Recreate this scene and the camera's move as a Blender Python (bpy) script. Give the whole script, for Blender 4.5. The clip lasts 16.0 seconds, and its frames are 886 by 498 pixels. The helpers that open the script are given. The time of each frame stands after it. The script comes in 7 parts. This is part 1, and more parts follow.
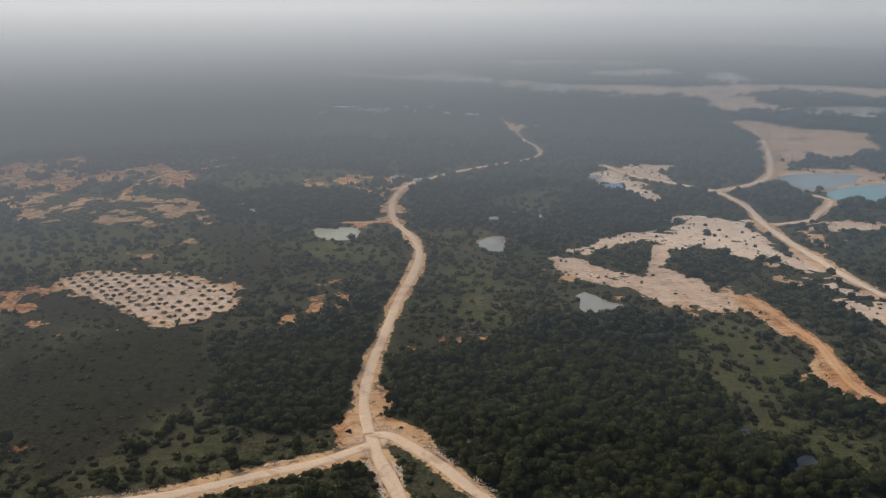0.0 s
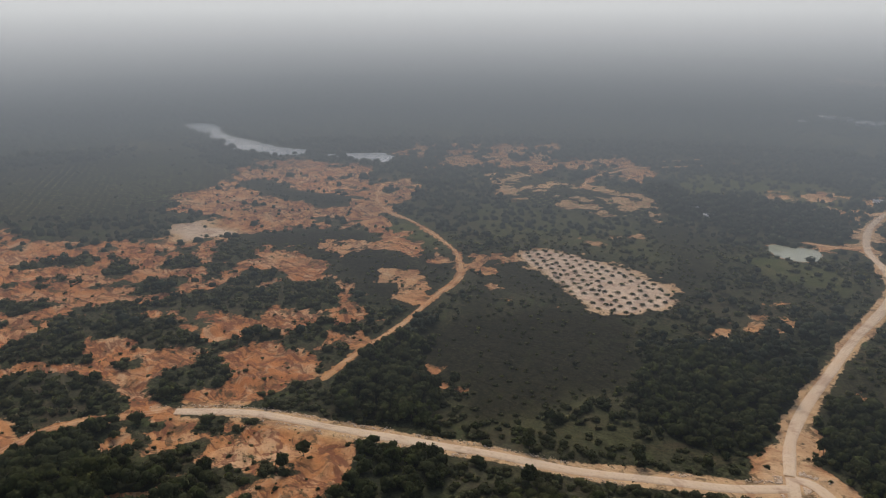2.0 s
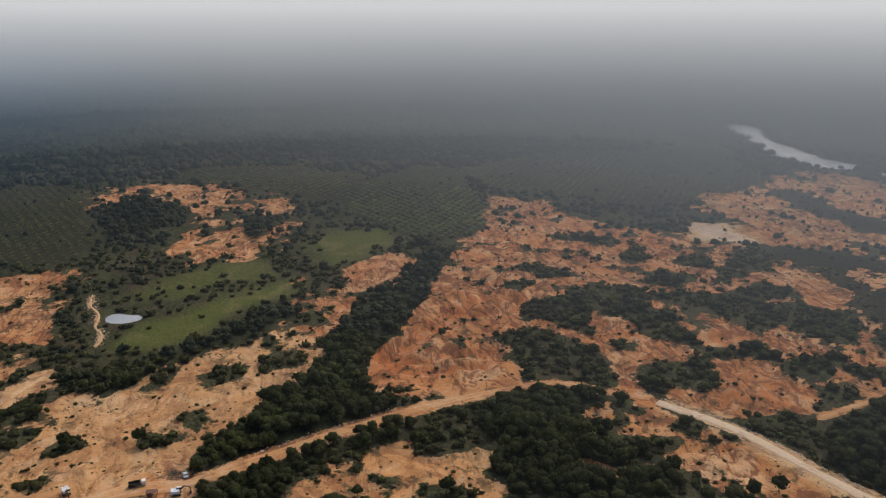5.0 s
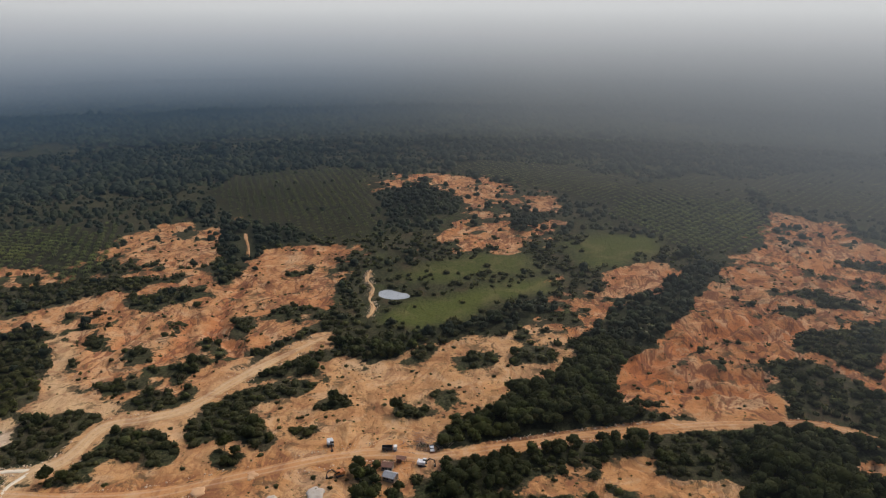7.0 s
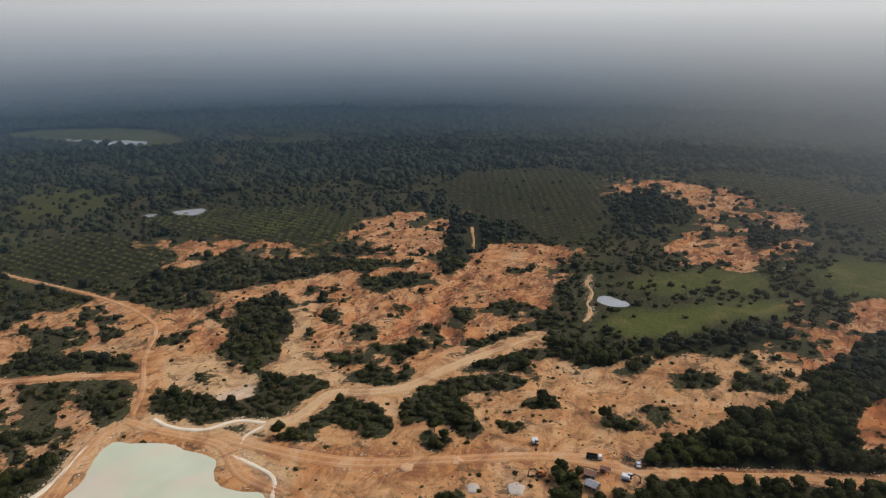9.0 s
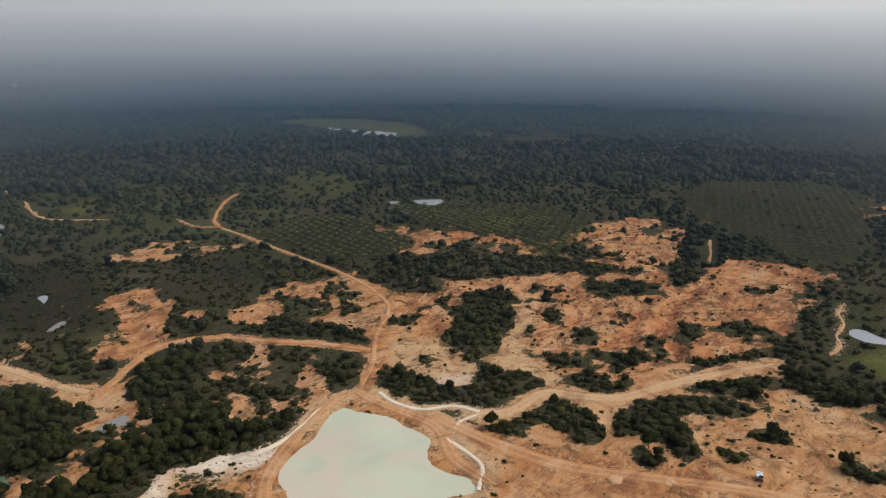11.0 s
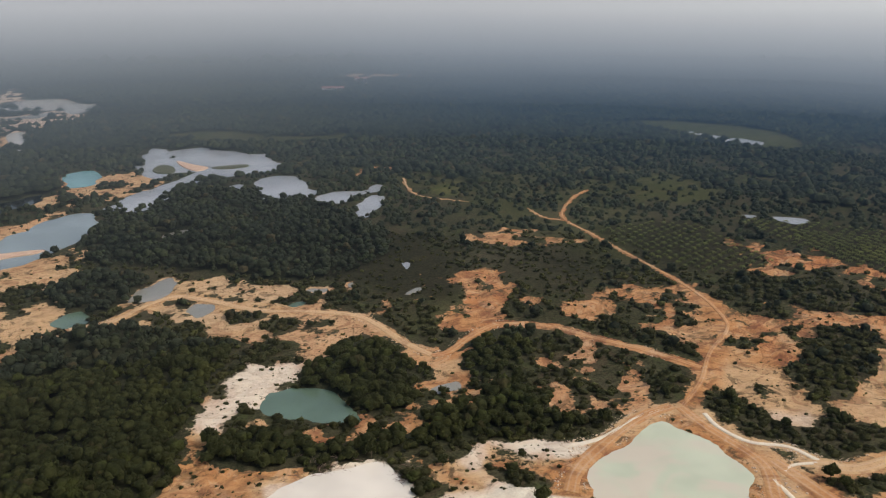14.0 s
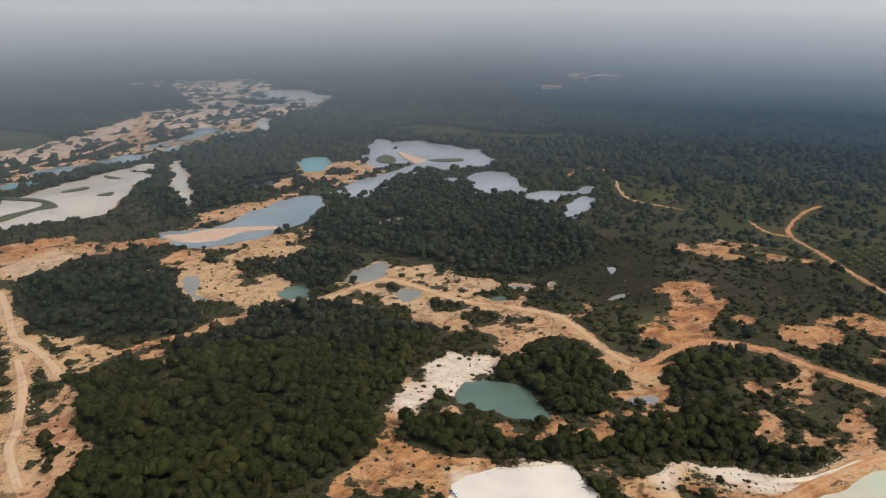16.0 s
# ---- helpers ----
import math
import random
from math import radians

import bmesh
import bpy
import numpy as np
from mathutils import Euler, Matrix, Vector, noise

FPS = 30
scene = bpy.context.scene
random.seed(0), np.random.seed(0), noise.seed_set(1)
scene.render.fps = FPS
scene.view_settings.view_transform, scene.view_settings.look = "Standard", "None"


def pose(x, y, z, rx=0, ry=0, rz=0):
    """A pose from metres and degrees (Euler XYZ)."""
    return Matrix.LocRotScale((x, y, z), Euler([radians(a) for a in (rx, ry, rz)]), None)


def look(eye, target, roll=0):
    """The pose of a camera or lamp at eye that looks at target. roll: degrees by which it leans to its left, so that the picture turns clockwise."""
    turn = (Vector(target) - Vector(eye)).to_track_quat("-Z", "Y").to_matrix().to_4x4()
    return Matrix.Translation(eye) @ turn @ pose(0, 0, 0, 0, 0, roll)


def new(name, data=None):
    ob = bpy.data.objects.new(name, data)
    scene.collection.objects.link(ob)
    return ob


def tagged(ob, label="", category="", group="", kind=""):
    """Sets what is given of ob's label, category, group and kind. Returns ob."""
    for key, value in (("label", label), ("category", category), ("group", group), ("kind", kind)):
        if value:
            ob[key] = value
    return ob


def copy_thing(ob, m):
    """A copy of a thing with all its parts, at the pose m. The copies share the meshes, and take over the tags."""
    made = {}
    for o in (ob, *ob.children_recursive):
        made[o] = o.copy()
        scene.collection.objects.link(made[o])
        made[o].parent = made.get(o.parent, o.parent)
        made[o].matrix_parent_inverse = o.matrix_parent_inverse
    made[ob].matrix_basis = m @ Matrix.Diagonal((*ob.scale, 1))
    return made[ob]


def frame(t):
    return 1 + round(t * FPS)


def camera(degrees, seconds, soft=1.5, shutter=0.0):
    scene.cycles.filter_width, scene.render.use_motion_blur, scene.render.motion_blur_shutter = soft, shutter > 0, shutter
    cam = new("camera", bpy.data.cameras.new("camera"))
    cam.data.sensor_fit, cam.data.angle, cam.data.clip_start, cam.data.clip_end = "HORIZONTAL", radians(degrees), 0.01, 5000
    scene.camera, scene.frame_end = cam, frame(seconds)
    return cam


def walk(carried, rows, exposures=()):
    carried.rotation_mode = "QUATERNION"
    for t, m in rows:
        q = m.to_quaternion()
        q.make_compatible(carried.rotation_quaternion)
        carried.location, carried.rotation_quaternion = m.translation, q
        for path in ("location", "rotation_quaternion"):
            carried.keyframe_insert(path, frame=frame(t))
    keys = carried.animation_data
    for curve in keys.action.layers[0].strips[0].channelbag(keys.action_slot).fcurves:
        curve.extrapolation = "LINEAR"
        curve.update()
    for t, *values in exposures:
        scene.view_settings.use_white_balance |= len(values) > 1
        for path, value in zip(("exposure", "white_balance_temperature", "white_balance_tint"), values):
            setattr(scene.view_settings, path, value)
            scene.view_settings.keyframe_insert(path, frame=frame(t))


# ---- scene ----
# ---- camera: hovers in one place and pans to its left ----
EYE_HEIGHT = 180.0
cam = camera(60.19, 16.0, soft=1.2)
TURN = [(0, -0.0, 17.46), (0.5, 8.62, 17.45), (1, 17.09, 17.46), (1.5, 25.57, 17.47), (2, 33.99, 17.48), (2.5, 42.61, 17.5),
        (3, 49.34, 17.53), (3.5, 55.34, 17.54), (4, 61.35, 17.55), (4.5, 67.37, 17.55), (4.7, 69.6, 17.54), (6.8, 91.5, 17.49),
        (7, 93.27, 17.5), (7.5, 97.52, 17.49), (8, 101.87, 17.48), (8.5, 106.26, 17.48), (9, 110.61, 17.47), (9.2, 112.38, 17.47),
        (11.3, 131.0, 17.48), (11.5, 132.73, 17.49), (12, 137.19, 17.49), (12.5, 141.62, 17.5), (13, 146.02, 17.5),
        (13.5, 150.37, 17.51), (14, 154.73, 17.51), (14.5, 158.99, 17.52), (15, 163.2, 17.55), (15.5, 167.32, 17.57), (16, 170.77, 17.59)]
walk(cam, [(t, pose(0, 0, EYE_HEIGHT, 90 - tilt, 0, yaw)) for t, yaw, tilt in TURN], exposures=[(0, 0.06), (3, -0.06), (5, -0.04), (8, -0.04), (12, -0.04), (14, 0.02), (16, 0.15)])

# ---- sky and sun: a hazy, mostly overcast noon ----
SUN_AZ, SUN_UP = 45.0, 50.0  # degrees left of +y, degrees over the horizon
world = bpy.data.worlds.new("world")
scene.world = world
world.use_nodes = True
wt = world.node_tree
sky = wt.nodes.new("ShaderNodeTexSky")
sky.sky_type, sky.sun_disc = "NISHITA", False
sky.sun_elevation, sky.sun_rotation = radians(SUN_UP), radians(-SUN_AZ)
sky.air_density, sky.dust_density, sky.ozone_density = 1.0, 4.5, 1.0
wt.links.new(sky.outputs[0], wt.nodes["Background"].inputs[0])
wt.nodes["Background"].inputs[1].default_value = 0.15
sun = new("sun", bpy.data.lights.new("sun", "SUN"))
sun.data.energy, sun.data.angle, sun.data.color = 1.25, radians(25), (1.0, 0.97, 0.95)
sa, su = radians(SUN_AZ), radians(SUN_UP)
sun.matrix_world = look((0, 0, 0), (math.sin(sa) * math.cos(su), -math.cos(sa) * math.cos(su), -math.sin(su)))


# haze painted on glowing rings: radius in metres, cover over what lies behind
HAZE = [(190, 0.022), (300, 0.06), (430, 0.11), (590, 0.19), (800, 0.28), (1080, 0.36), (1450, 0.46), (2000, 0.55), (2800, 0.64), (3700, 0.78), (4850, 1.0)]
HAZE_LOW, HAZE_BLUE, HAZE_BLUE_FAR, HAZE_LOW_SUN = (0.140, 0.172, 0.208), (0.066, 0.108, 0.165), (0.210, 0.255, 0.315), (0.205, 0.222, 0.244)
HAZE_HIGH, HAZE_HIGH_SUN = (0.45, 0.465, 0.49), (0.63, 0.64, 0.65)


# ---- materials ----
class Nodes:
    """A short way to write a node material."""

    def __init__(self, name):
        self.mat = bpy.data.materials.new(name)
        self.mat.use_nodes = True
        self.tree = self.mat.node_tree
        self.bsdf = self.tree.nodes["Principled BSDF"]

    def put(self, socket, value):
        if isinstance(value, bpy.types.NodeSocket):
            self.tree.links.new(value, socket)
        elif isinstance(value, tuple) and len(value) == 3 and socket.type == "RGBA":
            socket.default_value = (*value, 1)
        else:
            socket.default_value = value

    def node(self, kind, out=0):
        return self.tree.nodes.new(kind).outputs[out]

    def place(self):
        return self.node("ShaderNodeNewGeometry", 0)

    def noise(self, scale, detail=3.0, rough=0.55, vec=None, twist=0.0):
        n = self.tree.nodes.new("ShaderNodeTexNoise")
        n.inputs["Scale"].default_value, n.inputs["Detail"].default_value, n.inputs["Roughness"].default_value = scale, detail, rough
        n.inputs["Distortion"].default_value = twist
        self.put(n.inputs["Vector"], vec if vec is not None else self.place())
        return n.outputs["Fac"]

    def attr(self, name):
        n = self.tree.nodes.new("ShaderNodeAttribute")
        n.attribute_name = name
        return n.outputs["Fac"]

    def math(self, op, a, b=0.0, c=0.0, clamp=False):
        n = self.tree.nodes.new("ShaderNodeMath")
        n.operation, n.use_clamp = op, clamp
        for s, v in zip(n.inputs, (a, b, c)):
            self.put(s, v)
        return n.outputs[0]

    def span(self, value, lo, hi, a=0.0, b=1.0):
        n = self.tree.nodes.new("ShaderNodeMapRange")
        n.interpolation_type = "SMOOTHSTEP"
        for s, v in zip(n.inputs, (value, lo, hi, a, b)):
            self.put(s, v)
        return n.outputs[0]

    def mix(self, fac, a, b, blend="MIX"):
        n = self.tree.nodes.new("ShaderNodeMix")
        n.data_type, n.blend_type = "RGBA", blend
        self.put(n.inputs[0], fac), self.put(n.inputs[6], a), self.put(n.inputs[7], b)
        return n.outputs[2]

    def bump(self, height, strength, distance):
        n = self.tree.nodes.new("ShaderNodeBump")
        n.inputs["Strength"].default_value, n.inputs["Distance"].default_value = strength, distance
        self.put(n.inputs["Height"], height)
        self.put(self.bsdf.inputs["Normal"], n.outputs[0])

    def done(self, color, rough=0.9, metal=0.0, spec=0.3):
        self.put(self.bsdf.inputs["Base Color"], color)
        self.put(self.bsdf.inputs["Roughness"], rough)
        self.put(self.bsdf.inputs["Metallic"], metal)
        self.put(self.bsdf.inputs["Specular IOR Level"], spec)
        return self.mat


def soil_color(n, tone, pink):
    """Laterite orange to tan and yellow sand to white tailings, with wash marks and stains."""
    stain, patch, fine = n.noise(0.055, 5.0, 0.65, twist=1.2), n.noise(0.017, 5.0, 0.65, twist=1.5), n.noise(0.7, 4.0, 0.65)
    c = n.mix(n.span(tone, 0.0, 0.5), (0.42, 0.148, 0.048), (0.47, 0.235, 0.088))
    c = n.mix(n.span(tone, 0.5, 0.8), c, (0.53, 0.35, 0.175))
    c = n.mix(n.span(tone, 0.8, 1.0), c, (0.63, 0.50, 0.36))
    c = n.mix(n.span(tone, 1.0, 1.3), c, (0.72, 0.65, 0.50))
    c = n.mix(n.math("MULTIPLY", pink, 0.34), c, (0.47, 0.25, 0.175))
    dull, red = n.span(tone, 1.15, 0.6, 0.3, 1.0), n.span(tone, 0.7, 0.3, 0.2, 1.0)
    c = n.mix(n.math("MULTIPLY", red, n.span(patch, 0.5, 0.64, 0.0, 0.6)), c, (0.37, 0.125, 0.042))
    c = n.mix(n.math("MULTIPLY", dull, n.span(patch, 0.5, 0.38, 0.0, 0.35)), c, (0.54, 0.35, 0.19))
    c = n.mix(n.math("MULTIPLY", dull, n.span(stain, 0.52, 0.64, 0.0, 0.6)), c, (0.21, 0.085, 0.042))
    c = n.mix(n.math("MULTIPLY", dull, n.span(stain, 0.48, 0.38, 0.0, 0.5)), c, (0.55, 0.37, 0.21))
    return n.mix(n.math("MULTIPLY", dull, n.span(fine, 0.5, 0.7, 0.0, 0.42)), c, (0.20, 0.10, 0.055)), fine


def ground_material():
    n = Nodes("ground")
    fine, mid, big = n.noise(0.45, 5.0, 0.65), n.noise(0.11, 5.0, 0.62), n.noise(0.012, 3.0)
    bare = n.math("ADD", n.attr("bare"), n.math("MULTIPLY", n.math("SUBTRACT", mid, 0.5), 0.8))
    bare = n.math("ADD", bare, n.math("MULTIPLY", n.math("SUBTRACT", fine, 0.5), 0.6))
    mask = n.span(bare, 0.44, 0.56)
    soil, grain = soil_color(n, n.attr("tone"), n.attr("pink"))
    # rills washed along the slopes, darker clay colour also painting shade in their creases
    stretch = n.tree.nodes.new("ShaderNodeMapping")
    stretch.inputs["Rotation"].default_value = (0, 0, 0.6)
    stretch.inputs["Scale"].default_value = (0.03, 0.06, 0.05)
    n.put(stretch.inputs["Vector"], n.place())
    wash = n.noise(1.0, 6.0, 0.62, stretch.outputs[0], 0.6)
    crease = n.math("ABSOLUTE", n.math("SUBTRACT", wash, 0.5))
    clay_shade = n.math("MULTIPLY", n.span(crease, 0.050, 0.006), n.span(n.attr("tone"), 0.75, 0.3, 0.2, 0.85))
    soil = n.mix(clay_shade, soil, (0.17, 0.07, 0.038))
    tuft = n.span(n.noise(0.28, 3.0, 0.7), 0.60, 0.66, 0.0, 0.8)
    soil = n.mix(n.math("MULTIPLY", tuft, n.span(n.attr("bare"), 1.35, 0.65)), soil, (0.07, 0.06, 0.03))
    scrap = n.math("MULTIPLY", n.span(n.noise(0.10, 6.0, 0.72, twist=0.8), 0.535, 0.60, 0.0, 0.85), n.span(n.attr("tone"), 1.05, 0.75))
    soil = n.mix(n.math("MULTIPLY", scrap, n.span(n.attr("bare"), 1.25, 0.6, 0.3, 1.0)), soil, n.mix(fine, (0.05, 0.042, 0.022), (0.13, 0.085, 0.045)))
    veg = n.mix(n.span(fine, 0.36, 0.64), (0.020, 0.022, 0.011), (0.066, 0.062, 0.030))
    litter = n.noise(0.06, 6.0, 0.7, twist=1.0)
    veg = n.mix(n.span(litter, 0.52, 0.64, 0.0, 0.7), veg, (0.080, 0.056, 0.032))
    veg = n.mix(n.span(litter, 0.46, 0.36, 0.0, 0.8), veg, (0.058, 0.066, 0.024))
    veg = n.mix(n.span(big, 0.42, 0.65, 0.0, 0.5), veg, (0.076, 0.064, 0.037))
    grass = n.mix(fine, (0.048, 0.060, 0.014), (0.110, 0.118, 0.032))
    grass = n.mix(n.span(n.noise(0.03, 5.0, 0.65, twist=1.0), 0.48, 0.62, 0.0, 0.7), grass, (0.14, 0.125, 0.048))
    veg = n.mix(n.attr("grass"), veg, n.mix(n.span(mid, 0.55, 0.7, 0.0, 0.6), grass, (0.13, 0.11, 0.05)))
    # darker under the woods: canopy shade put into the ground colour
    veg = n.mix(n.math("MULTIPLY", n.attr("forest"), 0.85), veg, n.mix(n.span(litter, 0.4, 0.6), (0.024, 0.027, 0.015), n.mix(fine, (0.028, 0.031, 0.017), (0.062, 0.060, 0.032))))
    # very dark ground cover with olive mottling
    burnt = n.mix(n.span(fine, 0.35, 0.7), (0.011, 0.0105, 0.0065), (0.032, 0.027, 0.015))
    burnt = n.mix(n.span(litter, 0.52, 0.64, 0.0, 0.6), burnt, (0.028, 0.030, 0.011))
    veg = n.mix(n.attr("burnt"), veg, burnt)
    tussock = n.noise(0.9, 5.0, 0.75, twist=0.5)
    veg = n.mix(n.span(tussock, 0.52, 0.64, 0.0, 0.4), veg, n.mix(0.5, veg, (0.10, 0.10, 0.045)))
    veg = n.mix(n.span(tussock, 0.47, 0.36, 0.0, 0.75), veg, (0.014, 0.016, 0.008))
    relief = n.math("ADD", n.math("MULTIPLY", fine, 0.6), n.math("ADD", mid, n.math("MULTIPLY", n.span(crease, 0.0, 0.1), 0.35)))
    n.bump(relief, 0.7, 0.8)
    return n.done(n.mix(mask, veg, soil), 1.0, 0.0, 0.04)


def road_material(name, tone):
    n = Nodes(name)
    soil, grain = soil_color(n, tone, 0.1)
    rut = n.attr("across")
    track = n.math("ABSOLUTE", n.math("SUBTRACT", n.math("ABSOLUTE", rut), 0.42))
    worn = n.mix(n.span(n.math("ADD", track, n.math("MULTIPLY", n.noise(0.15, 4.0, 0.6), 0.3)), 0.38, 0.1, 0.0, 0.3), soil, (0.60, 0.46, 0.33))
    edge = n.math("ADD", n.math("ABSOLUTE", rut), n.math("MULTIPLY", n.noise(0.25, 4.0), 0.35))
    worn = n.mix(n.span(edge, 1.0, 1.2, 0.0, 0.5), worn, (0.22, 0.11, 0.055))
    n.bump(grain, 0.5, 0.4)
    return n.done(worn, 0.95, 0.0, 0.15)


def water_material(name, color, murk):
    """Muddy water: a coloured body under a smooth, faintly rippled surface."""
    n = Nodes(name)
    big = n.noise(0.02, 3.0)
    c = n.mix(n.span(big, 0.35, 0.65), color, tuple(v * 0.82 for v in color))
    c = n.mix(n.span(n.noise(0.03, 3.0, 0.5, twist=1.0), 0.46, 0.66, 0.0, murk), c, (0.64, 0.49, 0.39))
    n.bump(n.noise(0.5, 3.0), 0.04, 0.15)
    return n.done(c, 0.14, 0.0, 0.5)


def leaf_material(name, dark, light, dry=(0.13, 0.10, 0.045), fine=1.6):
    n = Nodes(name)
    rnd = n.node("ShaderNodeNewGeometry", 8)
    obj = n.node("ShaderNodeObjectInfo", 5)
    zone, speck = n.noise(0.022, 3.0), n.noise(fine, 4.0, 0.7)
    c = n.mix(rnd, dark, light)
    c = n.mix(n.span(zone, 0.42, 0.68, 0.0, 0.5), c, tuple(v * 0.6 for v in light))
    c = n.mix(n.span(speck, 0.5, 0.68, 0.0, 0.4), c, tuple(v * 1.3 for v in light))
    c = n.mix(n.span(speck, 0.46, 0.32, 0.0, 0.5), c, tuple(v * 0.55 for v in dark))
    c = n.mix(n.span(n.math("FRACT", n.math("MULTIPLY", rnd, 7.3)), 0.94, 0.98, 0.0, 0.6), c, dry)
    c = n.mix(n.math("MULTIPLY", obj, 0.25), c, light)
    c = n.mix(n.span(n.noise(0.016, 4.0, 0.6), 0.52, 0.66, 0.0, 0.6), c, (light[0] * 1.25, light[1] * 1.2, light[2] * 0.9))
    c = n.mix(n.span(n.noise(0.09, 2.0), 0.56, 0.66, 0.0, 0.55), c, (light[0] * 1.35, light[1] * 1.45, light[2] * 1.1))
    n.bump(n.math("ADD", n.noise(fine * 0.9, 5.0, 0.75), n.math("MULTIPLY", speck, 0.6)), 1.0, 1.5)
    n.done(c, 0.8, 0.0, 0.12)
    thin = n.tree.nodes.new("ShaderNodeBsdfTranslucent")
    n.put(thin.inputs[0], c)
    both = n.tree.nodes.new("ShaderNodeMixShader")
    n.put(both.inputs[0], 0.42)
    n.put(both.inputs[1], n.bsdf.outputs[0])
    n.put(both.inputs[2], thin.outputs[0])
    n.put(n.tree.nodes["Material Output"].inputs[0], both.outputs[0])
    return n.mat


def plain_material(name, color, rough=0.7, metal=0.0, wear=0.35, scale=1.5, dirt=(0.12, 0.09, 0.06)):
    n = Nodes(name)
    w = n.noise(scale, 4.0, 0.6)
    n.bump(n.noise(scale * 6, 2.0), 0.15, 0.05)
    return n.done(n.mix(n.span(w, 0.45, 0.75, 0.0, wear), color, dirt), rough, metal, 0.4)


def painted_haze(name, cover, radius, beyond):
    """Haze painted as emission: pale at the horizon, blue-grey lower down, brighter toward the sun."""
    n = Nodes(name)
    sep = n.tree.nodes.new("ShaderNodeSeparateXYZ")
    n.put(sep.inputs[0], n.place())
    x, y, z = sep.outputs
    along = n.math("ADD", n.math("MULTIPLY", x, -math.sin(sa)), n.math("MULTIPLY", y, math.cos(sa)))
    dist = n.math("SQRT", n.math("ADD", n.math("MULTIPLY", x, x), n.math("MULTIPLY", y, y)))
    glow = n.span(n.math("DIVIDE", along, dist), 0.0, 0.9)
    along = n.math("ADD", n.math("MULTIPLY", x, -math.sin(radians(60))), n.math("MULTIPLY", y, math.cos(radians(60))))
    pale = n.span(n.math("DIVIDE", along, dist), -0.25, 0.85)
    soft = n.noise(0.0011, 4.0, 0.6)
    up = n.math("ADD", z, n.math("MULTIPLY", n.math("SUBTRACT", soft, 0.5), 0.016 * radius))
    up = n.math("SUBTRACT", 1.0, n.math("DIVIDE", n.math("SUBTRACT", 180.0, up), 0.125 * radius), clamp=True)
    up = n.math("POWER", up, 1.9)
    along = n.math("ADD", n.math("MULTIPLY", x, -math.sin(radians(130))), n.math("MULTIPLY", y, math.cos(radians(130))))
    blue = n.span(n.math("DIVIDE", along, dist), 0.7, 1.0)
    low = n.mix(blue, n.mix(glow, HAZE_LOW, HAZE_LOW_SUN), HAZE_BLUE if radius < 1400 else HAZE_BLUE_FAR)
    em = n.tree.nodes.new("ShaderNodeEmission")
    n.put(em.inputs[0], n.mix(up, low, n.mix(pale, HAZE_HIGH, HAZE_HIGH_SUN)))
    out = n.tree.nodes["Material Output"]
    if cover >= 1:
        n.put(out.inputs[0], em.outputs[0])
        return n.mat
    clear = n.tree.nodes.new("ShaderNodeBsdfTransparent")
    mixed = n.tree.nodes.new("ShaderNodeMixShader")
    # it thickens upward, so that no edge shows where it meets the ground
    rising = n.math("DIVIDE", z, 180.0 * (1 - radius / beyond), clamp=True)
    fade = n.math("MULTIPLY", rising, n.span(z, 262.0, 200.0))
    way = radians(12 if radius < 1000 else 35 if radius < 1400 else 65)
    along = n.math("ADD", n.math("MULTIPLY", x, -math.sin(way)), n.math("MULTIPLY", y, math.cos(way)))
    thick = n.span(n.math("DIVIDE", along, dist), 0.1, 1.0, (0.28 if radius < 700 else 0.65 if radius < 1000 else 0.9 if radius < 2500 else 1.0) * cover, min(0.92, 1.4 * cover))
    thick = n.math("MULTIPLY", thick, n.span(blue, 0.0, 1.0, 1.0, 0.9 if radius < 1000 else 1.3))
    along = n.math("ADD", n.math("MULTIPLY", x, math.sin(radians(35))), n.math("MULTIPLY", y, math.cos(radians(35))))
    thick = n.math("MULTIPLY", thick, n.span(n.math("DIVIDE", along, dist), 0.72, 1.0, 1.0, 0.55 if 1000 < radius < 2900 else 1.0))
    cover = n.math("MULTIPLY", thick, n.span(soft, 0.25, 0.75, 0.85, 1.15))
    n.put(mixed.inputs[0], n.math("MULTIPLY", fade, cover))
    n.put(mixed.inputs[1], clear.outputs[0])
    n.put(mixed.inputs[2], em.outputs[0])
    n.put(out.inputs[0], mixed.outputs[0])
    return n.mat


# ---- plan of the land: every stretch of ground is entered here, in metres ----
AREAS, ROADS, POOLS, ISLES, GULLIES = [], [], [], [], []


def sand(cover, tone, pink, outline):
    AREAS.append(("sand", cover, tone, pink, np.array(outline, float)))


def grass(amount, outline):
    AREAS.append(("grass", amount, 0, 0, np.array(outline, float)))


def burnt(amount, outline):
    AREAS.append(("burnt", amount, 0, 0, np.array(outline, float)))


def clear(amount, outline):
    """Open ground again, where woods or sand were entered before."""
    AREAS.append(("clear", amount, 0, 0, np.array(outline, float)))


def forest(amount, outline):
    AREAS.append(("forest", amount, 0, 0, np.array(outline, float)))


def palms(spacing, outline):
    AREAS.append(("palms", spacing, 0, 0, np.array(outline, float)))


def road(name, width, tone, line):
    ROADS.append((name, width, tone, np.array(line, float)))


def channel(name, width, line):
    ROADS.append((name, width, 1.35, np.array(line, float)))


def bush(amount, outline):
    AREAS.append(("bush", amount, 0, 0, np.array(outline, float)))


def isle(cover, outline):
    ISLES.append((cover, np.array(outline, float)))


def gully(depth, width, line):
    GULLIES.append((depth, width, np.array(line, float)))


def water(tint, outline):
    POOLS.append((tint, np.array(outline, float)))


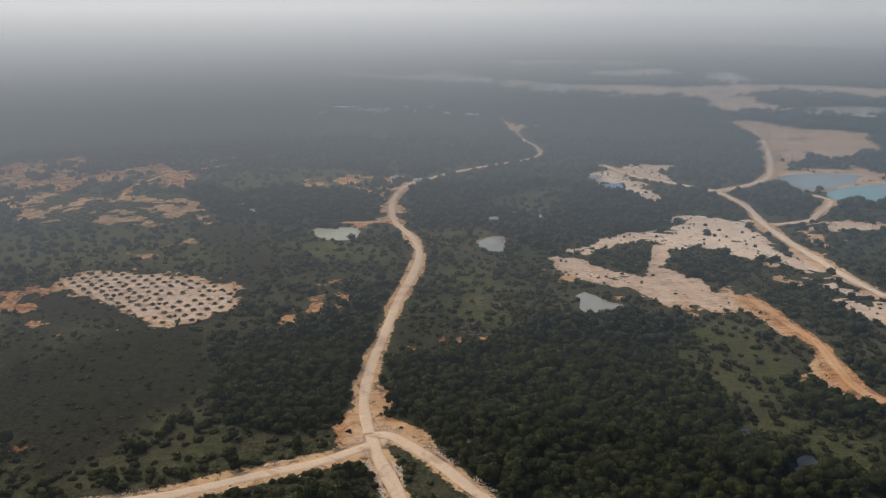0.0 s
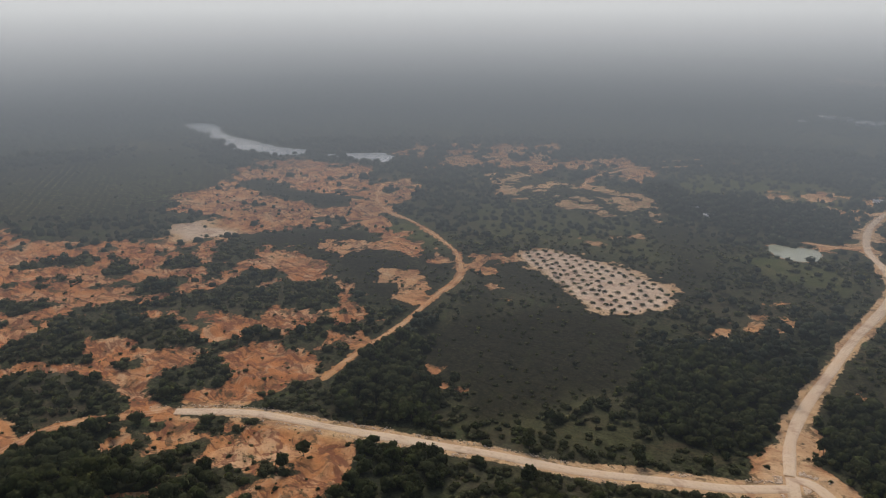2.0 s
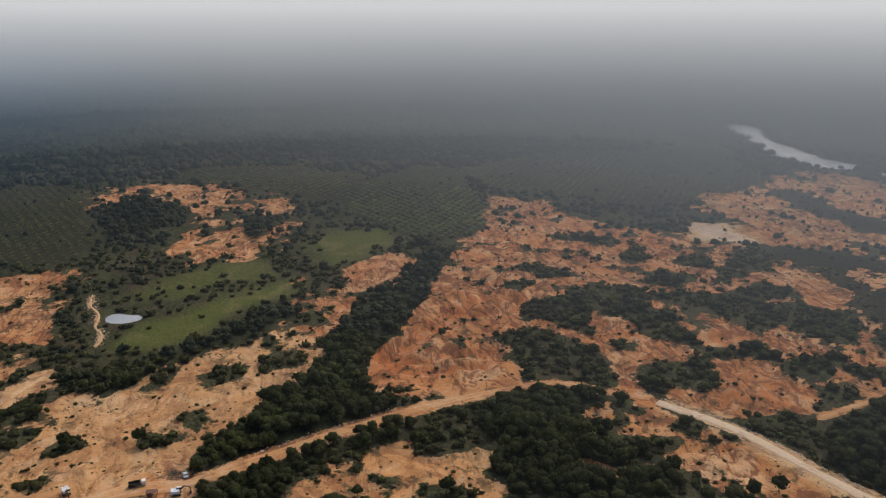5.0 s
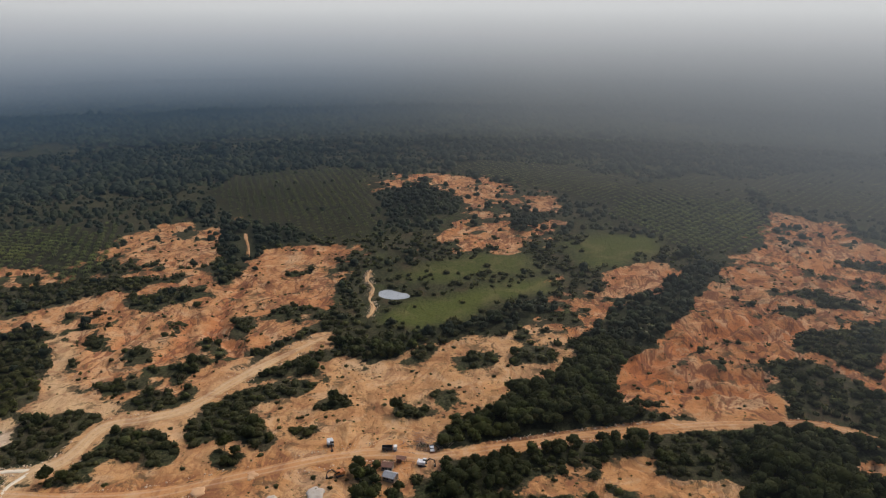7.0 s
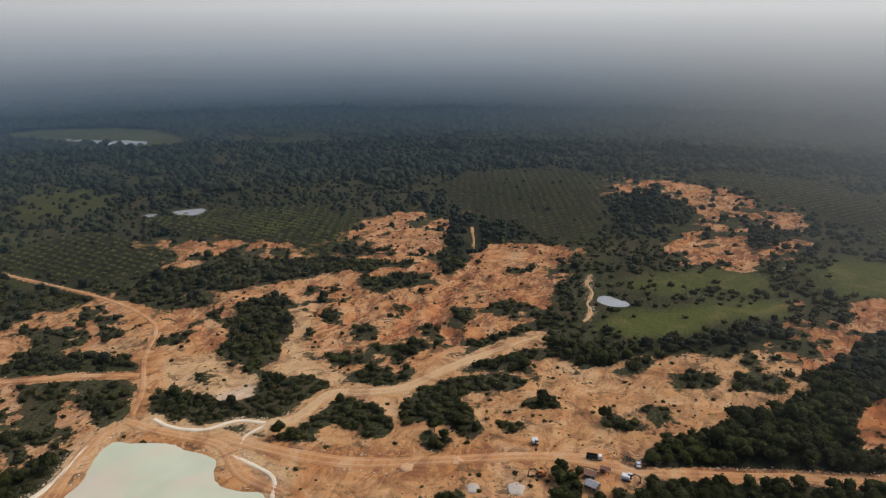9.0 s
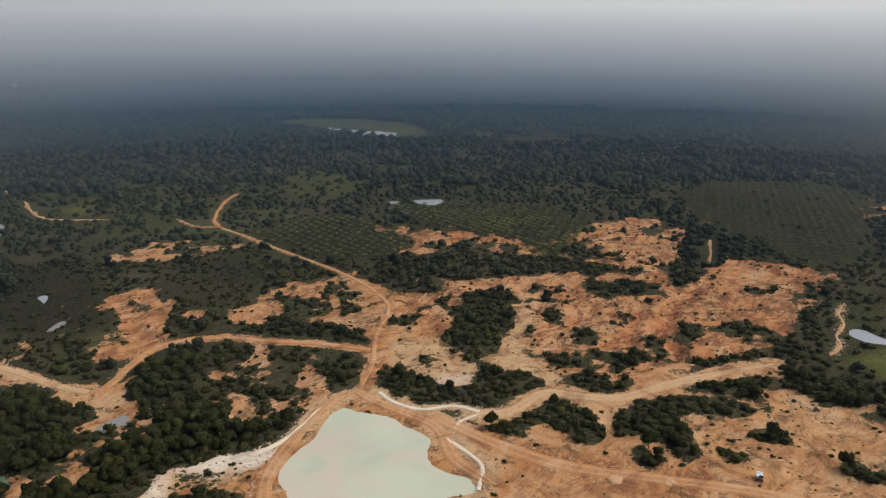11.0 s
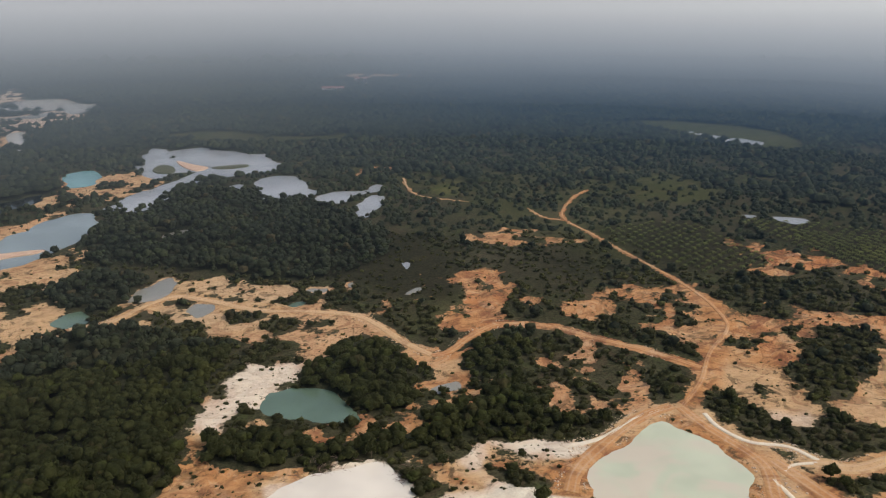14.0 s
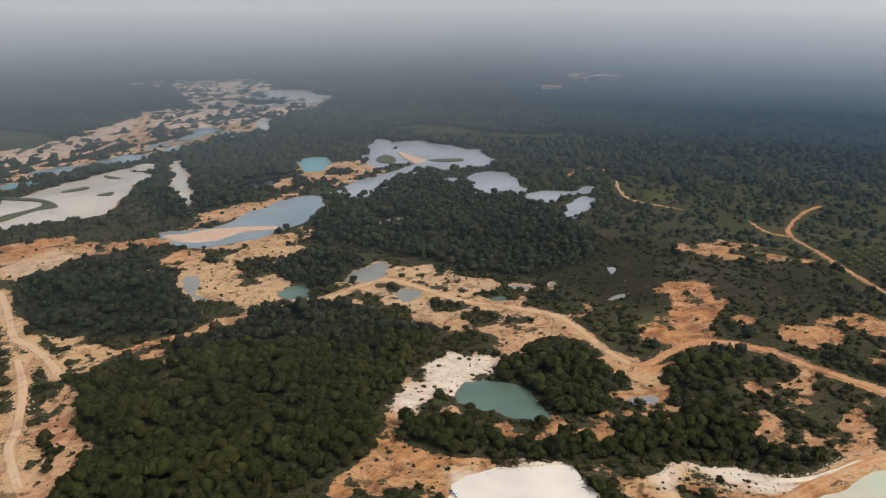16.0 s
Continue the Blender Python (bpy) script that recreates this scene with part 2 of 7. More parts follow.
road('main_road', 6.8, 0.93, [(-33, 299), (-38, 328), (-38, 364), (-34, 408), (-29, 463), (-20, 525), (-19, 572), (-28, 612), (-43, 656), (-49, 718), (-44, 778), (-34, 811)])
road('far_road', 6, 0.95, [(-34, 811), (-15, 834), (10, 865), (52, 904), (103, 944), (125, 983), (127, 1043), (115, 1105), (108, 1215), (99, 1334)])
road('cross_road', 7.2, 0.93, [(-31, 290), (-51, 277), (-73, 268), (-107, 254), (-140, 246), (-175, 235), (-212, 224), (-251, 213), (-282, 194)])
road('spur_road', 7, 0.93, [(-31, 298), (-23, 297), (-11, 286), (1, 272), (12, 257), (21, 247)])
road('south_road', 7, 0.93, [(-32, 298), (-27, 280), (-21, 264), (-15, 247)])
road('orange_road', 6, 0.45, [(-286, 192), (-299, 176), (-315, 153), (-315, 128), (-313, 104), (-307, 74), (-300, 42), (-290, 12), (-282, -11)])
road('orange_road', 6.5, 0.5, [(-279, -22), (-284, -7), (-291, 16), (-298, 39), (-305, 63), (-311, 87)])
road('loop_track', 3.8, 0.55, [(-247, 258), (-253, 296), (-256, 336), (-266, 384), (-273, 424), (-297, 462), (-326, 488), (-385, 525), (-425, 541), (-460, 568), (-490, 607), (-502, 632)])
road('mine_road', 8, 1.08, [(193, 908), (215, 849), (253, 805), (282, 766), (289, 707), (281, 647), (280, 588), (282, 544), (284, 506), (290, 468)])
road('mine_road', 8, 1.0, [(284, 771), (332, 805), (368, 849), (411, 951), (454, 1080), (467, 1157)])
road('mine_road', 7, 1.0, [(289, 643), (325, 656), (349, 686), (380, 729), (375, 753)])
road('sand_track', 7, 0.6, [(200, 463), (207, 421), (211, 393), (207, 364), (206, 340), (212, 327)])
road('farm_track', 4, 0.6, [(-87, 650), (-67, 650), (-47, 656)])
road('ridge_road', 3.4, 0.55, [(-467, -637), (-433, -614), (-383, -559), (-374, -502), (-367, -451), (-361, -393), (-352, -349), (-338, -316), (-325, -301), (-295, -283), (-266, -259), (-241, -244)])
road('ridge_track', 2.6, 0.6, [(-370, -598), (-366, -564), (-375, -548)])
road('clay_road', 6, 0.45, [(-278, -271), (-266, -299), (-249, -328), (-236, -350), (-211, -367), (-188, -359), (-166, -345), (-156, -345)])
road('clay_road', 6, 0.8, [(-156, -345), (-149, -367), (-144, -397), (-137, -416), (-114, -434), (-84, -451), (-59, -481), (-41, -497), (-21, -487), (-1, -469), (22, -467)])
road('wash_road', 9, 0.75, [(-256, -183), (-269, -173), (-294, -170), (-303, -153), (-314, -138), (-342, -125), (-372, -108), (-397, -91)])
road('yard_road', 10, 0.55, [(-279, -22), (-281, -43), (-276, -64), (-265, -88), (-256, -107), (-246, -130), (-242, -158), (-243, -192)])
road('pond_road', 8, 0.55, [(-236, -246), (-216, -244), (-186, -232), (-165, -221), (-154, -210)])
road('pond_road', 8, 0.55, [(-239, -243), (-237, -224), (-237, -192), (-222, -170), (-217, -149)])
road('hill_track', 1.8, 0.8, [(-517, -82), (-497, -81), (-478, -74), (-459, -74), (-445, -69), (-429, -70)])
road('hill_path', 2, 0.55, [(-602, -200), (-566, -186), (-530, -175)])
road('north_track', 3, 0.75, [(-315, -770), (-301, -724), (-297, -698), (-301, -681), (-331, -643)])
road('lake_road', 6, 0.85, [(297, -1429), (274, -1217), (287, -1072), (313, -1015), (342, -941), (358, -918)])
road('west_track', 5, 0.88, [(213, -514), (193, -471), (177, -434), (161, -417), (142, -389), (138, -377)])
road('west_track', 5, 0.88, [(165, -403), (151, -369), (140, -329), (137, -310), (123, -280)])
road('forest_track', 3, 0.6, [(109, -583), (118, -564), (125, -545)])
road('palm_track', 3.5, 0.5, [(-320, 741), (-329, 778), (-324, 819), (-308, 865), (-261, 908), (-218, 959)])
channel('white_channel', 3, [(-245, -234), (-242, -222), (-245, -207), (-257, -197), (-260, -184)])
channel('white_channel', 2.6, [(-232, -183), (-229, -169), (-224, -157), (-210, -149)])
channel('white_channel', 3, [(-235, -246), (-214, -244), (-188, -237), (-170, -238)])
channel('white_channel', 2, [(-258, -183), (-248, -186), (-241, -184)])
water('milky', [(-218, -234), (-224, -231), (-228, -215), (-229, -190), (-214, -174), (-212, -156), (-204, -152), (-165, -185), (-164, -207), (-173, -220)])
water('green', [(-59, -329), (-72, -340), (-90, -332), (-97, -313), (-99, -294), (-81, -303), (-66, -315)])
water('white', [(-43, -254), (-48, -261), (-61, -265), (-80, -265), (-95, -260), (-96, -248), (-97, -233), (-43, -242)])
water('mud', [(-107, 629), (-75, 632), (-73, 607), (-99, 602)])
water('grey', [(94, 478), (102, 466), (115, 452), (94, 443), (88, 453)])
water('grey', [(29, 592), (47, 607), (46, 575), (35, 572)])
water('teal', [(407, 778), (477, 805), (438, 736), (389, 736)])
water('blue', [(384, 849), (473, 855), (435, 805), (375, 778)])
water('dark', [(140, 276), (154, 282), (152, 272), (140, 265)])
water('dark', [(131, 305), (140, 300), (135, 293)])
# these three pools carry a painted sky reflection
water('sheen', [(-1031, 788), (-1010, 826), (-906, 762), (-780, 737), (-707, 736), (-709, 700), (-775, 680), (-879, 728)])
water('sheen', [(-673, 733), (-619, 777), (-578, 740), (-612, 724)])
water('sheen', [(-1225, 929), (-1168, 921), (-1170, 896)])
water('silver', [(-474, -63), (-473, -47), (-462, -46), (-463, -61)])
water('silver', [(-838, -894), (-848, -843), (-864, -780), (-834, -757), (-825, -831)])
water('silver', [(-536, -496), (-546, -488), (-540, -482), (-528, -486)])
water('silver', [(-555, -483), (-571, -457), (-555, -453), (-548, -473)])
water('blue', [(132, -641), (93, -661), (63, -705), (28, -751), (3, -751), (8, -686), (39, -635), (65, -609), (103, -597)])
sand(0.62, 0.25, 0.2, [(-518, 881), (-483, 944), (-396, 874), (-360, 865), (-345, 933), (-269, 843), (-256, 778), (-306, 805), (-361, 819), (-403, 778), (-473, 800)])
sand(0.95, 0.95, 0.45, [(-270, 504), (-236, 516), (-183, 504), (-146, 481), (-133, 468), (-136, 445), (-174, 423), (-206, 448), (-247, 478)])
sand(0.6, 0.5, 0.3, [(-100, 397), (-98, 417), (-94, 448), (-82, 461), (-67, 458), (-71, 478), (-65, 473), (-64, 451), (-86, 445), (-91, 417), (-94, 397)])
sand(0.6, 0.4, 0.4, [(-277, 458), (-279, 489), (-268, 483), (-260, 443), (-274, 445)])
sand(0.6, 0.4, 0.5, [(-248, 430), (-236, 430), (-232, 421), (-240, 421)])
sand(0.5, 0.9, 0.3, [(-472, 2302), (-273, 2302), (-100, 2165), (110, 1994), (150, 1783), (63, 1890), (-121, 1994), (-360, 2221)])
sand(0.97, 1.1, 0.2, [(170, 849), (209, 881), (210, 805), (223, 753), (215, 723), (195, 741), (177, 766)])
sand(0.7, 0.9, 0.2, [(109, 1278), (178, 1233), (176, 1185), (119, 1185)])
sand(0.9, 1.1, 0.2, [(213, 660), (279, 656), (261, 620), (260, 551), (215, 558), (185, 572), (167, 591)])
sand(0.9, 1.1, 0.2, [(98, 572), (138, 603), (197, 615), (190, 591), (124, 581), (103, 565)])
sand(0.9, 1.0, 0.6, [(78, 558), (111, 534), (140, 516), (162, 495), (204, 463), (196, 439), (153, 440), (130, 478), (94, 509)])
sand(0.9, 0.95, 0.4, [(162, 572), (184, 584), (166, 531), (177, 495), (158, 483), (148, 531)])
sand(0.6, 0.8, 0.5, [(294, 620), (312, 588), (293, 531), (284, 558)])
sand(0.65, 0.6, 0.5, [(-51, 334), (-47, 364), (-43, 371), (-42, 334), (-36, 302), (-24, 307), (1, 284), (21, 253), (12, 253), (-11, 284), (-25, 288), (-40, 288), (-45, 310)])
sand(0.45, 0.35, 0.9, [(-1, 298), (22, 305), (23, 288), (4, 280)])
sand(0.84, 0.2, 0.2, [(-381, 81), (-510, 152), (-566, 209), (-590, 243), (-683, 276), (-612, 292), (-544, 317), (-504, 352), (-450, 371), (-427, 394), (-355, 373), (-303, 335), (-270, 321), (-263, 267), (-278, 227), (-291, 191), (-317, 153), (-314, 104), (-316, 76), (-339, 62)])
sand(0.95, 0.15, 0.1, [(-356, 204), (-338, 219), (-301, 200), (-307, 184)])
sand(0.93, 0.25, 0.3, [(-338, 65), (-377, 92), (-412, 137), (-367, 163), (-332, 135), (-321, 95)])
sand(0.93, 0.2, 0.3, [(-499, 145), (-536, 202), (-503, 208), (-444, 163), (-408, 121), (-392, 96)])
sand(0.8, 0.2, 0.3, [(-634, 522), (-666, 584), (-667, 679), (-569, 673), (-516, 639), (-456, 557), (-481, 504), (-570, 499)])
sand(0.85, 0.45, 0.2, [(-603, 452), (-638, 526), (-512, 505), (-443, 525), (-453, 475), (-535, 453)])
sand(0.95, 0.9, 0.2, [(-550, 396), (-508, 430), (-480, 412), (-520, 388)])
sand(0.62, 0.25, 0.3, [(-648, 839), (-544, 904), (-466, 964), (-415, 862), (-443, 790), (-527, 749)])
sand(0.85, 0.7, 0.4, [(-298, 390), (-284, 399), (-271, 376), (-288, 374)])
sand(0.7, 0.45, 0.3, [(-428, 384), (-402, 408), (-338, 377), (-297, 342), (-318, 349), (-379, 373)])
sand(0.5, 0.4, 0.4, [(-287, 457), (-277, 494), (-264, 470), (-268, 441)])
sand(0.6, 0.25, 0.4, [(-239, 304), (-221, 301), (-202, 300), (-192, 277), (-217, 286)])
sand(0.75, 0.6, 0.1, [(-261, 24), (-281, 48), (-277, 81), (-261, 114), (-235, 103), (-244, 49)])
sand(0.9, 0.65, 0.15, [(-376, -84), (-382, -35), (-399, -7), (-418, 24), (-375, 37), (-356, 34), (-329, 10), (-290, -23), (-281, -51), (-288, -71)])
sand(0.6, 0.35, 0.4, [(-426, 27), (-477, 43), (-508, 86), (-536, 138), (-492, 130), (-434, 79), (-394, 46)])
sand(1.0, 0.3, 0.6, [(-508, 88), (-537, 117), (-529, 138), (-483, 120), (-483, 89)])
sand(0.94, 0.6, 0.15, [(-349, -142), (-376, -87), (-370, -42), (-406, 2), (-414, 42), (-389, 46), (-354, 36), (-305, -21), (-283, -56), (-267, -101), (-292, -126)])
sand(0.86, 0.35, 0.5, [(-359, -238), (-392, -243), (-491, -245), (-466, -187), (-507, -168), (-582, -162), (-547, -112), (-485, -96), (-428, -120), (-369, -120), (-343, -140), (-313, -161), (-301, -191), (-327, -216)])
sand(0.88, 0.6, 0.35, [(-384, -327), (-403, -284), (-360, -235), (-330, -234), (-298, -204), (-267, -222), (-267, -249), (-331, -300)])
sand(0.62, 0.4, 0.4, [(-539, -292), (-600, -290), (-632, -229), (-530, -193), (-506, -238), (-489, -266)])
sand(0.7, 0.45, 0.3, [(-395, -378), (-434, -366), (-449, -354), (-436, -349), (-399, -364)])
sand(0.7, 0.45, 0.3, [(-467, -312), (-497, -270), (-507, -168), (-495, -164), (-481, -262)])
sand(0.5, 0.35, 0.6, [(-458, -432), (-507, -371), (-512, -311), (-503, -306), (-488, -358), (-452, -417)])
sand(0.6, 0.35, 0.5, [(-807, -116), (-870, -66), (-823, -1), (-774, 22), (-589, 19), (-571, -32), (-652, 1), (-762, -34), (-778, -82)])
sand(0.75, 0.35, 0.5, [(-774, 22), (-749, 75), (-700, 66), (-715, 36)])
sand(0.5, 0.35, 0.5, [(-660, -4), (-666, 68), (-606, 63), (-580, 11)])
sand(0.95, 0.6, 0.15, [(-160, -218), (-198, -234), (-229, -245), (-244, -228), (-239, -186), (-252, -164), (-264, -129), (-279, -87), (-315, -39), (-295, -35), (-148, -204)])
sand(1.0, 0.55, 0.2, [(-336, -364), (-353, -339), (-332, -308), (-293, -283), (-300, -313)])
sand(0.8, 0.6, 0.3, [(-272, -377), (-302, -382), (-272, -348), (-243, -349)])
sand(0.8, 0.5, 0.3, [(-363, -336), (-392, -312), (-403, -291), (-331, -242), (-297, -269)])
sand(0.6, 0.55, 0.3, [(-236, -465), (-246, -438), (-208, -371), (-202, -390)])
sand(0.8, 0.5, 0.3, [(-149, -329), (-163, -317), (-151, -302), (-143, -312)])
sand(0.5, 0.6, 0.6, [(-219, -347), (-219, -275), (-230, -253), (-211, -266), (-204, -311)])
sand(0.5, 0.6, 0.6, [(-145, -287), (-171, -300), (-172, -307), (-146, -293)])
sand(0.8, 0.85, 0.1, [(-41, -492), (-66, -521), (-116, -478), (-100, -445), (-70, -468)])
sand(0.75, 0.8, 0, [(-26, -450), (-48, -472), (-73, -429), (-61, -416)])
sand(0.9, 0.65, 0.9, [(-108, -438), (-147, -416), (-116, -386), (-87, -362), (-78, -383), (-90, -409)])
sand(0.5, 0.6, 0.3, [(-237, -461), (-247, -429), (-216, -376), (-201, -385)])
sand(0.85, 0.5, 0.1, [(-12, -280), (-23, -311), (-41, -280), (-61, -278), (-57, -254)])
sand(0.85, 0.55, 0.1, [(-108, -248), (-121, -243), (-117, -220), (-96, -232)])
sand(0.85, 0.8, 0.1, [(213, -514), (185, -470), (164, -424), (139, -392), (140, -378), (162, -402), (185, -436)])
sand(0.8, 0.8, 0.2, [(174, -404), (159, -402), (138, -344), (118, -271), (127, -273)])
sand(0.75, 0.7, 0.5, [(131, -365), (123, -364), (110, -319), (115, -286), (118, -271), (122, -321)])
sand(0.72, 0.75, 0.3, [(103, -542), (62, -575), (20, -598), (31, -543), (7, -480), (49, -457), (85, -472), (101, -506)])
sand(0.6, 0.6, 0.4, [(251, -621), (213, -633), (160, -591), (199, -584), (219, -561)])
sand(0.85, 0.55, 0.1, [(-10, -265), (-22, -298), (-39, -277), (-58, -262), (-43, -245), (1, -252)])
sand(0.75, 0.8, 0.5, [(299, -1153), (247, -1349), (189, -1262), (224, -1121)])
sand(0.6, 1.05, 0.3, [(482, -2022), (328, -2074), (114, -2039), (140, -1511), (163, -1431), (225, -1524), (334, -1861)])
sand(0.8, 0.8, 0.4, [(179, -1395), (126, -1465), (97, -1188), (139, -1195)])
sand(0.8, 0.7, 0.4, [(106, -692), (69, -728), (71, -686), (94, -671)])
sand(0.7, 0.7, 0.4, [(-13, -814), (-60, -883), (-64, -844), (-43, -809)])
sand(0.7, 0.75, 0.4, [(341, -871), (292, -940), (223, -1040), (133, -1141), (103, -1162), (122, -1192), (238, -1077), (331, -946), (352, -902)])
sand(0.8, 0.6, 0.7, [(95, -399), (83, -400), (84, -386), (93, -388)])
sand(0.7, 0.5, 0.9, [(99, -363), (82, -376), (68, -355), (89, -353)])
sand(0.7, 0.5, 0.9, [(75, -447), (59, -454), (58, -415), (64, -416)])
sand(0.8, 0.5, 0.6, [(-144, -327), (-164, -317), (-159, -301), (-141, -312)])
sand(0.5, 0.7, 0.5, [(-203, -323), (-224, -308), (-220, -291), (-202, -305)])
grass(1, [(-432, -57), (-466, -32), (-496, 11), (-508, 41), (-487, 43), (-465, 11), (-420, -28), (-422, -52)])
grass(0.8, [(-505, -59), (-545, -22), (-562, 27), (-524, 34), (-499, -19)])
grass(0.8, [(-584, 66), (-611, 90), (-615, 145), (-571, 137), (-529, 95), (-536, 73)])
grass(0.55, [(-111, 588), (-75, 595), (-42, 572), (-44, 544), (-95, 544)])
grass(0.45, [(-245, 849), (-221, 881), (-95, 881), (-74, 792), (-155, 778), (-232, 778)])
grass(0.5, [(-414, 462), (-404, 494), (-339, 486), (-327, 448), (-379, 450)])
grass(0.4, [(14, 495), (42, 506), (35, 417), (12, 434)])
grass(0.15, [(-207, 317), (-172, 328), (-99, 307), (-95, 276), (-177, 264)])
grass(0.9, [(-337, -719), (-373, -730), (-342, -681), (-321, -684)])
grass(0.35, [(-527, -643), (-617, -626), (-545, -542), (-482, -579)])
grass(0.35, [(129, 345), (156, 371), (146, 323), (124, 312)])
burnt(1, [(-443, 423), (-419, 481), (-369, 481), (-297, 449), (-266, 384), (-270, 354), (-330, 368), (-392, 398)])
burnt(0.9, [(-239, 370), (-176, 393), (-132, 383), (-121, 320), (-156, 295), (-200, 302)])
burnt(0.8, [(-281, 463), (-233, 428), (-152, 415), (-122, 478), (-160, 630), (-215, 622), (-151, 504), (-245, 533)])
burnt(0.7, [(-620, 543), (-593, 568), (-503, 560), (-484, 531), (-545, 522)])
burnt(0.5, [(-297, -490), (-360, -471), (-337, -419), (-290, -417), (-272, -441)])
burnt(0.5, [(-29, 434), (26, 434), (23, 378), (-25, 371)])
sand(0.62, 0.8, 0.15, [(55, -488), (7, -502), (-25, -521), (-75, -526), (-111, -495), (-145, -421), (-125, -402), (-96, -424), (-57, -449), (-20, -436), (21, -452)])
sand(0.75, 0.8, 0.1, [(-22, -455), (-52, -471), (-65, -434), (-37, -400)])
sand(0.66, 0.65, 0.8, [(-53, -422), (-92, -425), (-126, -402), (-95, -364), (-59, -372)])
sand(0.7, 0.5, 0.6, [(-239, -462), (-244, -439), (-224, -394), (-207, -388)])
sand(0.85, 0.6, 0.4, [(-136, -337), (-157, -351), (-177, -347), (-169, -332), (-152, -333)])
sand(0.7, 0.5, 0.5, [(-127, -355), (-133, -348), (-130, -329), (-133, -311), (-127, -306), (-124, -330)])
sand(0.75, 0.55, 0.5, [(-143, -291), (-181, -306), (-181, -300), (-147, -282)])
sand(0.8, 0.55, 0.3, [(-78, -296), (-102, -287), (-126, -281), (-121, -275), (-95, -284), (-77, -291)])
sand(0.6, 0.5, 0.4, [(147, -430), (110, -412), (79, -452), (73, -438), (104, -400), (139, -392)])
sand(0.6, 0.8, 0.3, [(81, -288), (74, -291), (72, -287), (77, -276)])
sand(0.9, 0.9, 0.2, [(43, -274), (33, -271), (34, -263), (40, -266)])
sand(0.8, 0.4, 0.4, [(245, -602), (223, -609), (195, -597), (211, -572), (233, -569)])
sand(0.7, 0.6, 0.5, [(-214, -339), (-209, -308), (-214, -276), (-230, -260), (-204, -262), (-196, -300)])
sand(0.8, 0.5, 0.3, [(-133, -360), (-135, -342), (-133, -308), (-127, -308), (-128, -339)])
sand(0.75, 0.6, 0.5, [(-94, -289), (-121, -282), (-121, -276), (-96, -280)])
sand(0.7, 0.6, 0.4, [(-140, -292), (-179, -306), (-176, -297), (-146, -285)])
sand(0.7, 0.7, 0.3, [(-273, -530), (-324, -525), (-357, -482), (-313, -498)])
sand(0.5, 0.6, 0.4, [(-295, -845), (-318, -832), (-301, -806)])
forest(1, [(124, -358), (78, -403), (56, -468), (21, -462), (-6, -413), (-40, -363), (-12, -304), (-11, -277), (25, -256), (106, -269)])
forest(1, [(210, -535), (133, -560), (85, -472), (81, -427), (138, -428), (169, -441)])
forest(1, [(-30, -797), (-134, -839), (-212, -630), (-198, -519), (-127, -492), (-29, -575), (6, -612)])
forest(1, [(39, -544), (6, -566), (-26, -534), (-1, -490), (22, -493)])
forest(1, [(201, -959), (65, -1058), (37, -866), (98, -700), (152, -730)])
forest(1, [(-28, 371), (38, 408), (144, 434), (189, 345), (204, 312), (169, 249), (14, 249), (-3, 293), (-25, 323)])
forest(1, [(-120, 385), (-93, 408), (-60, 463), (-37, 495), (-43, 371), (-45, 307), (-99, 307)])
forest(0.8, [(-21, 819), (138, 849), (210, 696), (204, 638), (98, 588), (-11, 603)])
forest(0.9, [(-214, 696), (-188, 766), (-83, 766), (-62, 656), (-129, 638)])
forest(1, [(-256, 1919), (150, 1783), (531, 1561), (487, 1426), (103, 1468), (-204, 1513)])
forest(1, [(154, 1185), (456, 1246), (381, 915), (341, 881), (160, 991)])
forest(1, [(-392, -84), (-400, -46), (-447, 18), (-480, 36), (-435, 44), (-406, -14), (-368, -54), (-375, -74)])
forest(1, [(22, -473), (-20, -441), (-55, -388), (-31, -354), (-17, -322), (-14, -282), (24, -300)])
palms(9, [(-420, 766), (-333, 753), (-259, 753), (-220, 647), (-345, 638)])
palms(9, [(-755, 132), (-711, 250), (-598, 220), (-622, 156), (-690, 130)])
palms(9, [(-803, 367), (-922, 689), (-657, 504), (-673, 351)])
palms(9, [(-385, -502), (-461, -499), (-467, -435), (-448, -380), (-387, -384), (-378, -437)])
palms(9, [(-495, -303), (-632, -334), (-586, -298), (-494, -278)])
palms(9, [(-523, -486), (-615, -380), (-595, -331), (-508, -311), (-496, -401)])
palms(9, [(-801, -288), (-868, -151), (-632, -95), (-702, -241)])
palms(9, [(-695, 119), (-744, 257), (-586, 209), (-575, 157), (-631, 144)])
palms(9, [(-491, -308), (-611, -328), (-596, -310), (-491, -276)])
palms(9, [(-766, 409), (-838, 634), (-635, 492), (-637, 360)])
palms(9, [(-531, -432), (-595, -375), (-571, -334), (-500, -357)])
water('mudlake', [(309, -782), (287, -810), (263, -859), (231, -920), (207, -950), (197, -915), (221, -915), (190, -897), (186, -866), (197, -848), (198, -821), (194, -795), (197, -764), (193, -741), (212, -709), (234, -703), (254, -693), (271, -676)])
isle('green', [(279, -699), (263, -735), (246, -750), (272, -785), (316, -800), (312, -790), (274, -776), (262, -757), (269, -739), (286, -717)])
isle('green', [(262, -816), (242, -833), (240, -820), (258, -810)])
isle('green', [(239, -890), (217, -871), (232, -874)])
isle('green', [(223, -792), (210, -805), (209, -790)])
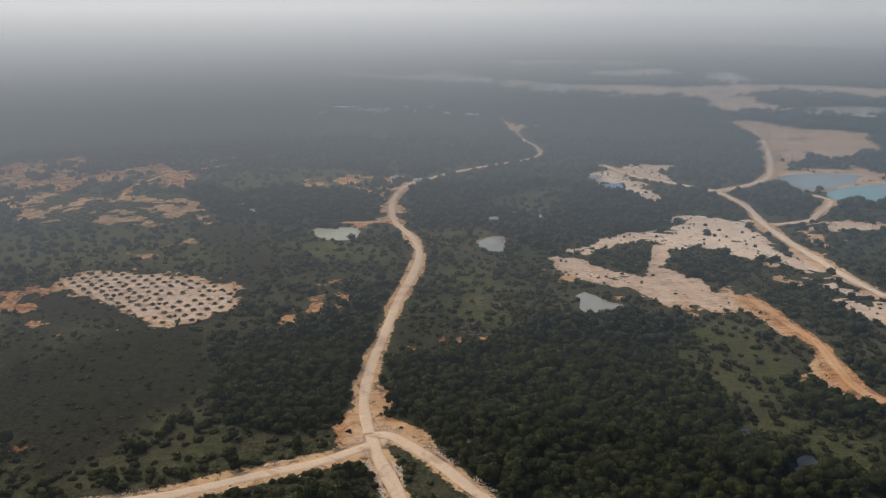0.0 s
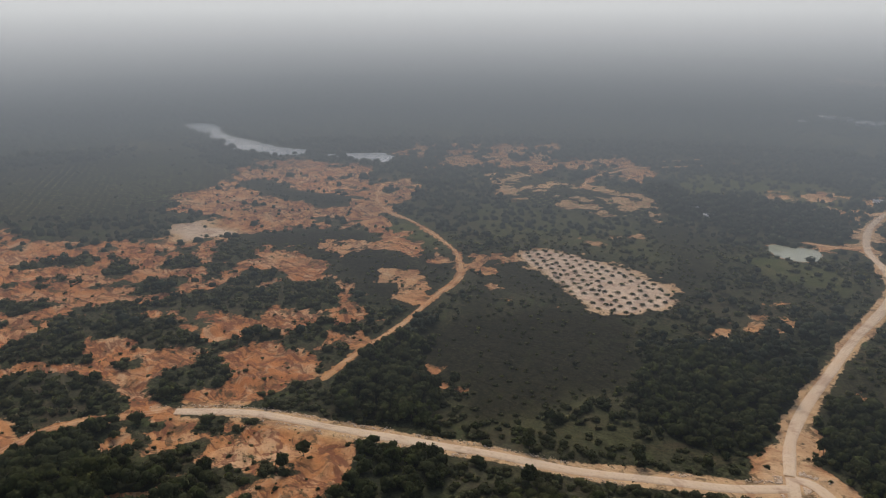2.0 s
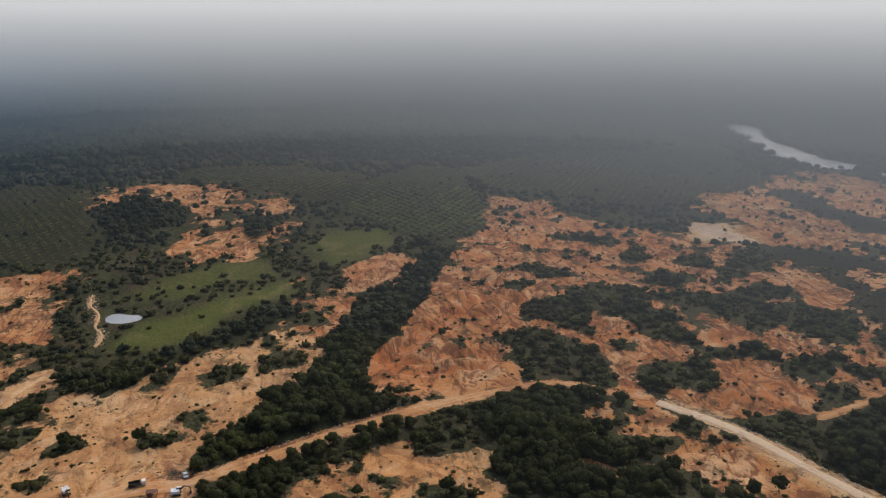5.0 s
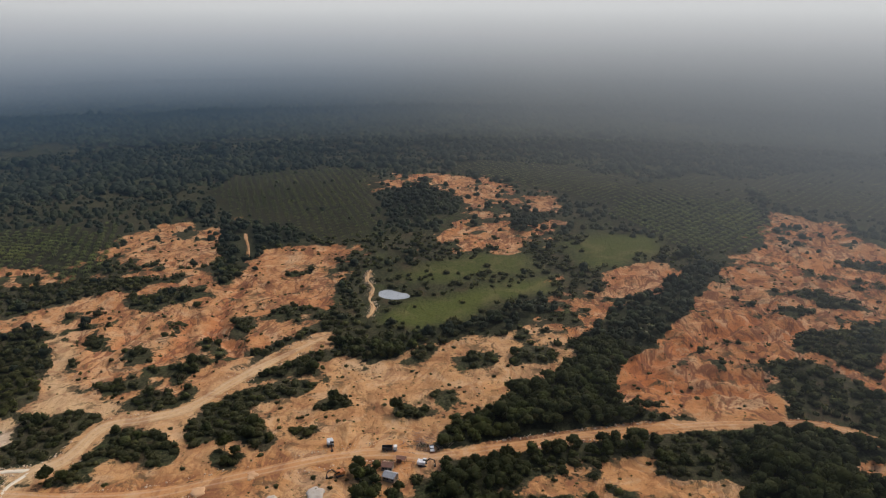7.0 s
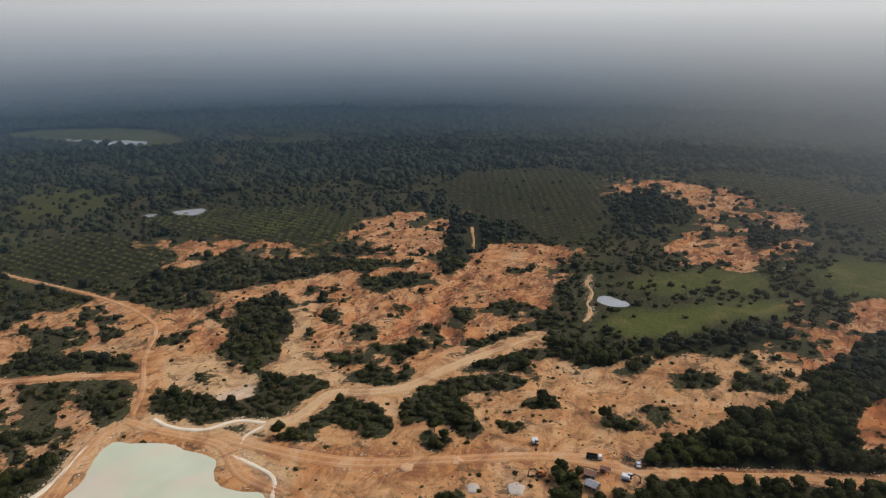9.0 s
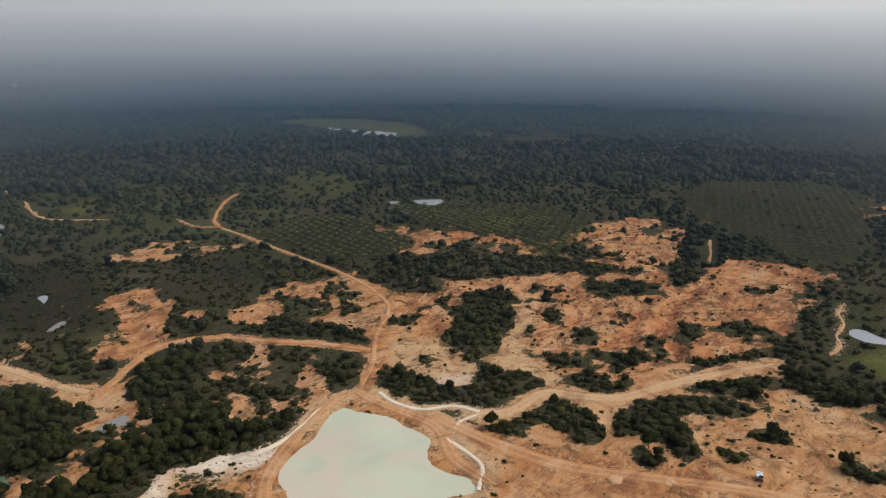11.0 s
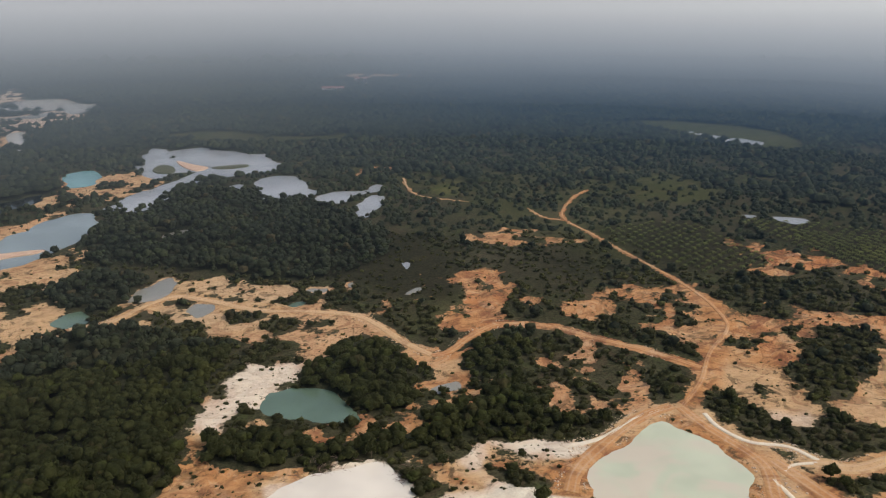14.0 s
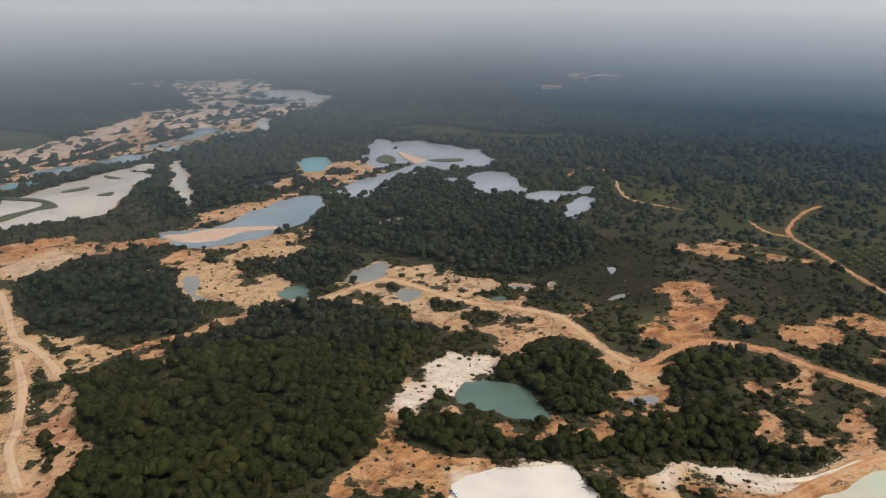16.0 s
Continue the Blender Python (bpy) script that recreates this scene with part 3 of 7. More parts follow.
water('blue', [(329, -920), (305, -942), (265, -981), (232, -1050), (190, -1150), (189, -1232), (156, -1238), (154, -1181), (194, -1126), (223, -1074), (233, -1021), (203, -1045), (184, -1086), (183, -1064), (220, -988), (262, -945), (295, -908), (318, -906)])
water('teal', [(336, -857), (308, -874), (304, -851), (326, -829)])
water('mudlake', [(178, -981), (163, -919), (117, -735), (115, -714), (125, -701), (131, -737), (149, -800), (161, -851), (159, -886)])
water('pale', [(141, -1655), (113, -1763), (39, -1787), (7, -1688), (-34, -1659), (2, -1533), (13, -1472), (24, -1585), (93, -1616)])
water('pale', [(98, -1513), (36, -1577), (66, -1498), (139, -1493)])
water('pale', [(104, -1292), (83, -1322), (78, -1158), (83, -1169), (96, -1246)])
water('silver', [(139, -1195), (105, -1189), (98, -1150), (134, -1151)])
water('teal', [(25, -949), (-6, -955), (-10, -908), (-1, -882), (21, -886)])
water('dark', [(86, -790), (82, -815), (43, -861), (45, -832), (69, -795)])
isle('sand', [(133, -633), (117, -635), (92, -648), (40, -649), (44, -639), (67, -634), (87, -613), (114, -614)])
sand(0.95, 0.7, 0.5, [(110, -698), (99, -713), (65, -738), (38, -745), (32, -728), (63, -705), (86, -683), (103, -666)])
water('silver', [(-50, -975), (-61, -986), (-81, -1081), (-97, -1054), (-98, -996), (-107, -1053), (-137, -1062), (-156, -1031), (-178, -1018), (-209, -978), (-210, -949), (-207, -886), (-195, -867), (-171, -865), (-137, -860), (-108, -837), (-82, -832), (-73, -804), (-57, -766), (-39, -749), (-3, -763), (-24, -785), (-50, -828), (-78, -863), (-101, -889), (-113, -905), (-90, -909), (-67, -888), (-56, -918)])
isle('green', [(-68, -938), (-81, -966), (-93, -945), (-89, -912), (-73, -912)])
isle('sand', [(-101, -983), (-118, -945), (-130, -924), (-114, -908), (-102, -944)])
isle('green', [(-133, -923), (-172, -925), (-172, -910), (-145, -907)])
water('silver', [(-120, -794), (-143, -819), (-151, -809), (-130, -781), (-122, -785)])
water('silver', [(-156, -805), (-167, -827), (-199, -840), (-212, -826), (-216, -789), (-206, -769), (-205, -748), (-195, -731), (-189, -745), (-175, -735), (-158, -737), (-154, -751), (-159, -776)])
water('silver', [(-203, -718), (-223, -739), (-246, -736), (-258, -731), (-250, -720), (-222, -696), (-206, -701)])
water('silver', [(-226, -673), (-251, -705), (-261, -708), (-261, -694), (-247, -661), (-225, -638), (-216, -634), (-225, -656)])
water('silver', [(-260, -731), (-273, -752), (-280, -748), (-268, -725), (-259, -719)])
water('grey', [(-51, -651), (-71, -657), (-70, -644), (-52, -639)])
water('grey', [(-13, -503), (-30, -525), (-41, -540), (-45, -531), (-37, -507), (-24, -499)])
water('silver', [(-201, -501), (-208, -498), (-205, -486), (-197, -480), (-196, -486)])
water('grey', [(-46, -476), (-53, -481), (-60, -471), (-56, -459), (-50, -452), (-47, -461)])
water('grey', [(-124, -475), (-140, -473), (-135, -462), (-123, -464)])
water('grey', [(-152, -476), (-156, -476), (-148, -454), (-145, -454)])
water('green', [(-103, -452), (-112, -456), (-116, -450), (-107, -445)])
water('grey', [(-179, -439), (-191, -446), (-192, -442), (-181, -435)])
sand(0.88, 0.85, 0, [(-55, -514), (-72, -533), (-78, -519), (-82, -500), (-74, -489), (-55, -497)])
sand(0.88, 0.85, 0, [(-86, -493), (-99, -497), (-112, -483), (-106, -462), (-116, -448), (-124, -437), (-103, -440), (-89, -462), (-80, -477)])
sand(0.88, 0.85, 0, [(-26, -467), (-46, -482), (-56, -445), (-42, -440), (-27, -459)])
sand(0.95, 0.65, 0.8, [(-119, -460), (-131, -463), (-138, -446), (-121, -438)])
sand(0.92, 0.9, 0.6, [(472, 1278), (523, 1278), (552, 1215), (621, 1174), (624, 1130), (588, 1025), (551, 991), (495, 951), (452, 951), (415, 915), (394, 881), (447, 881), (480, 881), (484, 915), (500, 881), (501, 849), (477, 805), (428, 792), (380, 766), (368, 792), (374, 834), (401, 915), (444, 1056), (447, 1105), (472, 1215)])
sand(0.74, 1.0, 0.4, [(282, 1710), (362, 1876), (496, 1919), (559, 1848), (719, 1919), (830, 1919), (955, 1890), (1017, 1783), (905, 1580), (845, 1665), (710, 1722), (634, 1561), (619, 1468), (565, 1410), (492, 1426), (554, 1611), (498, 1643), (379, 1643)])
water('pale', [(417, 2165), (540, 2366), (598, 2261), (692, 2302), (646, 2146), (513, 2111)])
water('pale', [(678, 2076), (823, 2344), (843, 2261), (816, 2043), (741, 1979), (694, 2010)])
water('mudlake', [(666, 1451), (724, 1486), (843, 1468), (781, 1356), (697, 1363), (647, 1386)])
sand(0.66, 1.1, 0.3, [(205, 2689), (358, 3002), (653, 3074), (722, 2901), (667, 2529), (489, 2457), (354, 2505), (209, 2505)])
sand(0.7, 1.1, 0.3, [(-7, 2505), (147, 2689), (218, 2607), (64, 2457)])
sand(0.7, 1.1, 0.2, [(71, 2146), (174, 2076), (301, 1919), (174, 1758), (106, 1919)])
water('pale', [(-98, 2059), (-71, 2221), (10, 2261), (72, 2165), (-6, 1994), (-77, 1963)])
water('pale', [(192, 1809), (294, 1876), (306, 1783), (219, 1710)])
sand(0.58, 0.35, 0.4, [(-554, 497), (-473, 541), (-316, 458), (-278, 369), (-334, 371), (-456, 402)])
sand(0.6, 0.75, 0.3, [(58, -812), (5, -893), (-49, -919), (-58, -851), (-18, -799), (28, -755)])
sand(0.6, 0.7, 0.3, [(146, -604), (112, -629), (52, -620), (6, -647), (-15, -682), (6, -596), (61, -561), (111, -543)])
sand(0.62, 0.8, 0.2, [(64, -548), (24, -599), (6, -581), (23, -529), (40, -485)])
sand(0.68, 0.85, 0.2, [(106, -518), (63, -535), (37, -507), (68, -451)])
sand(0.7, 1.0, 0.3, [(413, -1071), (352, -1151), (308, -1380), (269, -1275), (318, -1056), (370, -953)])
sand(0.6, 1.0, 0.3, [(304, -1454), (151, -1512), (24, -1585), (3, -1445), (115, -1314), (202, -1234)])
bush(1, [(-360, -266), (-387, -270), (-390, -253), (-346, -227), (-318, -213), (-306, -222), (-316, -236)])
bush(1, [(-332, -187), (-336, -175), (-325, -173), (-323, -181)])
bush(1, [(-319, -170), (-329, -159), (-330, -144), (-316, -147), (-311, -163)])
bush(1, [(-369, -355), (-418, -353), (-437, -324), (-467, -299), (-457, -258), (-412, -266), (-392, -313), (-375, -328), (-361, -340)])
bush(1, [(-433, -129), (-449, -114), (-428, -110), (-422, -122)])
bush(1, [(-356, -119), (-386, -109), (-409, -86), (-395, -81), (-365, -103), (-354, -114)])
bush(1, [(-473, -258), (-503, -201), (-523, -190), (-491, -184), (-465, -211), (-451, -247)])
bush(0.9, [(-440, -283), (-455, -270), (-437, -247), (-418, -258)])
bush(1, [(-376, -40), (-390, -26), (-373, -22), (-366, -35)])
bush(1, [(-389, -13), (-407, 5), (-399, 9), (-383, -10)])
bush(1, [(-408, 19), (-414, 25), (-401, 25), (-398, 19)])
bush(1, [(-382, 20), (-387, 35), (-376, 36), (-371, 23)])
bush(1, [(-323, 89), (-338, 102), (-317, 106), (-313, 87)])
forest(1, [(-283, -23), (-306, -14), (-320, 6), (-343, 14), (-347, 30), (-376, 48), (-406, 57), (-452, 84), (-499, 126), (-540, 167), (-494, 152), (-433, 112), (-391, 87), (-361, 69), (-338, 65), (-324, 73), (-317, 84), (-310, 80), (-300, 40), (-285, -7)])
bush(1, [(-375, 146), (-381, 172), (-358, 180), (-331, 197), (-321, 188), (-326, 163), (-316, 158), (-327, 138), (-345, 142), (-346, 156), (-368, 145)])
bush(1, [(-332, 216), (-324, 242), (-306, 244), (-285, 226), (-294, 199), (-310, 206)])
bush(1, [(-466, 378), (-474, 407), (-455, 409), (-441, 381)])
bush(1, [(-338, 77), (-336, 93), (-325, 95), (-323, 81)])
bush(1, [(-295, 53), (-307, 74), (-279, 90), (-274, 74)])
forest(1, [(-331, 34), (-323, 12), (-289, -21), (-281, -11), (-301, 32), (-316, 76), (-330, 69)])
gully(4.5, 8, [(-372, 83), (-393, 104), (-405, 125), (-419, 135), (-428, 151), (-446, 170), (-466, 183)])
gully(3, 6, [(-361, 83), (-364, 108), (-364, 134), (-367, 163)])
gully(2.5, 5, [(-352, 86), (-349, 115), (-347, 140)])
gully(3, 6, [(-419, 135), (-411, 152), (-419, 178), (-430, 199)])
gully(3, 6, [(-410, -160), (-387, -143), (-374, -129), (-384, -121)])
gully(2.5, 5, [(-425, -179), (-390, -172), (-359, -166)])
gully(2.5, 5, [(-495, -164), (-449, -164), (-401, -159)])
gully(2.5, 5, [(-394, -236), (-374, -207), (-401, -202)])
sand(1.0, 0.1, 0.1, [(-322, 257), (-294, 282), (-258, 253), (-284, 231)])
sand(0.86, 0.2, 0.2, [(-364, 226), (-349, 241), (-296, 238), (-262, 314), (-243, 295), (-247, 265), (-259, 221), (-305, 184)])
sand(0.86, 0.4, 0.2, [(-652, 523), (-539, 502), (-487, 505), (-463, 466), (-549, 454), (-619, 464)])
sand(1.0, 0.9, 0.2, [(-538, 394), (-512, 433), (-483, 412), (-517, 387)])
sand(0.8, 0.2, 0.3, [(-679, 583), (-694, 682), (-542, 682), (-446, 558), (-566, 551)])
sand(0.9, 0.4, 0.2, [(-322, 290), (-323, 327), (-298, 339), (-275, 321), (-293, 294)])
sand(0.68, 0.3, 0.2, [(-522, 339), (-502, 370), (-439, 393), (-363, 387), (-344, 371), (-410, 365), (-426, 309), (-449, 287)])
sand(0.5, 0.4, 0.5, [(-385, 419), (-379, 437), (-282, 401), (-265, 370), (-324, 393)])
sand(0.7, 0.3, 0.2, [(-293, 175), (-277, 190), (-219, 207), (-201, 188), (-224, 173), (-268, 158)])
sand(0.92, 0.25, 0.2, [(-216, 210), (-199, 215), (-178, 194), (-188, 189)])
bush(1, [(-251, 241), (-244, 250), (-226, 232), (-237, 227)])
bush(1, [(-150, 226), (-114, 246), (-35, 272), (-30, 260), (-138, 208)])
sand(0.16, 0.5, 0.6, [(-147, -395), (-209, -388), (-263, -345), (-278, -291), (-240, -250), (-211, -259), (-171, -298), (-139, -347)])
sand(0.14, 0.5, 0.5, [(-150, -415), (-239, -462), (-303, -430), (-314, -355), (-259, -285), (-188, -296), (-154, -351)])
sand(0.30, 0.6, 0.4, [(-170, 792), (-54, 849), (-47, 656), (-133, 656)])
sand(0.30, 0.7, 0.4, [(137, 434), (287, 603), (282, 453), (229, 358), (213, 434), (166, 400)])
sand(0.9, 0.95, 0.2, [(-626, -1985), (-708, -2116), (-774, -2067), (-875, -1996), (-826, -1919), (-638, -1949)])
grass(0.8, [(-960, -2114), (-1309, -2300), (-1232, -2132), (-928, -1970)])
grass(0.5, [(-814, -1012), (-909, -977), (-962, -842), (-878, -713), (-817, -736), (-808, -895)])
grass(0.4, [(-547, -665), (-602, -650), (-561, -562), (-506, -547), (-493, -600)])
grass(0.5, [(477, -1250), (384, -1181), (314, -1121), (362, -1042), (398, -1029)])
grass(0.35, [(-100, -1185), (-209, -1197), (-265, -1051), (-158, -1093)])
sand(1.0, 1.35, 0, [(-111, -232), (-116, -244), (-127, -250), (-131, -252), (-142, -251), (-162, -247), (-180, -234), (-175, -230), (-160, -222), (-161, -228), (-158, -237), (-152, -235), (-154, -225), (-149, -235), (-143, -243), (-134, -248), (-128, -239), (-130, -234), (-142, -220), (-149, -210), (-150, -201), (-107, -225)])
sand(1.0, 1.35, 0, [(-51, -257), (-62, -266), (-76, -265), (-88, -265), (-95, -258), (-96, -249), (-92, -245), (-98, -235), (-95, -230)])
sand(0.96, 0.55, 0.1, [(-135, -247), (-142, -243), (-151, -233), (-157, -222), (-170, -220), (-162, -211), (-156, -209), (-147, -219), (-141, -231), (-131, -236)])
bush(1, [(-132, -237), (-142, -233), (-147, -220), (-140, -220), (-132, -230)])
bush(1, [(-143, -247), (-152, -241), (-150, -239)])
bush(1, [(-94, -250), (-106, -248), (-109, -233), (-97, -233), (-95, -241)])
sand(0.95, 0.55, 0.1, [(-114, -247), (-120, -240), (-118, -233), (-111, -237)])
forest(1, [(-102, -369), (-121, -381), (-130, -369), (-130, -338), (-132, -313), (-125, -303), (-107, -308), (-97, -330)])
forest(1, [(-144, -402), (-149, -383), (-146, -344), (-151, -326), (-139, -328), (-135, -349)])
forest(1, [(-184, -365), (-211, -359), (-232, -338), (-222, -323), (-203, -328), (-179, -310), (-163, -312), (-164, -326), (-165, -343)])
forest(1, [(-132, -281), (-161, -297), (-184, -286), (-201, -263), (-189, -249), (-170, -254), (-155, -255), (-125, -261), (-120, -274)])
forest(1, [(-26, -305), (-63, -304), (-97, -282), (-118, -274), (-123, -258), (-114, -261), (-100, -263), (-73, -272), (-41, -280)])
bush(1, [(-253, -333), (-273, -306), (-279, -276), (-271, -267), (-269, -297), (-249, -322)])
bush(1, [(-248, -277), (-269, -274), (-264, -262), (-245, -256), (-243, -269)])
bush(0.8, [(-230, -330), (-254, -308), (-242, -274), (-218, -281), (-217, -304)])
sand(0.95, 0.6, 0.2, [(-148, -328), (-159, -318), (-157, -304), (-143, -309)])
sand(0.62, 0.6, 0.7, [(-204, -329), (-214, -305), (-207, -293), (-197, -302)])
sand(0.8, 0.6, 0.5, [(-205, -287), (-211, -271), (-233, -263), (-231, -253), (-200, -257), (-187, -252), (-192, -273)])
sand(0.78, 0.55, 0.4, [(-241, -468), (-248, -452), (-245, -432), (-221, -387), (-202, -405)])
sand(0.8, 0.6, 0.3, [(-306, -378), (-338, -362), (-328, -349), (-302, -362)])
sand(0.9, 0.8, 0.2, [(-119, -439), (-140, -422), (-132, -394), (-108, -383), (-96, -370), (-110, -418)])
sand(0.85, 0.5, 0.4, [(-137, -384), (-142, -369), (-133, -338), (-131, -365)])
sand(0.95, 0.7, 0.2, [(-151, -333), (-162, -316), (-156, -310), (-147, -322)])
bush(1, [(-266, -349), (-280, -336), (-285, -306), (-284, -277), (-276, -274), (-263, -302), (-249, -325)])
bush(1, [(-239, -343), (-254, -352), (-258, -341), (-247, -332)])
forest(1, [(-277, -16), (-278, 0), (-286, 31), (-297, 61), (-299, 79), (-289, 74), (-281, 47), (-273, 25), (-261, 7), (-251, -14)])
forest(1, [(-299, 112), (-305, 146), (-301, 157), (-288, 156), (-260, 154), (-258, 115), (-282, 112)])
bush(1, [(-282, 75), (-281, 89), (-273, 91), (-268, 79)])
bush(1, [(-300, 84), (-303, 109), (-297, 109), (-290, 93)])
sand(0.88, 0.55, 0.1, [(-269, 25), (-279, 58), (-286, 76), (-268, 74), (-270, 101), (-257, 104), (-249, 11)])
sand(0.85, 0.3, 0.2, [(-281, 150), (-281, 166), (-261, 156), (-268, 151)])
bush(1, [(-330, 146), (-332, 157), (-318, 149), (-322, 143)])
bush(1, [(-314, 73), (-323, 84), (-328, 90), (-315, 90)])
forest(1, [(-300, 115), (-307, 145), (-293, 171), (-270, 150), (-248, 154), (-226, 165), (-212, 152), (-215, 132), (-243, 99), (-267, 111), (-285, 110)])
bush(1, [(-253, 154), (-255, 174), (-250, 192), (-245, 189), (-241, 161)])
forest(1, [(-197, 212), (-195, 224), (-180, 226), (-165, 233), (-153, 226), (-150, 207), (-173, 181), (-182, 197)])
forest(1, [(-243, 257), (-255, 295), (-254, 354), (-242, 345), (-223, 310), (-196, 283), (-176, 260), (-187, 254), (-209, 241), (-222, 239)])
bush(1, [(-245, 234), (-246, 251), (-229, 237), (-235, 229)])
sand(0.92, 0.3, 0.2, [(-245, 179), (-227, 201), (-219, 217), (-204, 206), (-213, 188), (-230, 171)])
sand(1.0, 0.25, 0.1, [(-213, 215), (-197, 220), (-182, 197), (-190, 195)])
sand(0.96, 0.35, 0.1, [(-250, 138), (-238, 159), (-229, 156), (-239, 137)])
sand(0.82, 0.25, 0.2, [(-204, 174), (-190, 189), (-180, 182), (-186, 164)])
sand(0.85, 0.3, 0.2, [(-280, 165), (-267, 192), (-256, 198), (-251, 187), (-260, 162)])
sand(0.85, 0.3, 0.2, [(-253, 188), (-228, 218), (-215, 217), (-242, 186)])
sand(0.6, 0.4, 0.4, [(-207, 280), (-191, 285), (-186, 274), (-197, 270)])
bush(1, [(-270, 198), (-262, 202), (-254, 195), (-260, 191)])
bush(1, [(-340, 158), (-339, 175), (-318, 189), (-298, 174), (-309, 161), (-324, 163)])
bush(1, [(-340, 149), (-336, 158), (-318, 150), (-325, 142)])
burnt(0.95, [(-242, 333), (-186, 423), (-153, 436), (-115, 345), (-128, 308), (-153, 265), (-193, 288)])
sand(0.7, 1.1, 0.3, [(178, 741), (212, 666), (236, 647), (204, 638), (178, 696)])
sand(0.7, 1.05, 0.3, [(264, 572), (267, 495), (271, 434), (262, 417), (255, 463), (251, 531)])
sand(0.8, 1.0, 0.3, [(301, 647), (358, 652), (384, 638), (376, 624), (307, 629)])
sand(0.7, 1.0, 0.3, [(218, 922), (271, 915), (249, 881), (217, 887)])
sand(0.97, 0.6, 0.1, [(-275, -91), (-286, -34), (-284, -19), (-272, -16), (-262, -26), (-244, -29), (-237, -79)])
forest(1, [(-273, -55), (-277, -49), (-274, -43), (-261, -40), (-249, -41), (-250, -50)])
forest(1, [(-261, -33), (-258, -30), (-250, -29), (-250, -33)])
bush(1, [(-267, -26), (-271, -23), (-263, -21), (-261, -24)])
sand(1.0, 1.25, 0, [(-58, -361), (-86, -358), (-82, -349), (-64, -348), (-51, -336), (-38, -323), (-28, -316), (-31, -325), (-45, -336)])
sand(0.93, 0.6, 0.2, [(-321, -297), (-369, -334), (-398, -300), (-412, -265), (-353, -226), (-352, -243), (-303, -218), (-277, -227), (-290, -262)])
sand(0.91, 0.4, 0.4, [(-401, -261), (-469, -254), (-332, -171), (-312, -176), (-325, -206)])
sand(0.7, 0.5, 0.5, [(-293, -387), (-312, -381), (-284, -354), (-266, -348)])
sand(0.6, 0.6, 0.4, [(-345, -373), (-364, -349), (-334, -309), (-306, -310), (-318, -340)])
bush(1, [(-351, -261), (-372, -272), (-391, -269), (-388, -254), (-357, -240), (-314, -215), (-314, -226)])
bush(1, [(-266, -191), (-308, -209), (-314, -192), (-309, -177), (-288, -174), (-267, -181)])
bush(0.95, [(-17, -522), (-27, -519), (-25, -493), (-16, -495)])
bush(0.95, [(-23, -471), (-34, -462), (-32, -447), (-22, -451)])
bush(0.95, [(-43, -470), (-55, -466), (-52, -440), (-41, -448)])
bush(0.95, [(-80, -454), (-93, -448), (-85, -426), (-76, -431)])
bush(0.95, [(-93, -431), (-109, -425), (-102, -403), (-88, -406)])
bush(0.95, [(-65, -398), (-91, -387), (-83, -364), (-62, -378)])
bush(0.95, [(-86, -520), (-102, -514), (-95, -492), (-83, -501)])
bush(0.95, [(-111, -496), (-132, -494), (-121, -461), (-105, -467)])
bush(0.95, [(-133, -474), (-150, -469), (-140, -441), (-127, -448)])
bush(0.95, [(-132, -429), (-146, -427), (-131, -386), (-123, -391)])
bush(0.95, [(14, -458), (-12, -454), (-23, -446), (-19, -434), (6, -435)])
sand(0.87, 0.7, 0.7, [(127, -359), (120, -364), (109, -324), (106, -292), (104, -271), (109, -272), (117, -307)])
sand(0.8, 0.55, 0.8, [(94, -365), (74, -375), (67, -355), (86, -352)])
sand(0.8, 0.7, 0.5, [(62, -450), (49, -462), (49, -422), (56, -415)])
sand(0.86, 0.22, 0.2, [(-344, 66), (-378, 81), (-407, 105), (-445, 127), (-482, 147), (-509, 173), (-540, 202), (-563, 207), (-686, 259), (-687, 283), (-640, 298), (-578, 325), (-538, 359), (-524, 385), (-469, 397), (-426, 395), (-396, 407), (-362, 390), (-318, 360), (-283, 332), (-257, 317), (-251, 298), (-251, 273), (-260, 244), (-280, 217), (-307, 173), (-321, 148), (-314, 120), (-319, 93), (-328, 71)])
sand(1.0, 0.15, 0.1, [(-313, 252), (-310, 267), (-298, 275), (-274, 257), (-272, 240), (-288, 232)])
sand(0.97, 0.2, 0.1, [(-347, 197), (-337, 208), (-312, 202), (-294, 200), (-303, 180), (-326, 191)])
sand(0.95, 0.3, 0.2, [(-356, 99), (-376, 145), (-360, 159), (-337, 142), (-321, 145), (-319, 116), (-338, 88)])
bush(1, [(-377, 139), (-381, 161), (-382, 177), (-364, 183), (-351, 192), (-330, 190), (-306, 178), (-318, 159), (-321, 148), (-328, 145), (-339, 153), (-351, 145), (-361, 156), (-373, 151)])
bush(1, [(-401, 178), (-420, 194), (-432, 226), (-422, 238), (-416, 256), (-386, 255), (-367, 260), (-340, 253), (-324, 257), (-324, 283), (-310, 283), (-300, 284), (-310, 267), (-322, 248), (-340, 241), (-359, 233), (-381, 231), (-396, 216), (-368, 201), (-379, 190), (-395, 179)])
bush(1, [(-437, 241), (-430, 265), (-411, 276), (-393, 310), (-372, 337), (-355, 367), (-338, 365), (-314, 346), (-310, 332), (-326, 325), (-342, 325), (-340, 310), (-339, 291), (-367, 290), (-386, 277), (-399, 264), (-413, 250)])
bush(1, [(-304, 195), (-316, 209), (-319, 226), (-317, 245), (-294, 235), (-288, 225), (-296, 210), (-292, 201)])
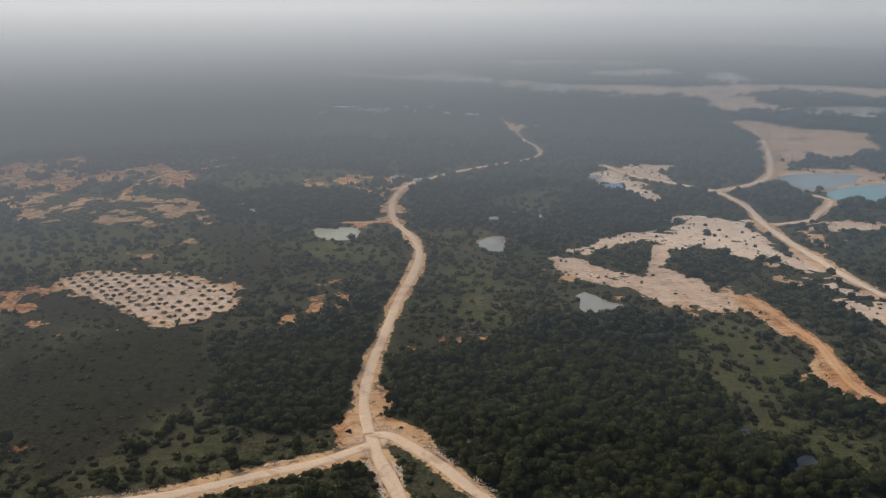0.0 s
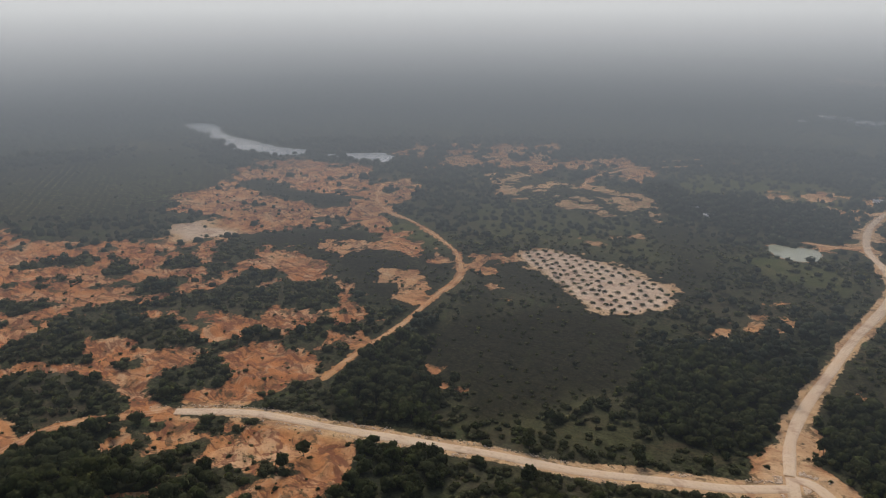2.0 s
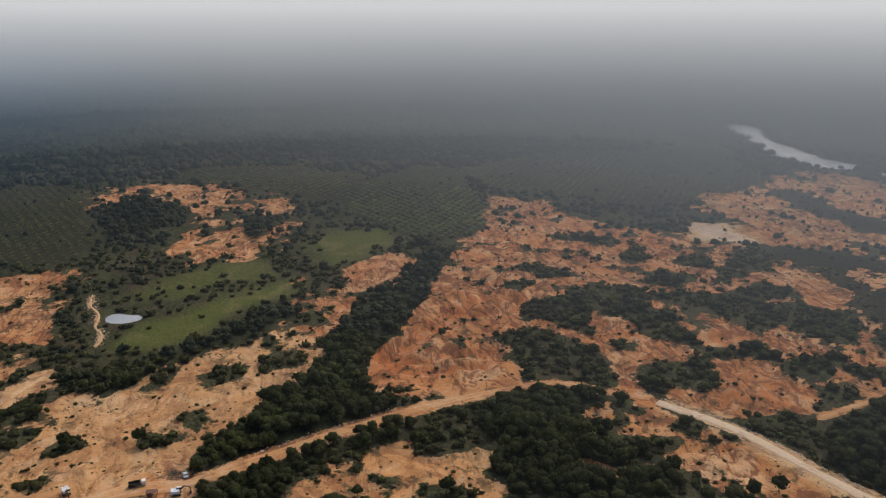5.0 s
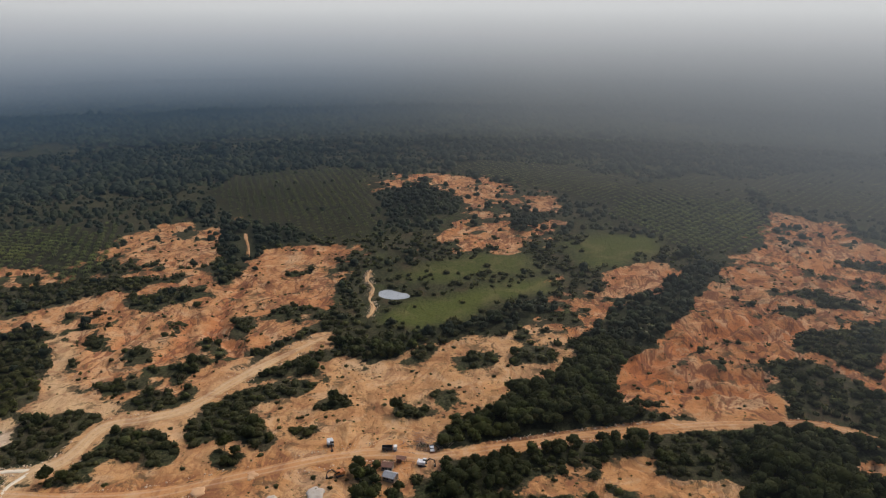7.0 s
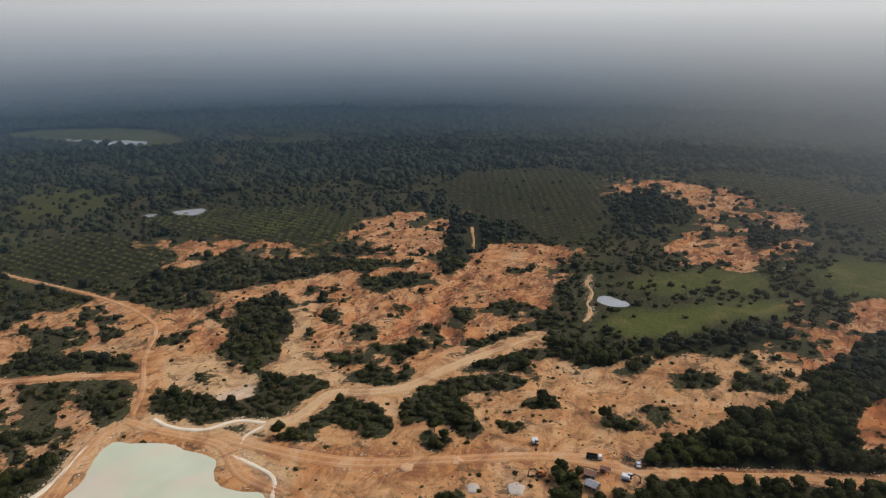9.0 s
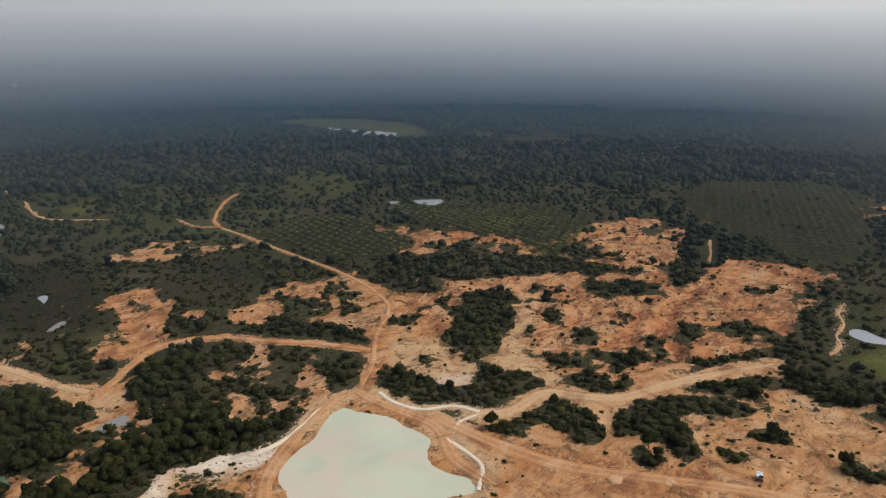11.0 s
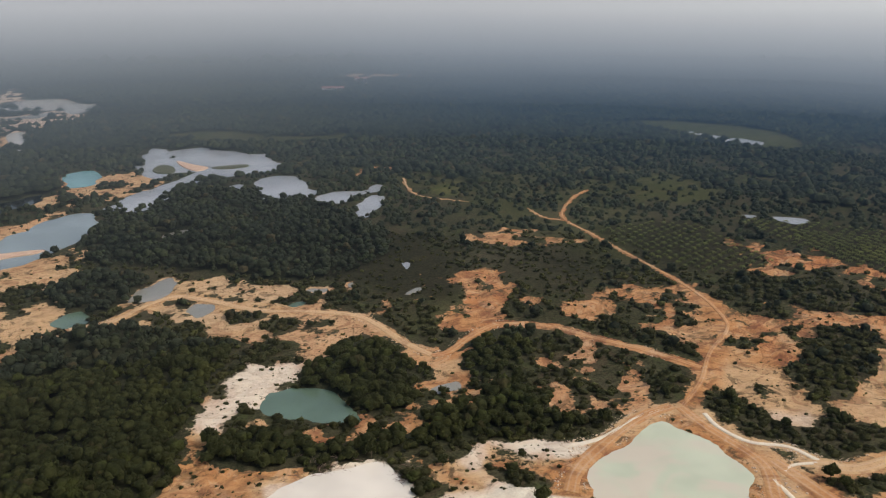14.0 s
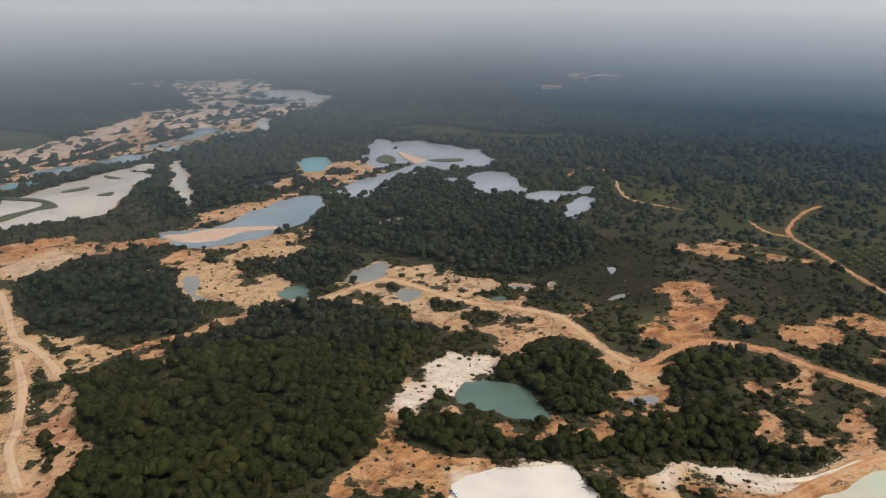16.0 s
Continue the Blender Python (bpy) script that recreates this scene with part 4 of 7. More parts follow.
bush(1, [(-297, 285), (-290, 303), (-279, 299), (-283, 284), (-292, 276)])
bush(1, [(-267, 276), (-265, 288), (-254, 280), (-254, 269)])
bush(1, [(-296, 304), (-300, 317), (-288, 311)])
bush(1, [(-284, 310), (-280, 325), (-272, 320), (-273, 308)])
bush(1, [(-271, 321), (-260, 325), (-251, 314), (-256, 311)])
bush(1, [(-491, 291), (-504, 315), (-480, 311), (-472, 296)])
bush(1, [(-472, 326), (-476, 351), (-458, 352), (-450, 337), (-458, 322)])
bush(1, [(-465, 371), (-475, 402), (-450, 398), (-434, 380), (-441, 358)])
bush(1, [(-532, 291), (-536, 307), (-518, 303), (-517, 291)])
bush(1, [(-445, 345), (-439, 356), (-424, 355), (-422, 332)])
bush(0.9, [(-458, 179), (-463, 206), (-449, 208), (-446, 190)])
bush(0.9, [(-493, 202), (-483, 233), (-458, 239), (-464, 215)])
bush(0.9, [(-562, 261), (-555, 290), (-534, 295), (-540, 266)])
bush(0.9, [(-441, 271), (-447, 299), (-430, 318), (-423, 303), (-428, 277)])
bush(0.9, [(-400, 321), (-405, 350), (-388, 367), (-381, 350)])
burnt(0.95, [(-464, 405), (-468, 432), (-435, 458), (-406, 478), (-379, 466), (-348, 442), (-322, 439), (-289, 413), (-268, 376), (-269, 358), (-294, 364), (-332, 375), (-371, 399), (-408, 413), (-432, 400)])
sand(0.62, 0.6, 0.5, [(-345, 410), (-324, 413), (-292, 407), (-273, 385), (-271, 371), (-290, 373), (-314, 387)])
sand(0.85, 0.3, 0.2, [(-642, 470), (-649, 513), (-667, 575), (-673, 597), (-638, 661), (-561, 675), (-504, 618), (-461, 560), (-430, 539), (-439, 521), (-451, 500), (-479, 488), (-516, 503), (-572, 518), (-568, 500), (-529, 501), (-465, 474), (-427, 456), (-446, 437), (-488, 431), (-507, 416), (-551, 438), (-601, 441)])
bush(0.9, [(-643, 555), (-617, 573), (-560, 566), (-511, 556), (-481, 546), (-486, 523), (-533, 526), (-589, 540)])
burnt(0.9, [(-643, 555), (-617, 573), (-560, 566), (-511, 556), (-481, 546), (-486, 523), (-533, 526), (-589, 540)])
sand(0.97, 0.95, 0.2, [(-534, 386), (-533, 408), (-507, 416), (-489, 413), (-491, 391), (-507, 379)])
sand(0.7, 0.4, 0.3, [(-518, 642), (-499, 652), (-477, 667), (-453, 619), (-431, 555), (-455, 572)])
sand(0.8, 0.35, 0.3, [(-653, 844), (-588, 823), (-544, 834), (-578, 863), (-628, 866)])
sand(0.7, 0.45, 0.3, [(-532, 758), (-543, 802), (-521, 811), (-487, 810), (-487, 752)])
grass(0.6, [(-385, 455), (-404, 515), (-380, 526), (-335, 492), (-315, 453), (-338, 459), (-363, 453)])
palms(9, [(-693, 116), (-758, 178), (-731, 252), (-655, 247), (-610, 209), (-575, 154), (-604, 148), (-657, 123)])
palms(9, [(-916, -32), (-929, 51), (-868, 131), (-759, 201), (-713, 120), (-762, 87), (-827, 17), (-867, -32)])
palms(9, [(-771, 488), (-842, 604), (-712, 596), (-670, 569), (-630, 491), (-629, 440), (-688, 443)])
palms(10, [(-840, 291), (-895, 419), (-867, 539), (-749, 459), (-699, 366), (-727, 287)])
sand(0.93, 0.6, 0.12, [(-347, -336), (-351, -317), (-327, -249), (-321, -212), (-317, -172), (-337, -138), (-361, -121), (-380, -94), (-380, -80), (-370, -60), (-375, -49), (-391, -26), (-405, 5), (-418, 27), (-438, 37), (-398, 38), (-375, 43), (-361, 36), (-351, 17), (-318, -4), (-296, -18), (-283, -24), (-276, -54), (-254, -54), (-229, -157), (-230, -188), (-232, -237)])
sand(0.86, 0.42, 0.4, [(-362, -325), (-405, -302), (-426, -274), (-456, -237), (-501, -200), (-548, -180), (-583, -163), (-562, -111), (-521, -107), (-481, -119), (-437, -123), (-422, -104), (-394, -111), (-368, -123), (-337, -138), (-317, -172), (-321, -212), (-327, -249), (-334, -288)])
sand(1.0, 0.95, 0.15, [(-270, -222), (-281, -218), (-289, -208), (-285, -201), (-276, -202), (-270, -212)])
sand(1.0, 0.8, 0.2, [(-307, -204), (-318, -204), (-318, -196), (-311, -195)])
bush(1, [(-259, -248), (-267, -250), (-272, -238), (-270, -224), (-270, -210), (-275, -199), (-267, -190), (-262, -189), (-255, -200), (-247, -216), (-250, -235)])
bush(1, [(-287, -202), (-303, -209), (-303, -198), (-308, -189), (-316, -179), (-305, -174), (-296, -176), (-282, -177), (-269, -181), (-264, -192), (-275, -198)])
bush(1, [(-247, -167), (-260, -168), (-275, -165), (-288, -163), (-294, -158), (-292, -143), (-281, -133), (-268, -127), (-264, -136), (-265, -144), (-270, -154), (-262, -158), (-251, -158), (-246, -162)])
bush(1, [(-288, -252), (-297, -247), (-305, -237), (-299, -231), (-291, -240)])
bush(1, [(-361, -272), (-381, -278), (-388, -267), (-391, -253), (-368, -236), (-346, -230), (-330, -234), (-329, -243), (-343, -260)])
bush(1, [(-316, -254), (-327, -249), (-327, -232), (-314, -217), (-302, -213), (-309, -227), (-314, -249)])
bush(1, [(-330, -187), (-335, -184), (-336, -175), (-326, -175), (-323, -181)])
bush(1, [(-318, -169), (-325, -160), (-322, -150), (-331, -144), (-317, -142), (-312, -152), (-313, -164)])
bush(1, [(-355, -126), (-363, -122), (-385, -109), (-407, -97), (-406, -90), (-374, -106), (-359, -114)])
bush(1, [(-344, -120), (-356, -113), (-364, -100), (-361, -89), (-354, -89), (-348, -101), (-340, -114)])
bush(1, [(-294, -131), (-314, -129), (-328, -122), (-336, -113), (-341, -90), (-335, -86), (-327, -96), (-319, -105), (-310, -110), (-296, -100), (-287, -92), (-280, -95), (-288, -103), (-288, -114), (-281, -124), (-287, -130)])
bush(1, [(-272, -110), (-277, -110), (-273, -103), (-266, -105)])
bush(1, [(-295, -89), (-300, -80), (-296, -74), (-290, -78), (-290, -85)])
bush(1, [(-322, -77), (-330, -69), (-326, -61), (-318, -62), (-317, -73)])
bush(1, [(-383, -225), (-390, -221), (-381, -214), (-374, -218)])
bush(1, [(-368, -189), (-377, -186), (-368, -177), (-359, -179)])
bush(1, [(-383, -158), (-393, -156), (-385, -150), (-376, -153)])
bush(1, [(-404, -147), (-422, -148), (-415, -136), (-398, -134), (-393, -140)])
bush(1, [(-358, -151), (-369, -150), (-364, -144), (-355, -146)])
bush(1, [(-431, -128), (-447, -125), (-439, -115), (-422, -119)])
bush(1, [(-358, -225), (-368, -226), (-358, -217), (-350, -218)])
bush(1, [(-394, -376), (-417, -370), (-434, -343), (-447, -308), (-446, -286), (-413, -287), (-399, -306), (-384, -327), (-371, -348)])
bush(1, [(-451, -234), (-460, -218), (-476, -199), (-467, -187), (-441, -201), (-433, -217)])
bush(1, [(-446, -286), (-471, -283), (-487, -265), (-465, -250), (-450, -267)])
bush(1, [(-503, -193), (-530, -193), (-519, -179), (-493, -175), (-480, -180)])
bush(1, [(-362, -335), (-371, -325), (-383, -314), (-380, -302), (-368, -307), (-358, -322)])
bush(1, [(-371, -39), (-386, -32), (-382, -24), (-373, -26), (-369, -33)])
bush(1, [(-370, -12), (-378, -10), (-381, 5), (-371, 5), (-365, -6)])
bush(1, [(-401, 17), (-412, 20), (-405, 24)])
bush(1, [(-376, 22), (-386, 29), (-384, 37), (-374, 40), (-371, 28)])
bush(1, [(-331, -18), (-336, -13), (-328, -10), (-323, -15)])
bush(1, [(-312, -40), (-320, -33), (-318, -20), (-311, -24), (-310, -34)])
bush(1, [(-249, -196), (-255, -189), (-252, -181), (-246, -186)])
bush(1, [(-316, -288), (-328, -286), (-325, -275), (-315, -277)])
bush(1, [(-365, -103), (-373, -92), (-373, -83), (-365, -90)])
sand(0.72, 0.35, 0.35, [(-799, -121), (-818, -99), (-853, -77), (-837, -38), (-809, -7), (-775, 22), (-769, 49), (-738, 71), (-706, 71), (-702, 51), (-729, 26), (-695, 16), (-657, 20), (-662, 44), (-658, 67), (-629, 56), (-615, 29), (-590, 19), (-577, -6), (-570, -36), (-601, -37), (-630, -22), (-656, -28), (-679, -9), (-754, -23), (-800, -48), (-794, -78), (-763, -97), (-747, -113)])
forest(1, [(-739, -94), (-786, -77), (-760, -51), (-693, -41), (-665, -59), (-660, -84)])
forest(1, [(-673, 25), (-701, 46), (-654, 51), (-625, 38), (-637, 27)])
sand(0.78, 0.42, 0.3, [(-481, -266), (-527, -280), (-581, -297), (-610, -290), (-636, -263), (-654, -225), (-614, -227), (-558, -205), (-529, -197), (-510, -222), (-493, -250)])
sand(0.58, 0.4, 0.3, [(-463, -412), (-485, -410), (-499, -376), (-517, -328), (-498, -312), (-476, -350), (-456, -383)])
forest(1, [(-558, -205), (-615, -223), (-637, -209), (-633, -181), (-605, -139), (-579, -142), (-564, -176), (-514, -170), (-517, -186)])
palms(9, [(-741, -267), (-852, -236), (-866, -138), (-772, -119), (-641, -101), (-584, -120), (-616, -172), (-628, -206)])
palms(9, [(-728, 123), (-838, 195), (-830, 279), (-616, 215), (-596, 185), (-605, 164), (-631, 144), (-683, 117)])
palms(9, [(-890, -9), (-871, 84), (-826, 137), (-743, 126), (-775, 77), (-801, 22)])
sand(0.9, 0.6, 0.2, [(-238, -336), (-258, -352), (-262, -368), (-285, -381), (-302, -379), (-279, -353), (-251, -324), (-251, -311), (-240, -322)])
sand(0.8, 0.5, 0.2, [(-308, -371), (-329, -369), (-334, -357), (-324, -352), (-307, -362)])
sand(0.6, 0.5, 0.3, [(-277, -342), (-293, -339), (-295, -319), (-290, -305), (-283, -318)])
bush(1, [(-260, -341), (-276, -352), (-283, -328), (-291, -306), (-287, -281), (-277, -274), (-269, -292), (-252, -312), (-252, -327)])
bush(1, [(-242, -347), (-256, -352), (-256, -340), (-246, -336)])
bush(1, [(-213, -357), (-235, -343), (-233, -329), (-222, -320), (-209, -327), (-213, -345)])
bush(1, [(-249, -275), (-266, -279), (-263, -263), (-249, -253), (-243, -264)])
sand(0.5, 0.6, 0.8, [(-201, -320), (-212, -310), (-221, -293), (-221, -275), (-212, -267), (-201, -277), (-200, -294)])
sand(0.7, 0.65, 0.5, [(-212, -267), (-230, -267), (-242, -259), (-234, -250), (-214, -257)])
sand(0.88, 0.65, 0.8, [(119, -274), (117, -285), (115, -301), (118, -320), (126, -341), (131, -364), (124, -366), (119, -345), (110, -323), (106, -308), (110, -296), (107, -280), (109, -273)])
sand(0.85, 0.78, 0.2, [(203, -485), (184, -468), (168, -439), (147, -420), (113, -413), (115, -397), (126, -388), (123, -375), (135, -377), (156, -400), (176, -417)])
sand(0.78, 0.6, 0.9, [(99, -359), (92, -370), (82, -375), (65, -350), (69, -345), (87, -356)])
sand(0.78, 0.6, 0.7, [(93, -390), (86, -395), (78, -387), (83, -380)])
sand(0.8, 0.7, 0.4, [(76, -433), (65, -448), (59, -461), (56, -421), (67, -413)])
sand(0.85, 0.8, 0.2, [(97, -532), (74, -574), (45, -584), (24, -596), (19, -572), (38, -529), (29, -492), (7, -468), (-15, -474), (-7, -460), (14, -454), (42, -463), (59, -461), (86, -480), (102, -515)])
sand(0.85, 0.85, 0.1, [(-27, -481), (-56, -499), (-74, -517), (-110, -492), (-112, -464), (-89, -462), (-61, -480)])
sand(0.85, 0.85, 0.1, [(-45, -469), (-74, -463), (-96, -444), (-75, -426), (-50, -419), (-38, -441)])
sand(0.9, 0.7, 0.7, [(-96, -427), (-123, -432), (-142, -424), (-125, -404), (-108, -379), (-93, -370), (-80, -365), (-82, -391)])
water('grey', [(98, -515), (90, -525), (80, -490), (73, -478), (85, -475)])
water('green', [(27, -486), (16, -496), (13, -479), (21, -474)])
sand(0.8, 0.5, 0.2, [(-60, -312), (-67, -303), (-88, -292), (-123, -282), (-113, -274), (-90, -283), (-71, -290)])
sand(0.82, 0.55, 0.5, [(-139, -280), (-151, -291), (-172, -304), (-180, -305), (-171, -297), (-154, -285)])
sand(0.92, 0.35, 0.3, [(-132, -365), (-136, -356), (-131, -327), (-128, -315), (-124, -315), (-128, -339)])
sand(0.9, 0.55, 0.2, [(-144, -319), (-159, -326), (-166, -316), (-154, -302), (-142, -307)])
water('grey', [(-141, -310), (-153, -312), (-154, -305), (-143, -304)])
sand(0.55, 0.6, 0.6, [(-173, -275), (-197, -293), (-208, -282), (-212, -271), (-219, -253), (-200, -270)])
sand(0.7, 0.7, 0.4, [(77, -271), (74, -284), (73, -292), (72, -282), (74, -269)])
bush(1, [(160, -415), (154, -418), (143, -391), (143, -378), (153, -393)])
bush(1, [(-39, -410), (-53, -420), (-61, -402), (-50, -396)])
bush(1, [(-37, -432), (-47, -444), (-49, -425), (-41, -418)])
bush(1, [(-63, -394), (-80, -399), (-94, -389), (-83, -381), (-67, -384)])
bush(1, [(-75, -426), (-94, -432), (-99, -417), (-85, -408)])
sand(0.78, 0.4, 0.2, [(-483, 816), (-515, 874), (-480, 884), (-424, 877), (-463, 918), (-474, 955), (-459, 955), (-429, 891), (-394, 884), (-378, 846), (-380, 808), (-390, 776), (-434, 794), (-464, 805)])
sand(0.8, 0.4, 0.2, [(-357, 814), (-371, 868), (-365, 887), (-347, 834)])
sand(0.82, 0.35, 0.2, [(-337, 846), (-334, 874), (-363, 936), (-346, 936), (-323, 891), (-276, 846), (-268, 808), (-277, 789), (-296, 794), (-308, 828), (-327, 828)])
sand(0.44, 0.7, 0.3, [(-438, 756), (-346, 756), (-256, 743), (-204, 658), (-247, 639), (-310, 649), (-370, 668), (-407, 698)])
sand(0.8, 0.6, 0.3, [(-327, 751), (-324, 776), (-310, 743), (-306, 716)])
sand(0.75, 0.6, 0.3, [(-231, 552), (-226, 574), (-220, 589), (-212, 597), (-211, 581), (-221, 565)])
forest(1, [(-266, 776), (-256, 800), (-208, 756), (-180, 781), (-145, 789), (-105, 756), (-81, 743), (-71, 694), (-83, 658), (-124, 662), (-155, 668), (-199, 678), (-249, 739)])
clear(1, [(130, 397), (160, 430), (186, 417), (186, 372), (175, 334), (138, 323), (132, 346), (124, 365)])
grass(0.3, [(130, 397), (160, 430), (186, 417), (186, 372), (175, 334), (138, 323), (132, 346), (124, 365)])
clear(1, [(131, 310), (165, 322), (181, 303), (195, 298), (177, 264), (159, 268), (145, 289)])
grass(0.25, [(131, 310), (165, 322), (181, 303), (195, 298), (177, 264), (159, 268), (145, 289)])
clear(1, [(6, 519), (40, 532), (40, 435), (28, 409), (12, 435)])
grass(0.4, [(6, 519), (40, 532), (40, 435), (28, 409), (12, 435)])
sand(0.42, 0.4, 0.9, [(-9, 401), (22, 409), (27, 382), (5, 374)])
bush(1, [(107, 545), (134, 586), (163, 574), (160, 545), (141, 519), (123, 532)])
bush(1, [(176, 543), (197, 571), (215, 545), (226, 519), (201, 496), (177, 507)])
bush(1, [(220, 751), (250, 794), (280, 743), (277, 678), (257, 649), (241, 694), (216, 716)])
bush(1, [(297, 776), (339, 808), (370, 768), (342, 688), (304, 668), (281, 716)])
bush(1, [(220, 496), (245, 474), (248, 435), (251, 401), (215, 334), (216, 372), (212, 401), (207, 435)])
bush(1, [(171, 605), (194, 622), (192, 597), (173, 586)])
water('dark', [(131, 303), (139, 298), (134, 290), (129, 294)])
water('dark', [(142, 278), (154, 282), (149, 270), (142, 270)])
road('palm_track', 3, 0.7, [(-298, 918), (-272, 948), (-238, 987)])
clear(1, [(-215, -350), (-238, -329), (-251, -302), (-256, -284), (-232, -253), (-211, -255), (-213, -281), (-202, -301), (-192, -311)])
sand(0.47, 0.55, 0.6, [(-215, -350), (-238, -329), (-251, -302), (-256, -284), (-232, -253), (-211, -255), (-213, -281), (-202, -301), (-192, -311)])
clear(1, [(-170, -410), (-207, -428), (-228, -415), (-222, -376), (-200, -368), (-177, -375), (-161, -378)])
grass(0.25, [(-170, -410), (-207, -428), (-228, -415), (-222, -376), (-200, -368), (-177, -375), (-161, -378)])
clear(1, [(-276, -478), (-335, -481), (-352, -453), (-308, -397), (-279, -392), (-252, -411)])
burnt(0.35, [(-276, -478), (-335, -481), (-352, -453), (-308, -397), (-279, -392), (-252, -411)])
sand(0.95, 0.8, 0.2, [(-153, -360), (-155, -339), (-183, -345), (-175, -336), (-153, -327), (-148, -337)])
sand(0.8, 0.6, 0.4, [(-136, -416), (-145, -380), (-149, -340), (-144, -338), (-138, -370), (-130, -403)])
bush(1, [(-254, -344), (-268, -349), (-270, -339), (-257, -333)])
bush(1, [(-212, -358), (-233, -347), (-239, -336), (-231, -317), (-216, -329)])
sand(0.7, 0.6, 0.5, [(-216, -261), (-244, -266), (-231, -249), (-210, -248)])
forest(1, [(-89, -353), (-106, -372), (-120, -385), (-130, -375), (-131, -340), (-128, -316), (-112, -302), (-99, -315), (-89, -328)])
forest(1, [(-177, -339), (-200, -353), (-226, -352), (-214, -326), (-188, -318), (-174, -327)])
grass(0.5, [(-249, -1122), (-325, -1097), (-371, -1098), (-330, -1046), (-248, -1043)])
burnt(0.6, [(-293, -453), (-336, -470), (-346, -440), (-324, -406), (-296, -416)])
clear(1, [(-459, 407), (-465, 430), (-433, 455), (-404, 476), (-377, 464), (-348, 442), (-322, 439), (-290, 412), (-272, 379), (-272, 361), (-298, 368), (-334, 377), (-369, 397), (-406, 411)])
burnt(1, [(-464, 405), (-468, 432), (-435, 458), (-406, 478), (-379, 466), (-348, 442), (-322, 439), (-289, 413), (-268, 376), (-269, 358), (-294, 364), (-332, 375), (-371, 399), (-408, 413), (-432, 400)])
sand(0.72, 0.6, 0.4, [(-329, 403), (-320, 415), (-292, 407), (-274, 387), (-272, 372), (-292, 378)])
sand(0.6, 0.5, 0.5, [(-410, 439), (-395, 453), (-358, 448), (-355, 427), (-381, 420)])
clear(1, [(-633, 555), (-613, 569), (-556, 563), (-508, 553), (-485, 543), (-489, 526), (-536, 529), (-587, 538)])
burnt(1, [(-643, 555), (-617, 573), (-560, 566), (-511, 556), (-481, 546), (-486, 523), (-533, 526), (-589, 540)])
forest(1, [(-240, 255), (-251, 282), (-246, 305), (-229, 332), (-211, 285), (-186, 269), (-168, 253), (-189, 245), (-214, 237)])
forest(1, [(-179, 198), (-192, 219), (-185, 226), (-171, 227), (-164, 225)])
burnt(0.8, [(-237, 311), (-243, 388), (-251, 443), (-171, 317), (-169, 282), (-190, 281), (-216, 299)])
bush(1, [(63, -545), (44, -562), (31, -540), (46, -518)])
bush(1, [(7, -476), (-8, -491), (-23, -478), (-8, -465)])
bush(1, [(-13, -434), (-39, -448), (-39, -414), (-19, -420)])
bush(1, [(-117, -417), (-137, -429), (-139, -402), (-120, -385)])
bush(1, [(6, -536), (-14, -546), (-25, -518), (-9, -506)])
bush(1, [(-43, -486), (-58, -489), (-64, -475), (-49, -471)])
bush(1, [(-67, -446), (-79, -452), (-82, -438), (-73, -433)])
bush(1, [(-103, -460), (-124, -473), (-129, -456), (-112, -448)])
bush(1, [(81, -470), (69, -473), (64, -457), (74, -453)])
sand(0.9, 0.9, 0.1, [(234, -573), (217, -590), (194, -608), (183, -585), (202, -555), (225, -547)])
sand(0.75, 0.5, 0.4, [(256, -633), (232, -637), (200, -617), (219, -598), (242, -595)])
sand(0.75, 0.5, 0.4, [(189, -623), (155, -625), (122, -612), (146, -600), (181, -606)])
sand(0.95, 1.1, 0.2, [(212, 668), (240, 658), (265, 630), (255, 605), (225, 613), (209, 639)])
sand(0.95, 1.1, 0.2, [(173, 597), (217, 605), (250, 581), (264, 552), (234, 552), (222, 566), (185, 574)])
sand(0.92, 0.95, 0.5, [(93, 552), (116, 539), (138, 507), (166, 496), (178, 474), (197, 463), (193, 444), (165, 444), (142, 479), (110, 507), (83, 545)])
sand(0.95, 1.05, 0.3, [(109, 574), (148, 608), (187, 613), (185, 597), (144, 589), (112, 562)])
sand(0.95, 0.95, 0.4, [(163, 574), (176, 574), (170, 539), (156, 526), (158, 496), (159, 474), (146, 496), (148, 532)])
sand(0.85, 1.0, 0.3, [(280, 589), (289, 532), (286, 463), (271, 435), (273, 485), (270, 545)])
sand(0.9, 1.05, 0.3, [(210, 884), (245, 868), (247, 828), (212, 837)])
sand(0.88, 0.8, 0.3, [(196, 454), (209, 449), (210, 405), (207, 372), (206, 352), (214, 334), (208, 324), (199, 337), (197, 362), (202, 393), (194, 422)])
sand(0.93, 1.0, 0.5, [(178, 1795), (312, 1904), (443, 1933), (630, 1862), (852, 1904), (1034, 1821), (942, 1653), (778, 1733), (575, 1621), (630, 1522), (669, 1434), (500, 1434), (523, 1570), (391, 1698), (267, 1698)])
sand(0.9, 1.1, 0.3, [(155, 2837), (384, 3038), (703, 3310), (645, 2837), (410, 2633), (214, 2554)])
sand(0.9, 1.1, 0.3, [(422, 2281), (596, 2388), (698, 2322), (636, 2164), (495, 2164)])
sand(0.9, 1.1, 0.3, [(-101, 2183), (27, 2322), (70, 2093), (-34, 1963)])
sand(0.8, 1.1, 0.3, [(-325, 2322), (-221, 2281), (-129, 2128), (-206, 2128)])
grass(0.22, [(-364, -724), (-466, -793), (-567, -755), (-572, -690), (-401, -470), (-331, -423), (-335, -481), (-316, -525), (-311, -592)])
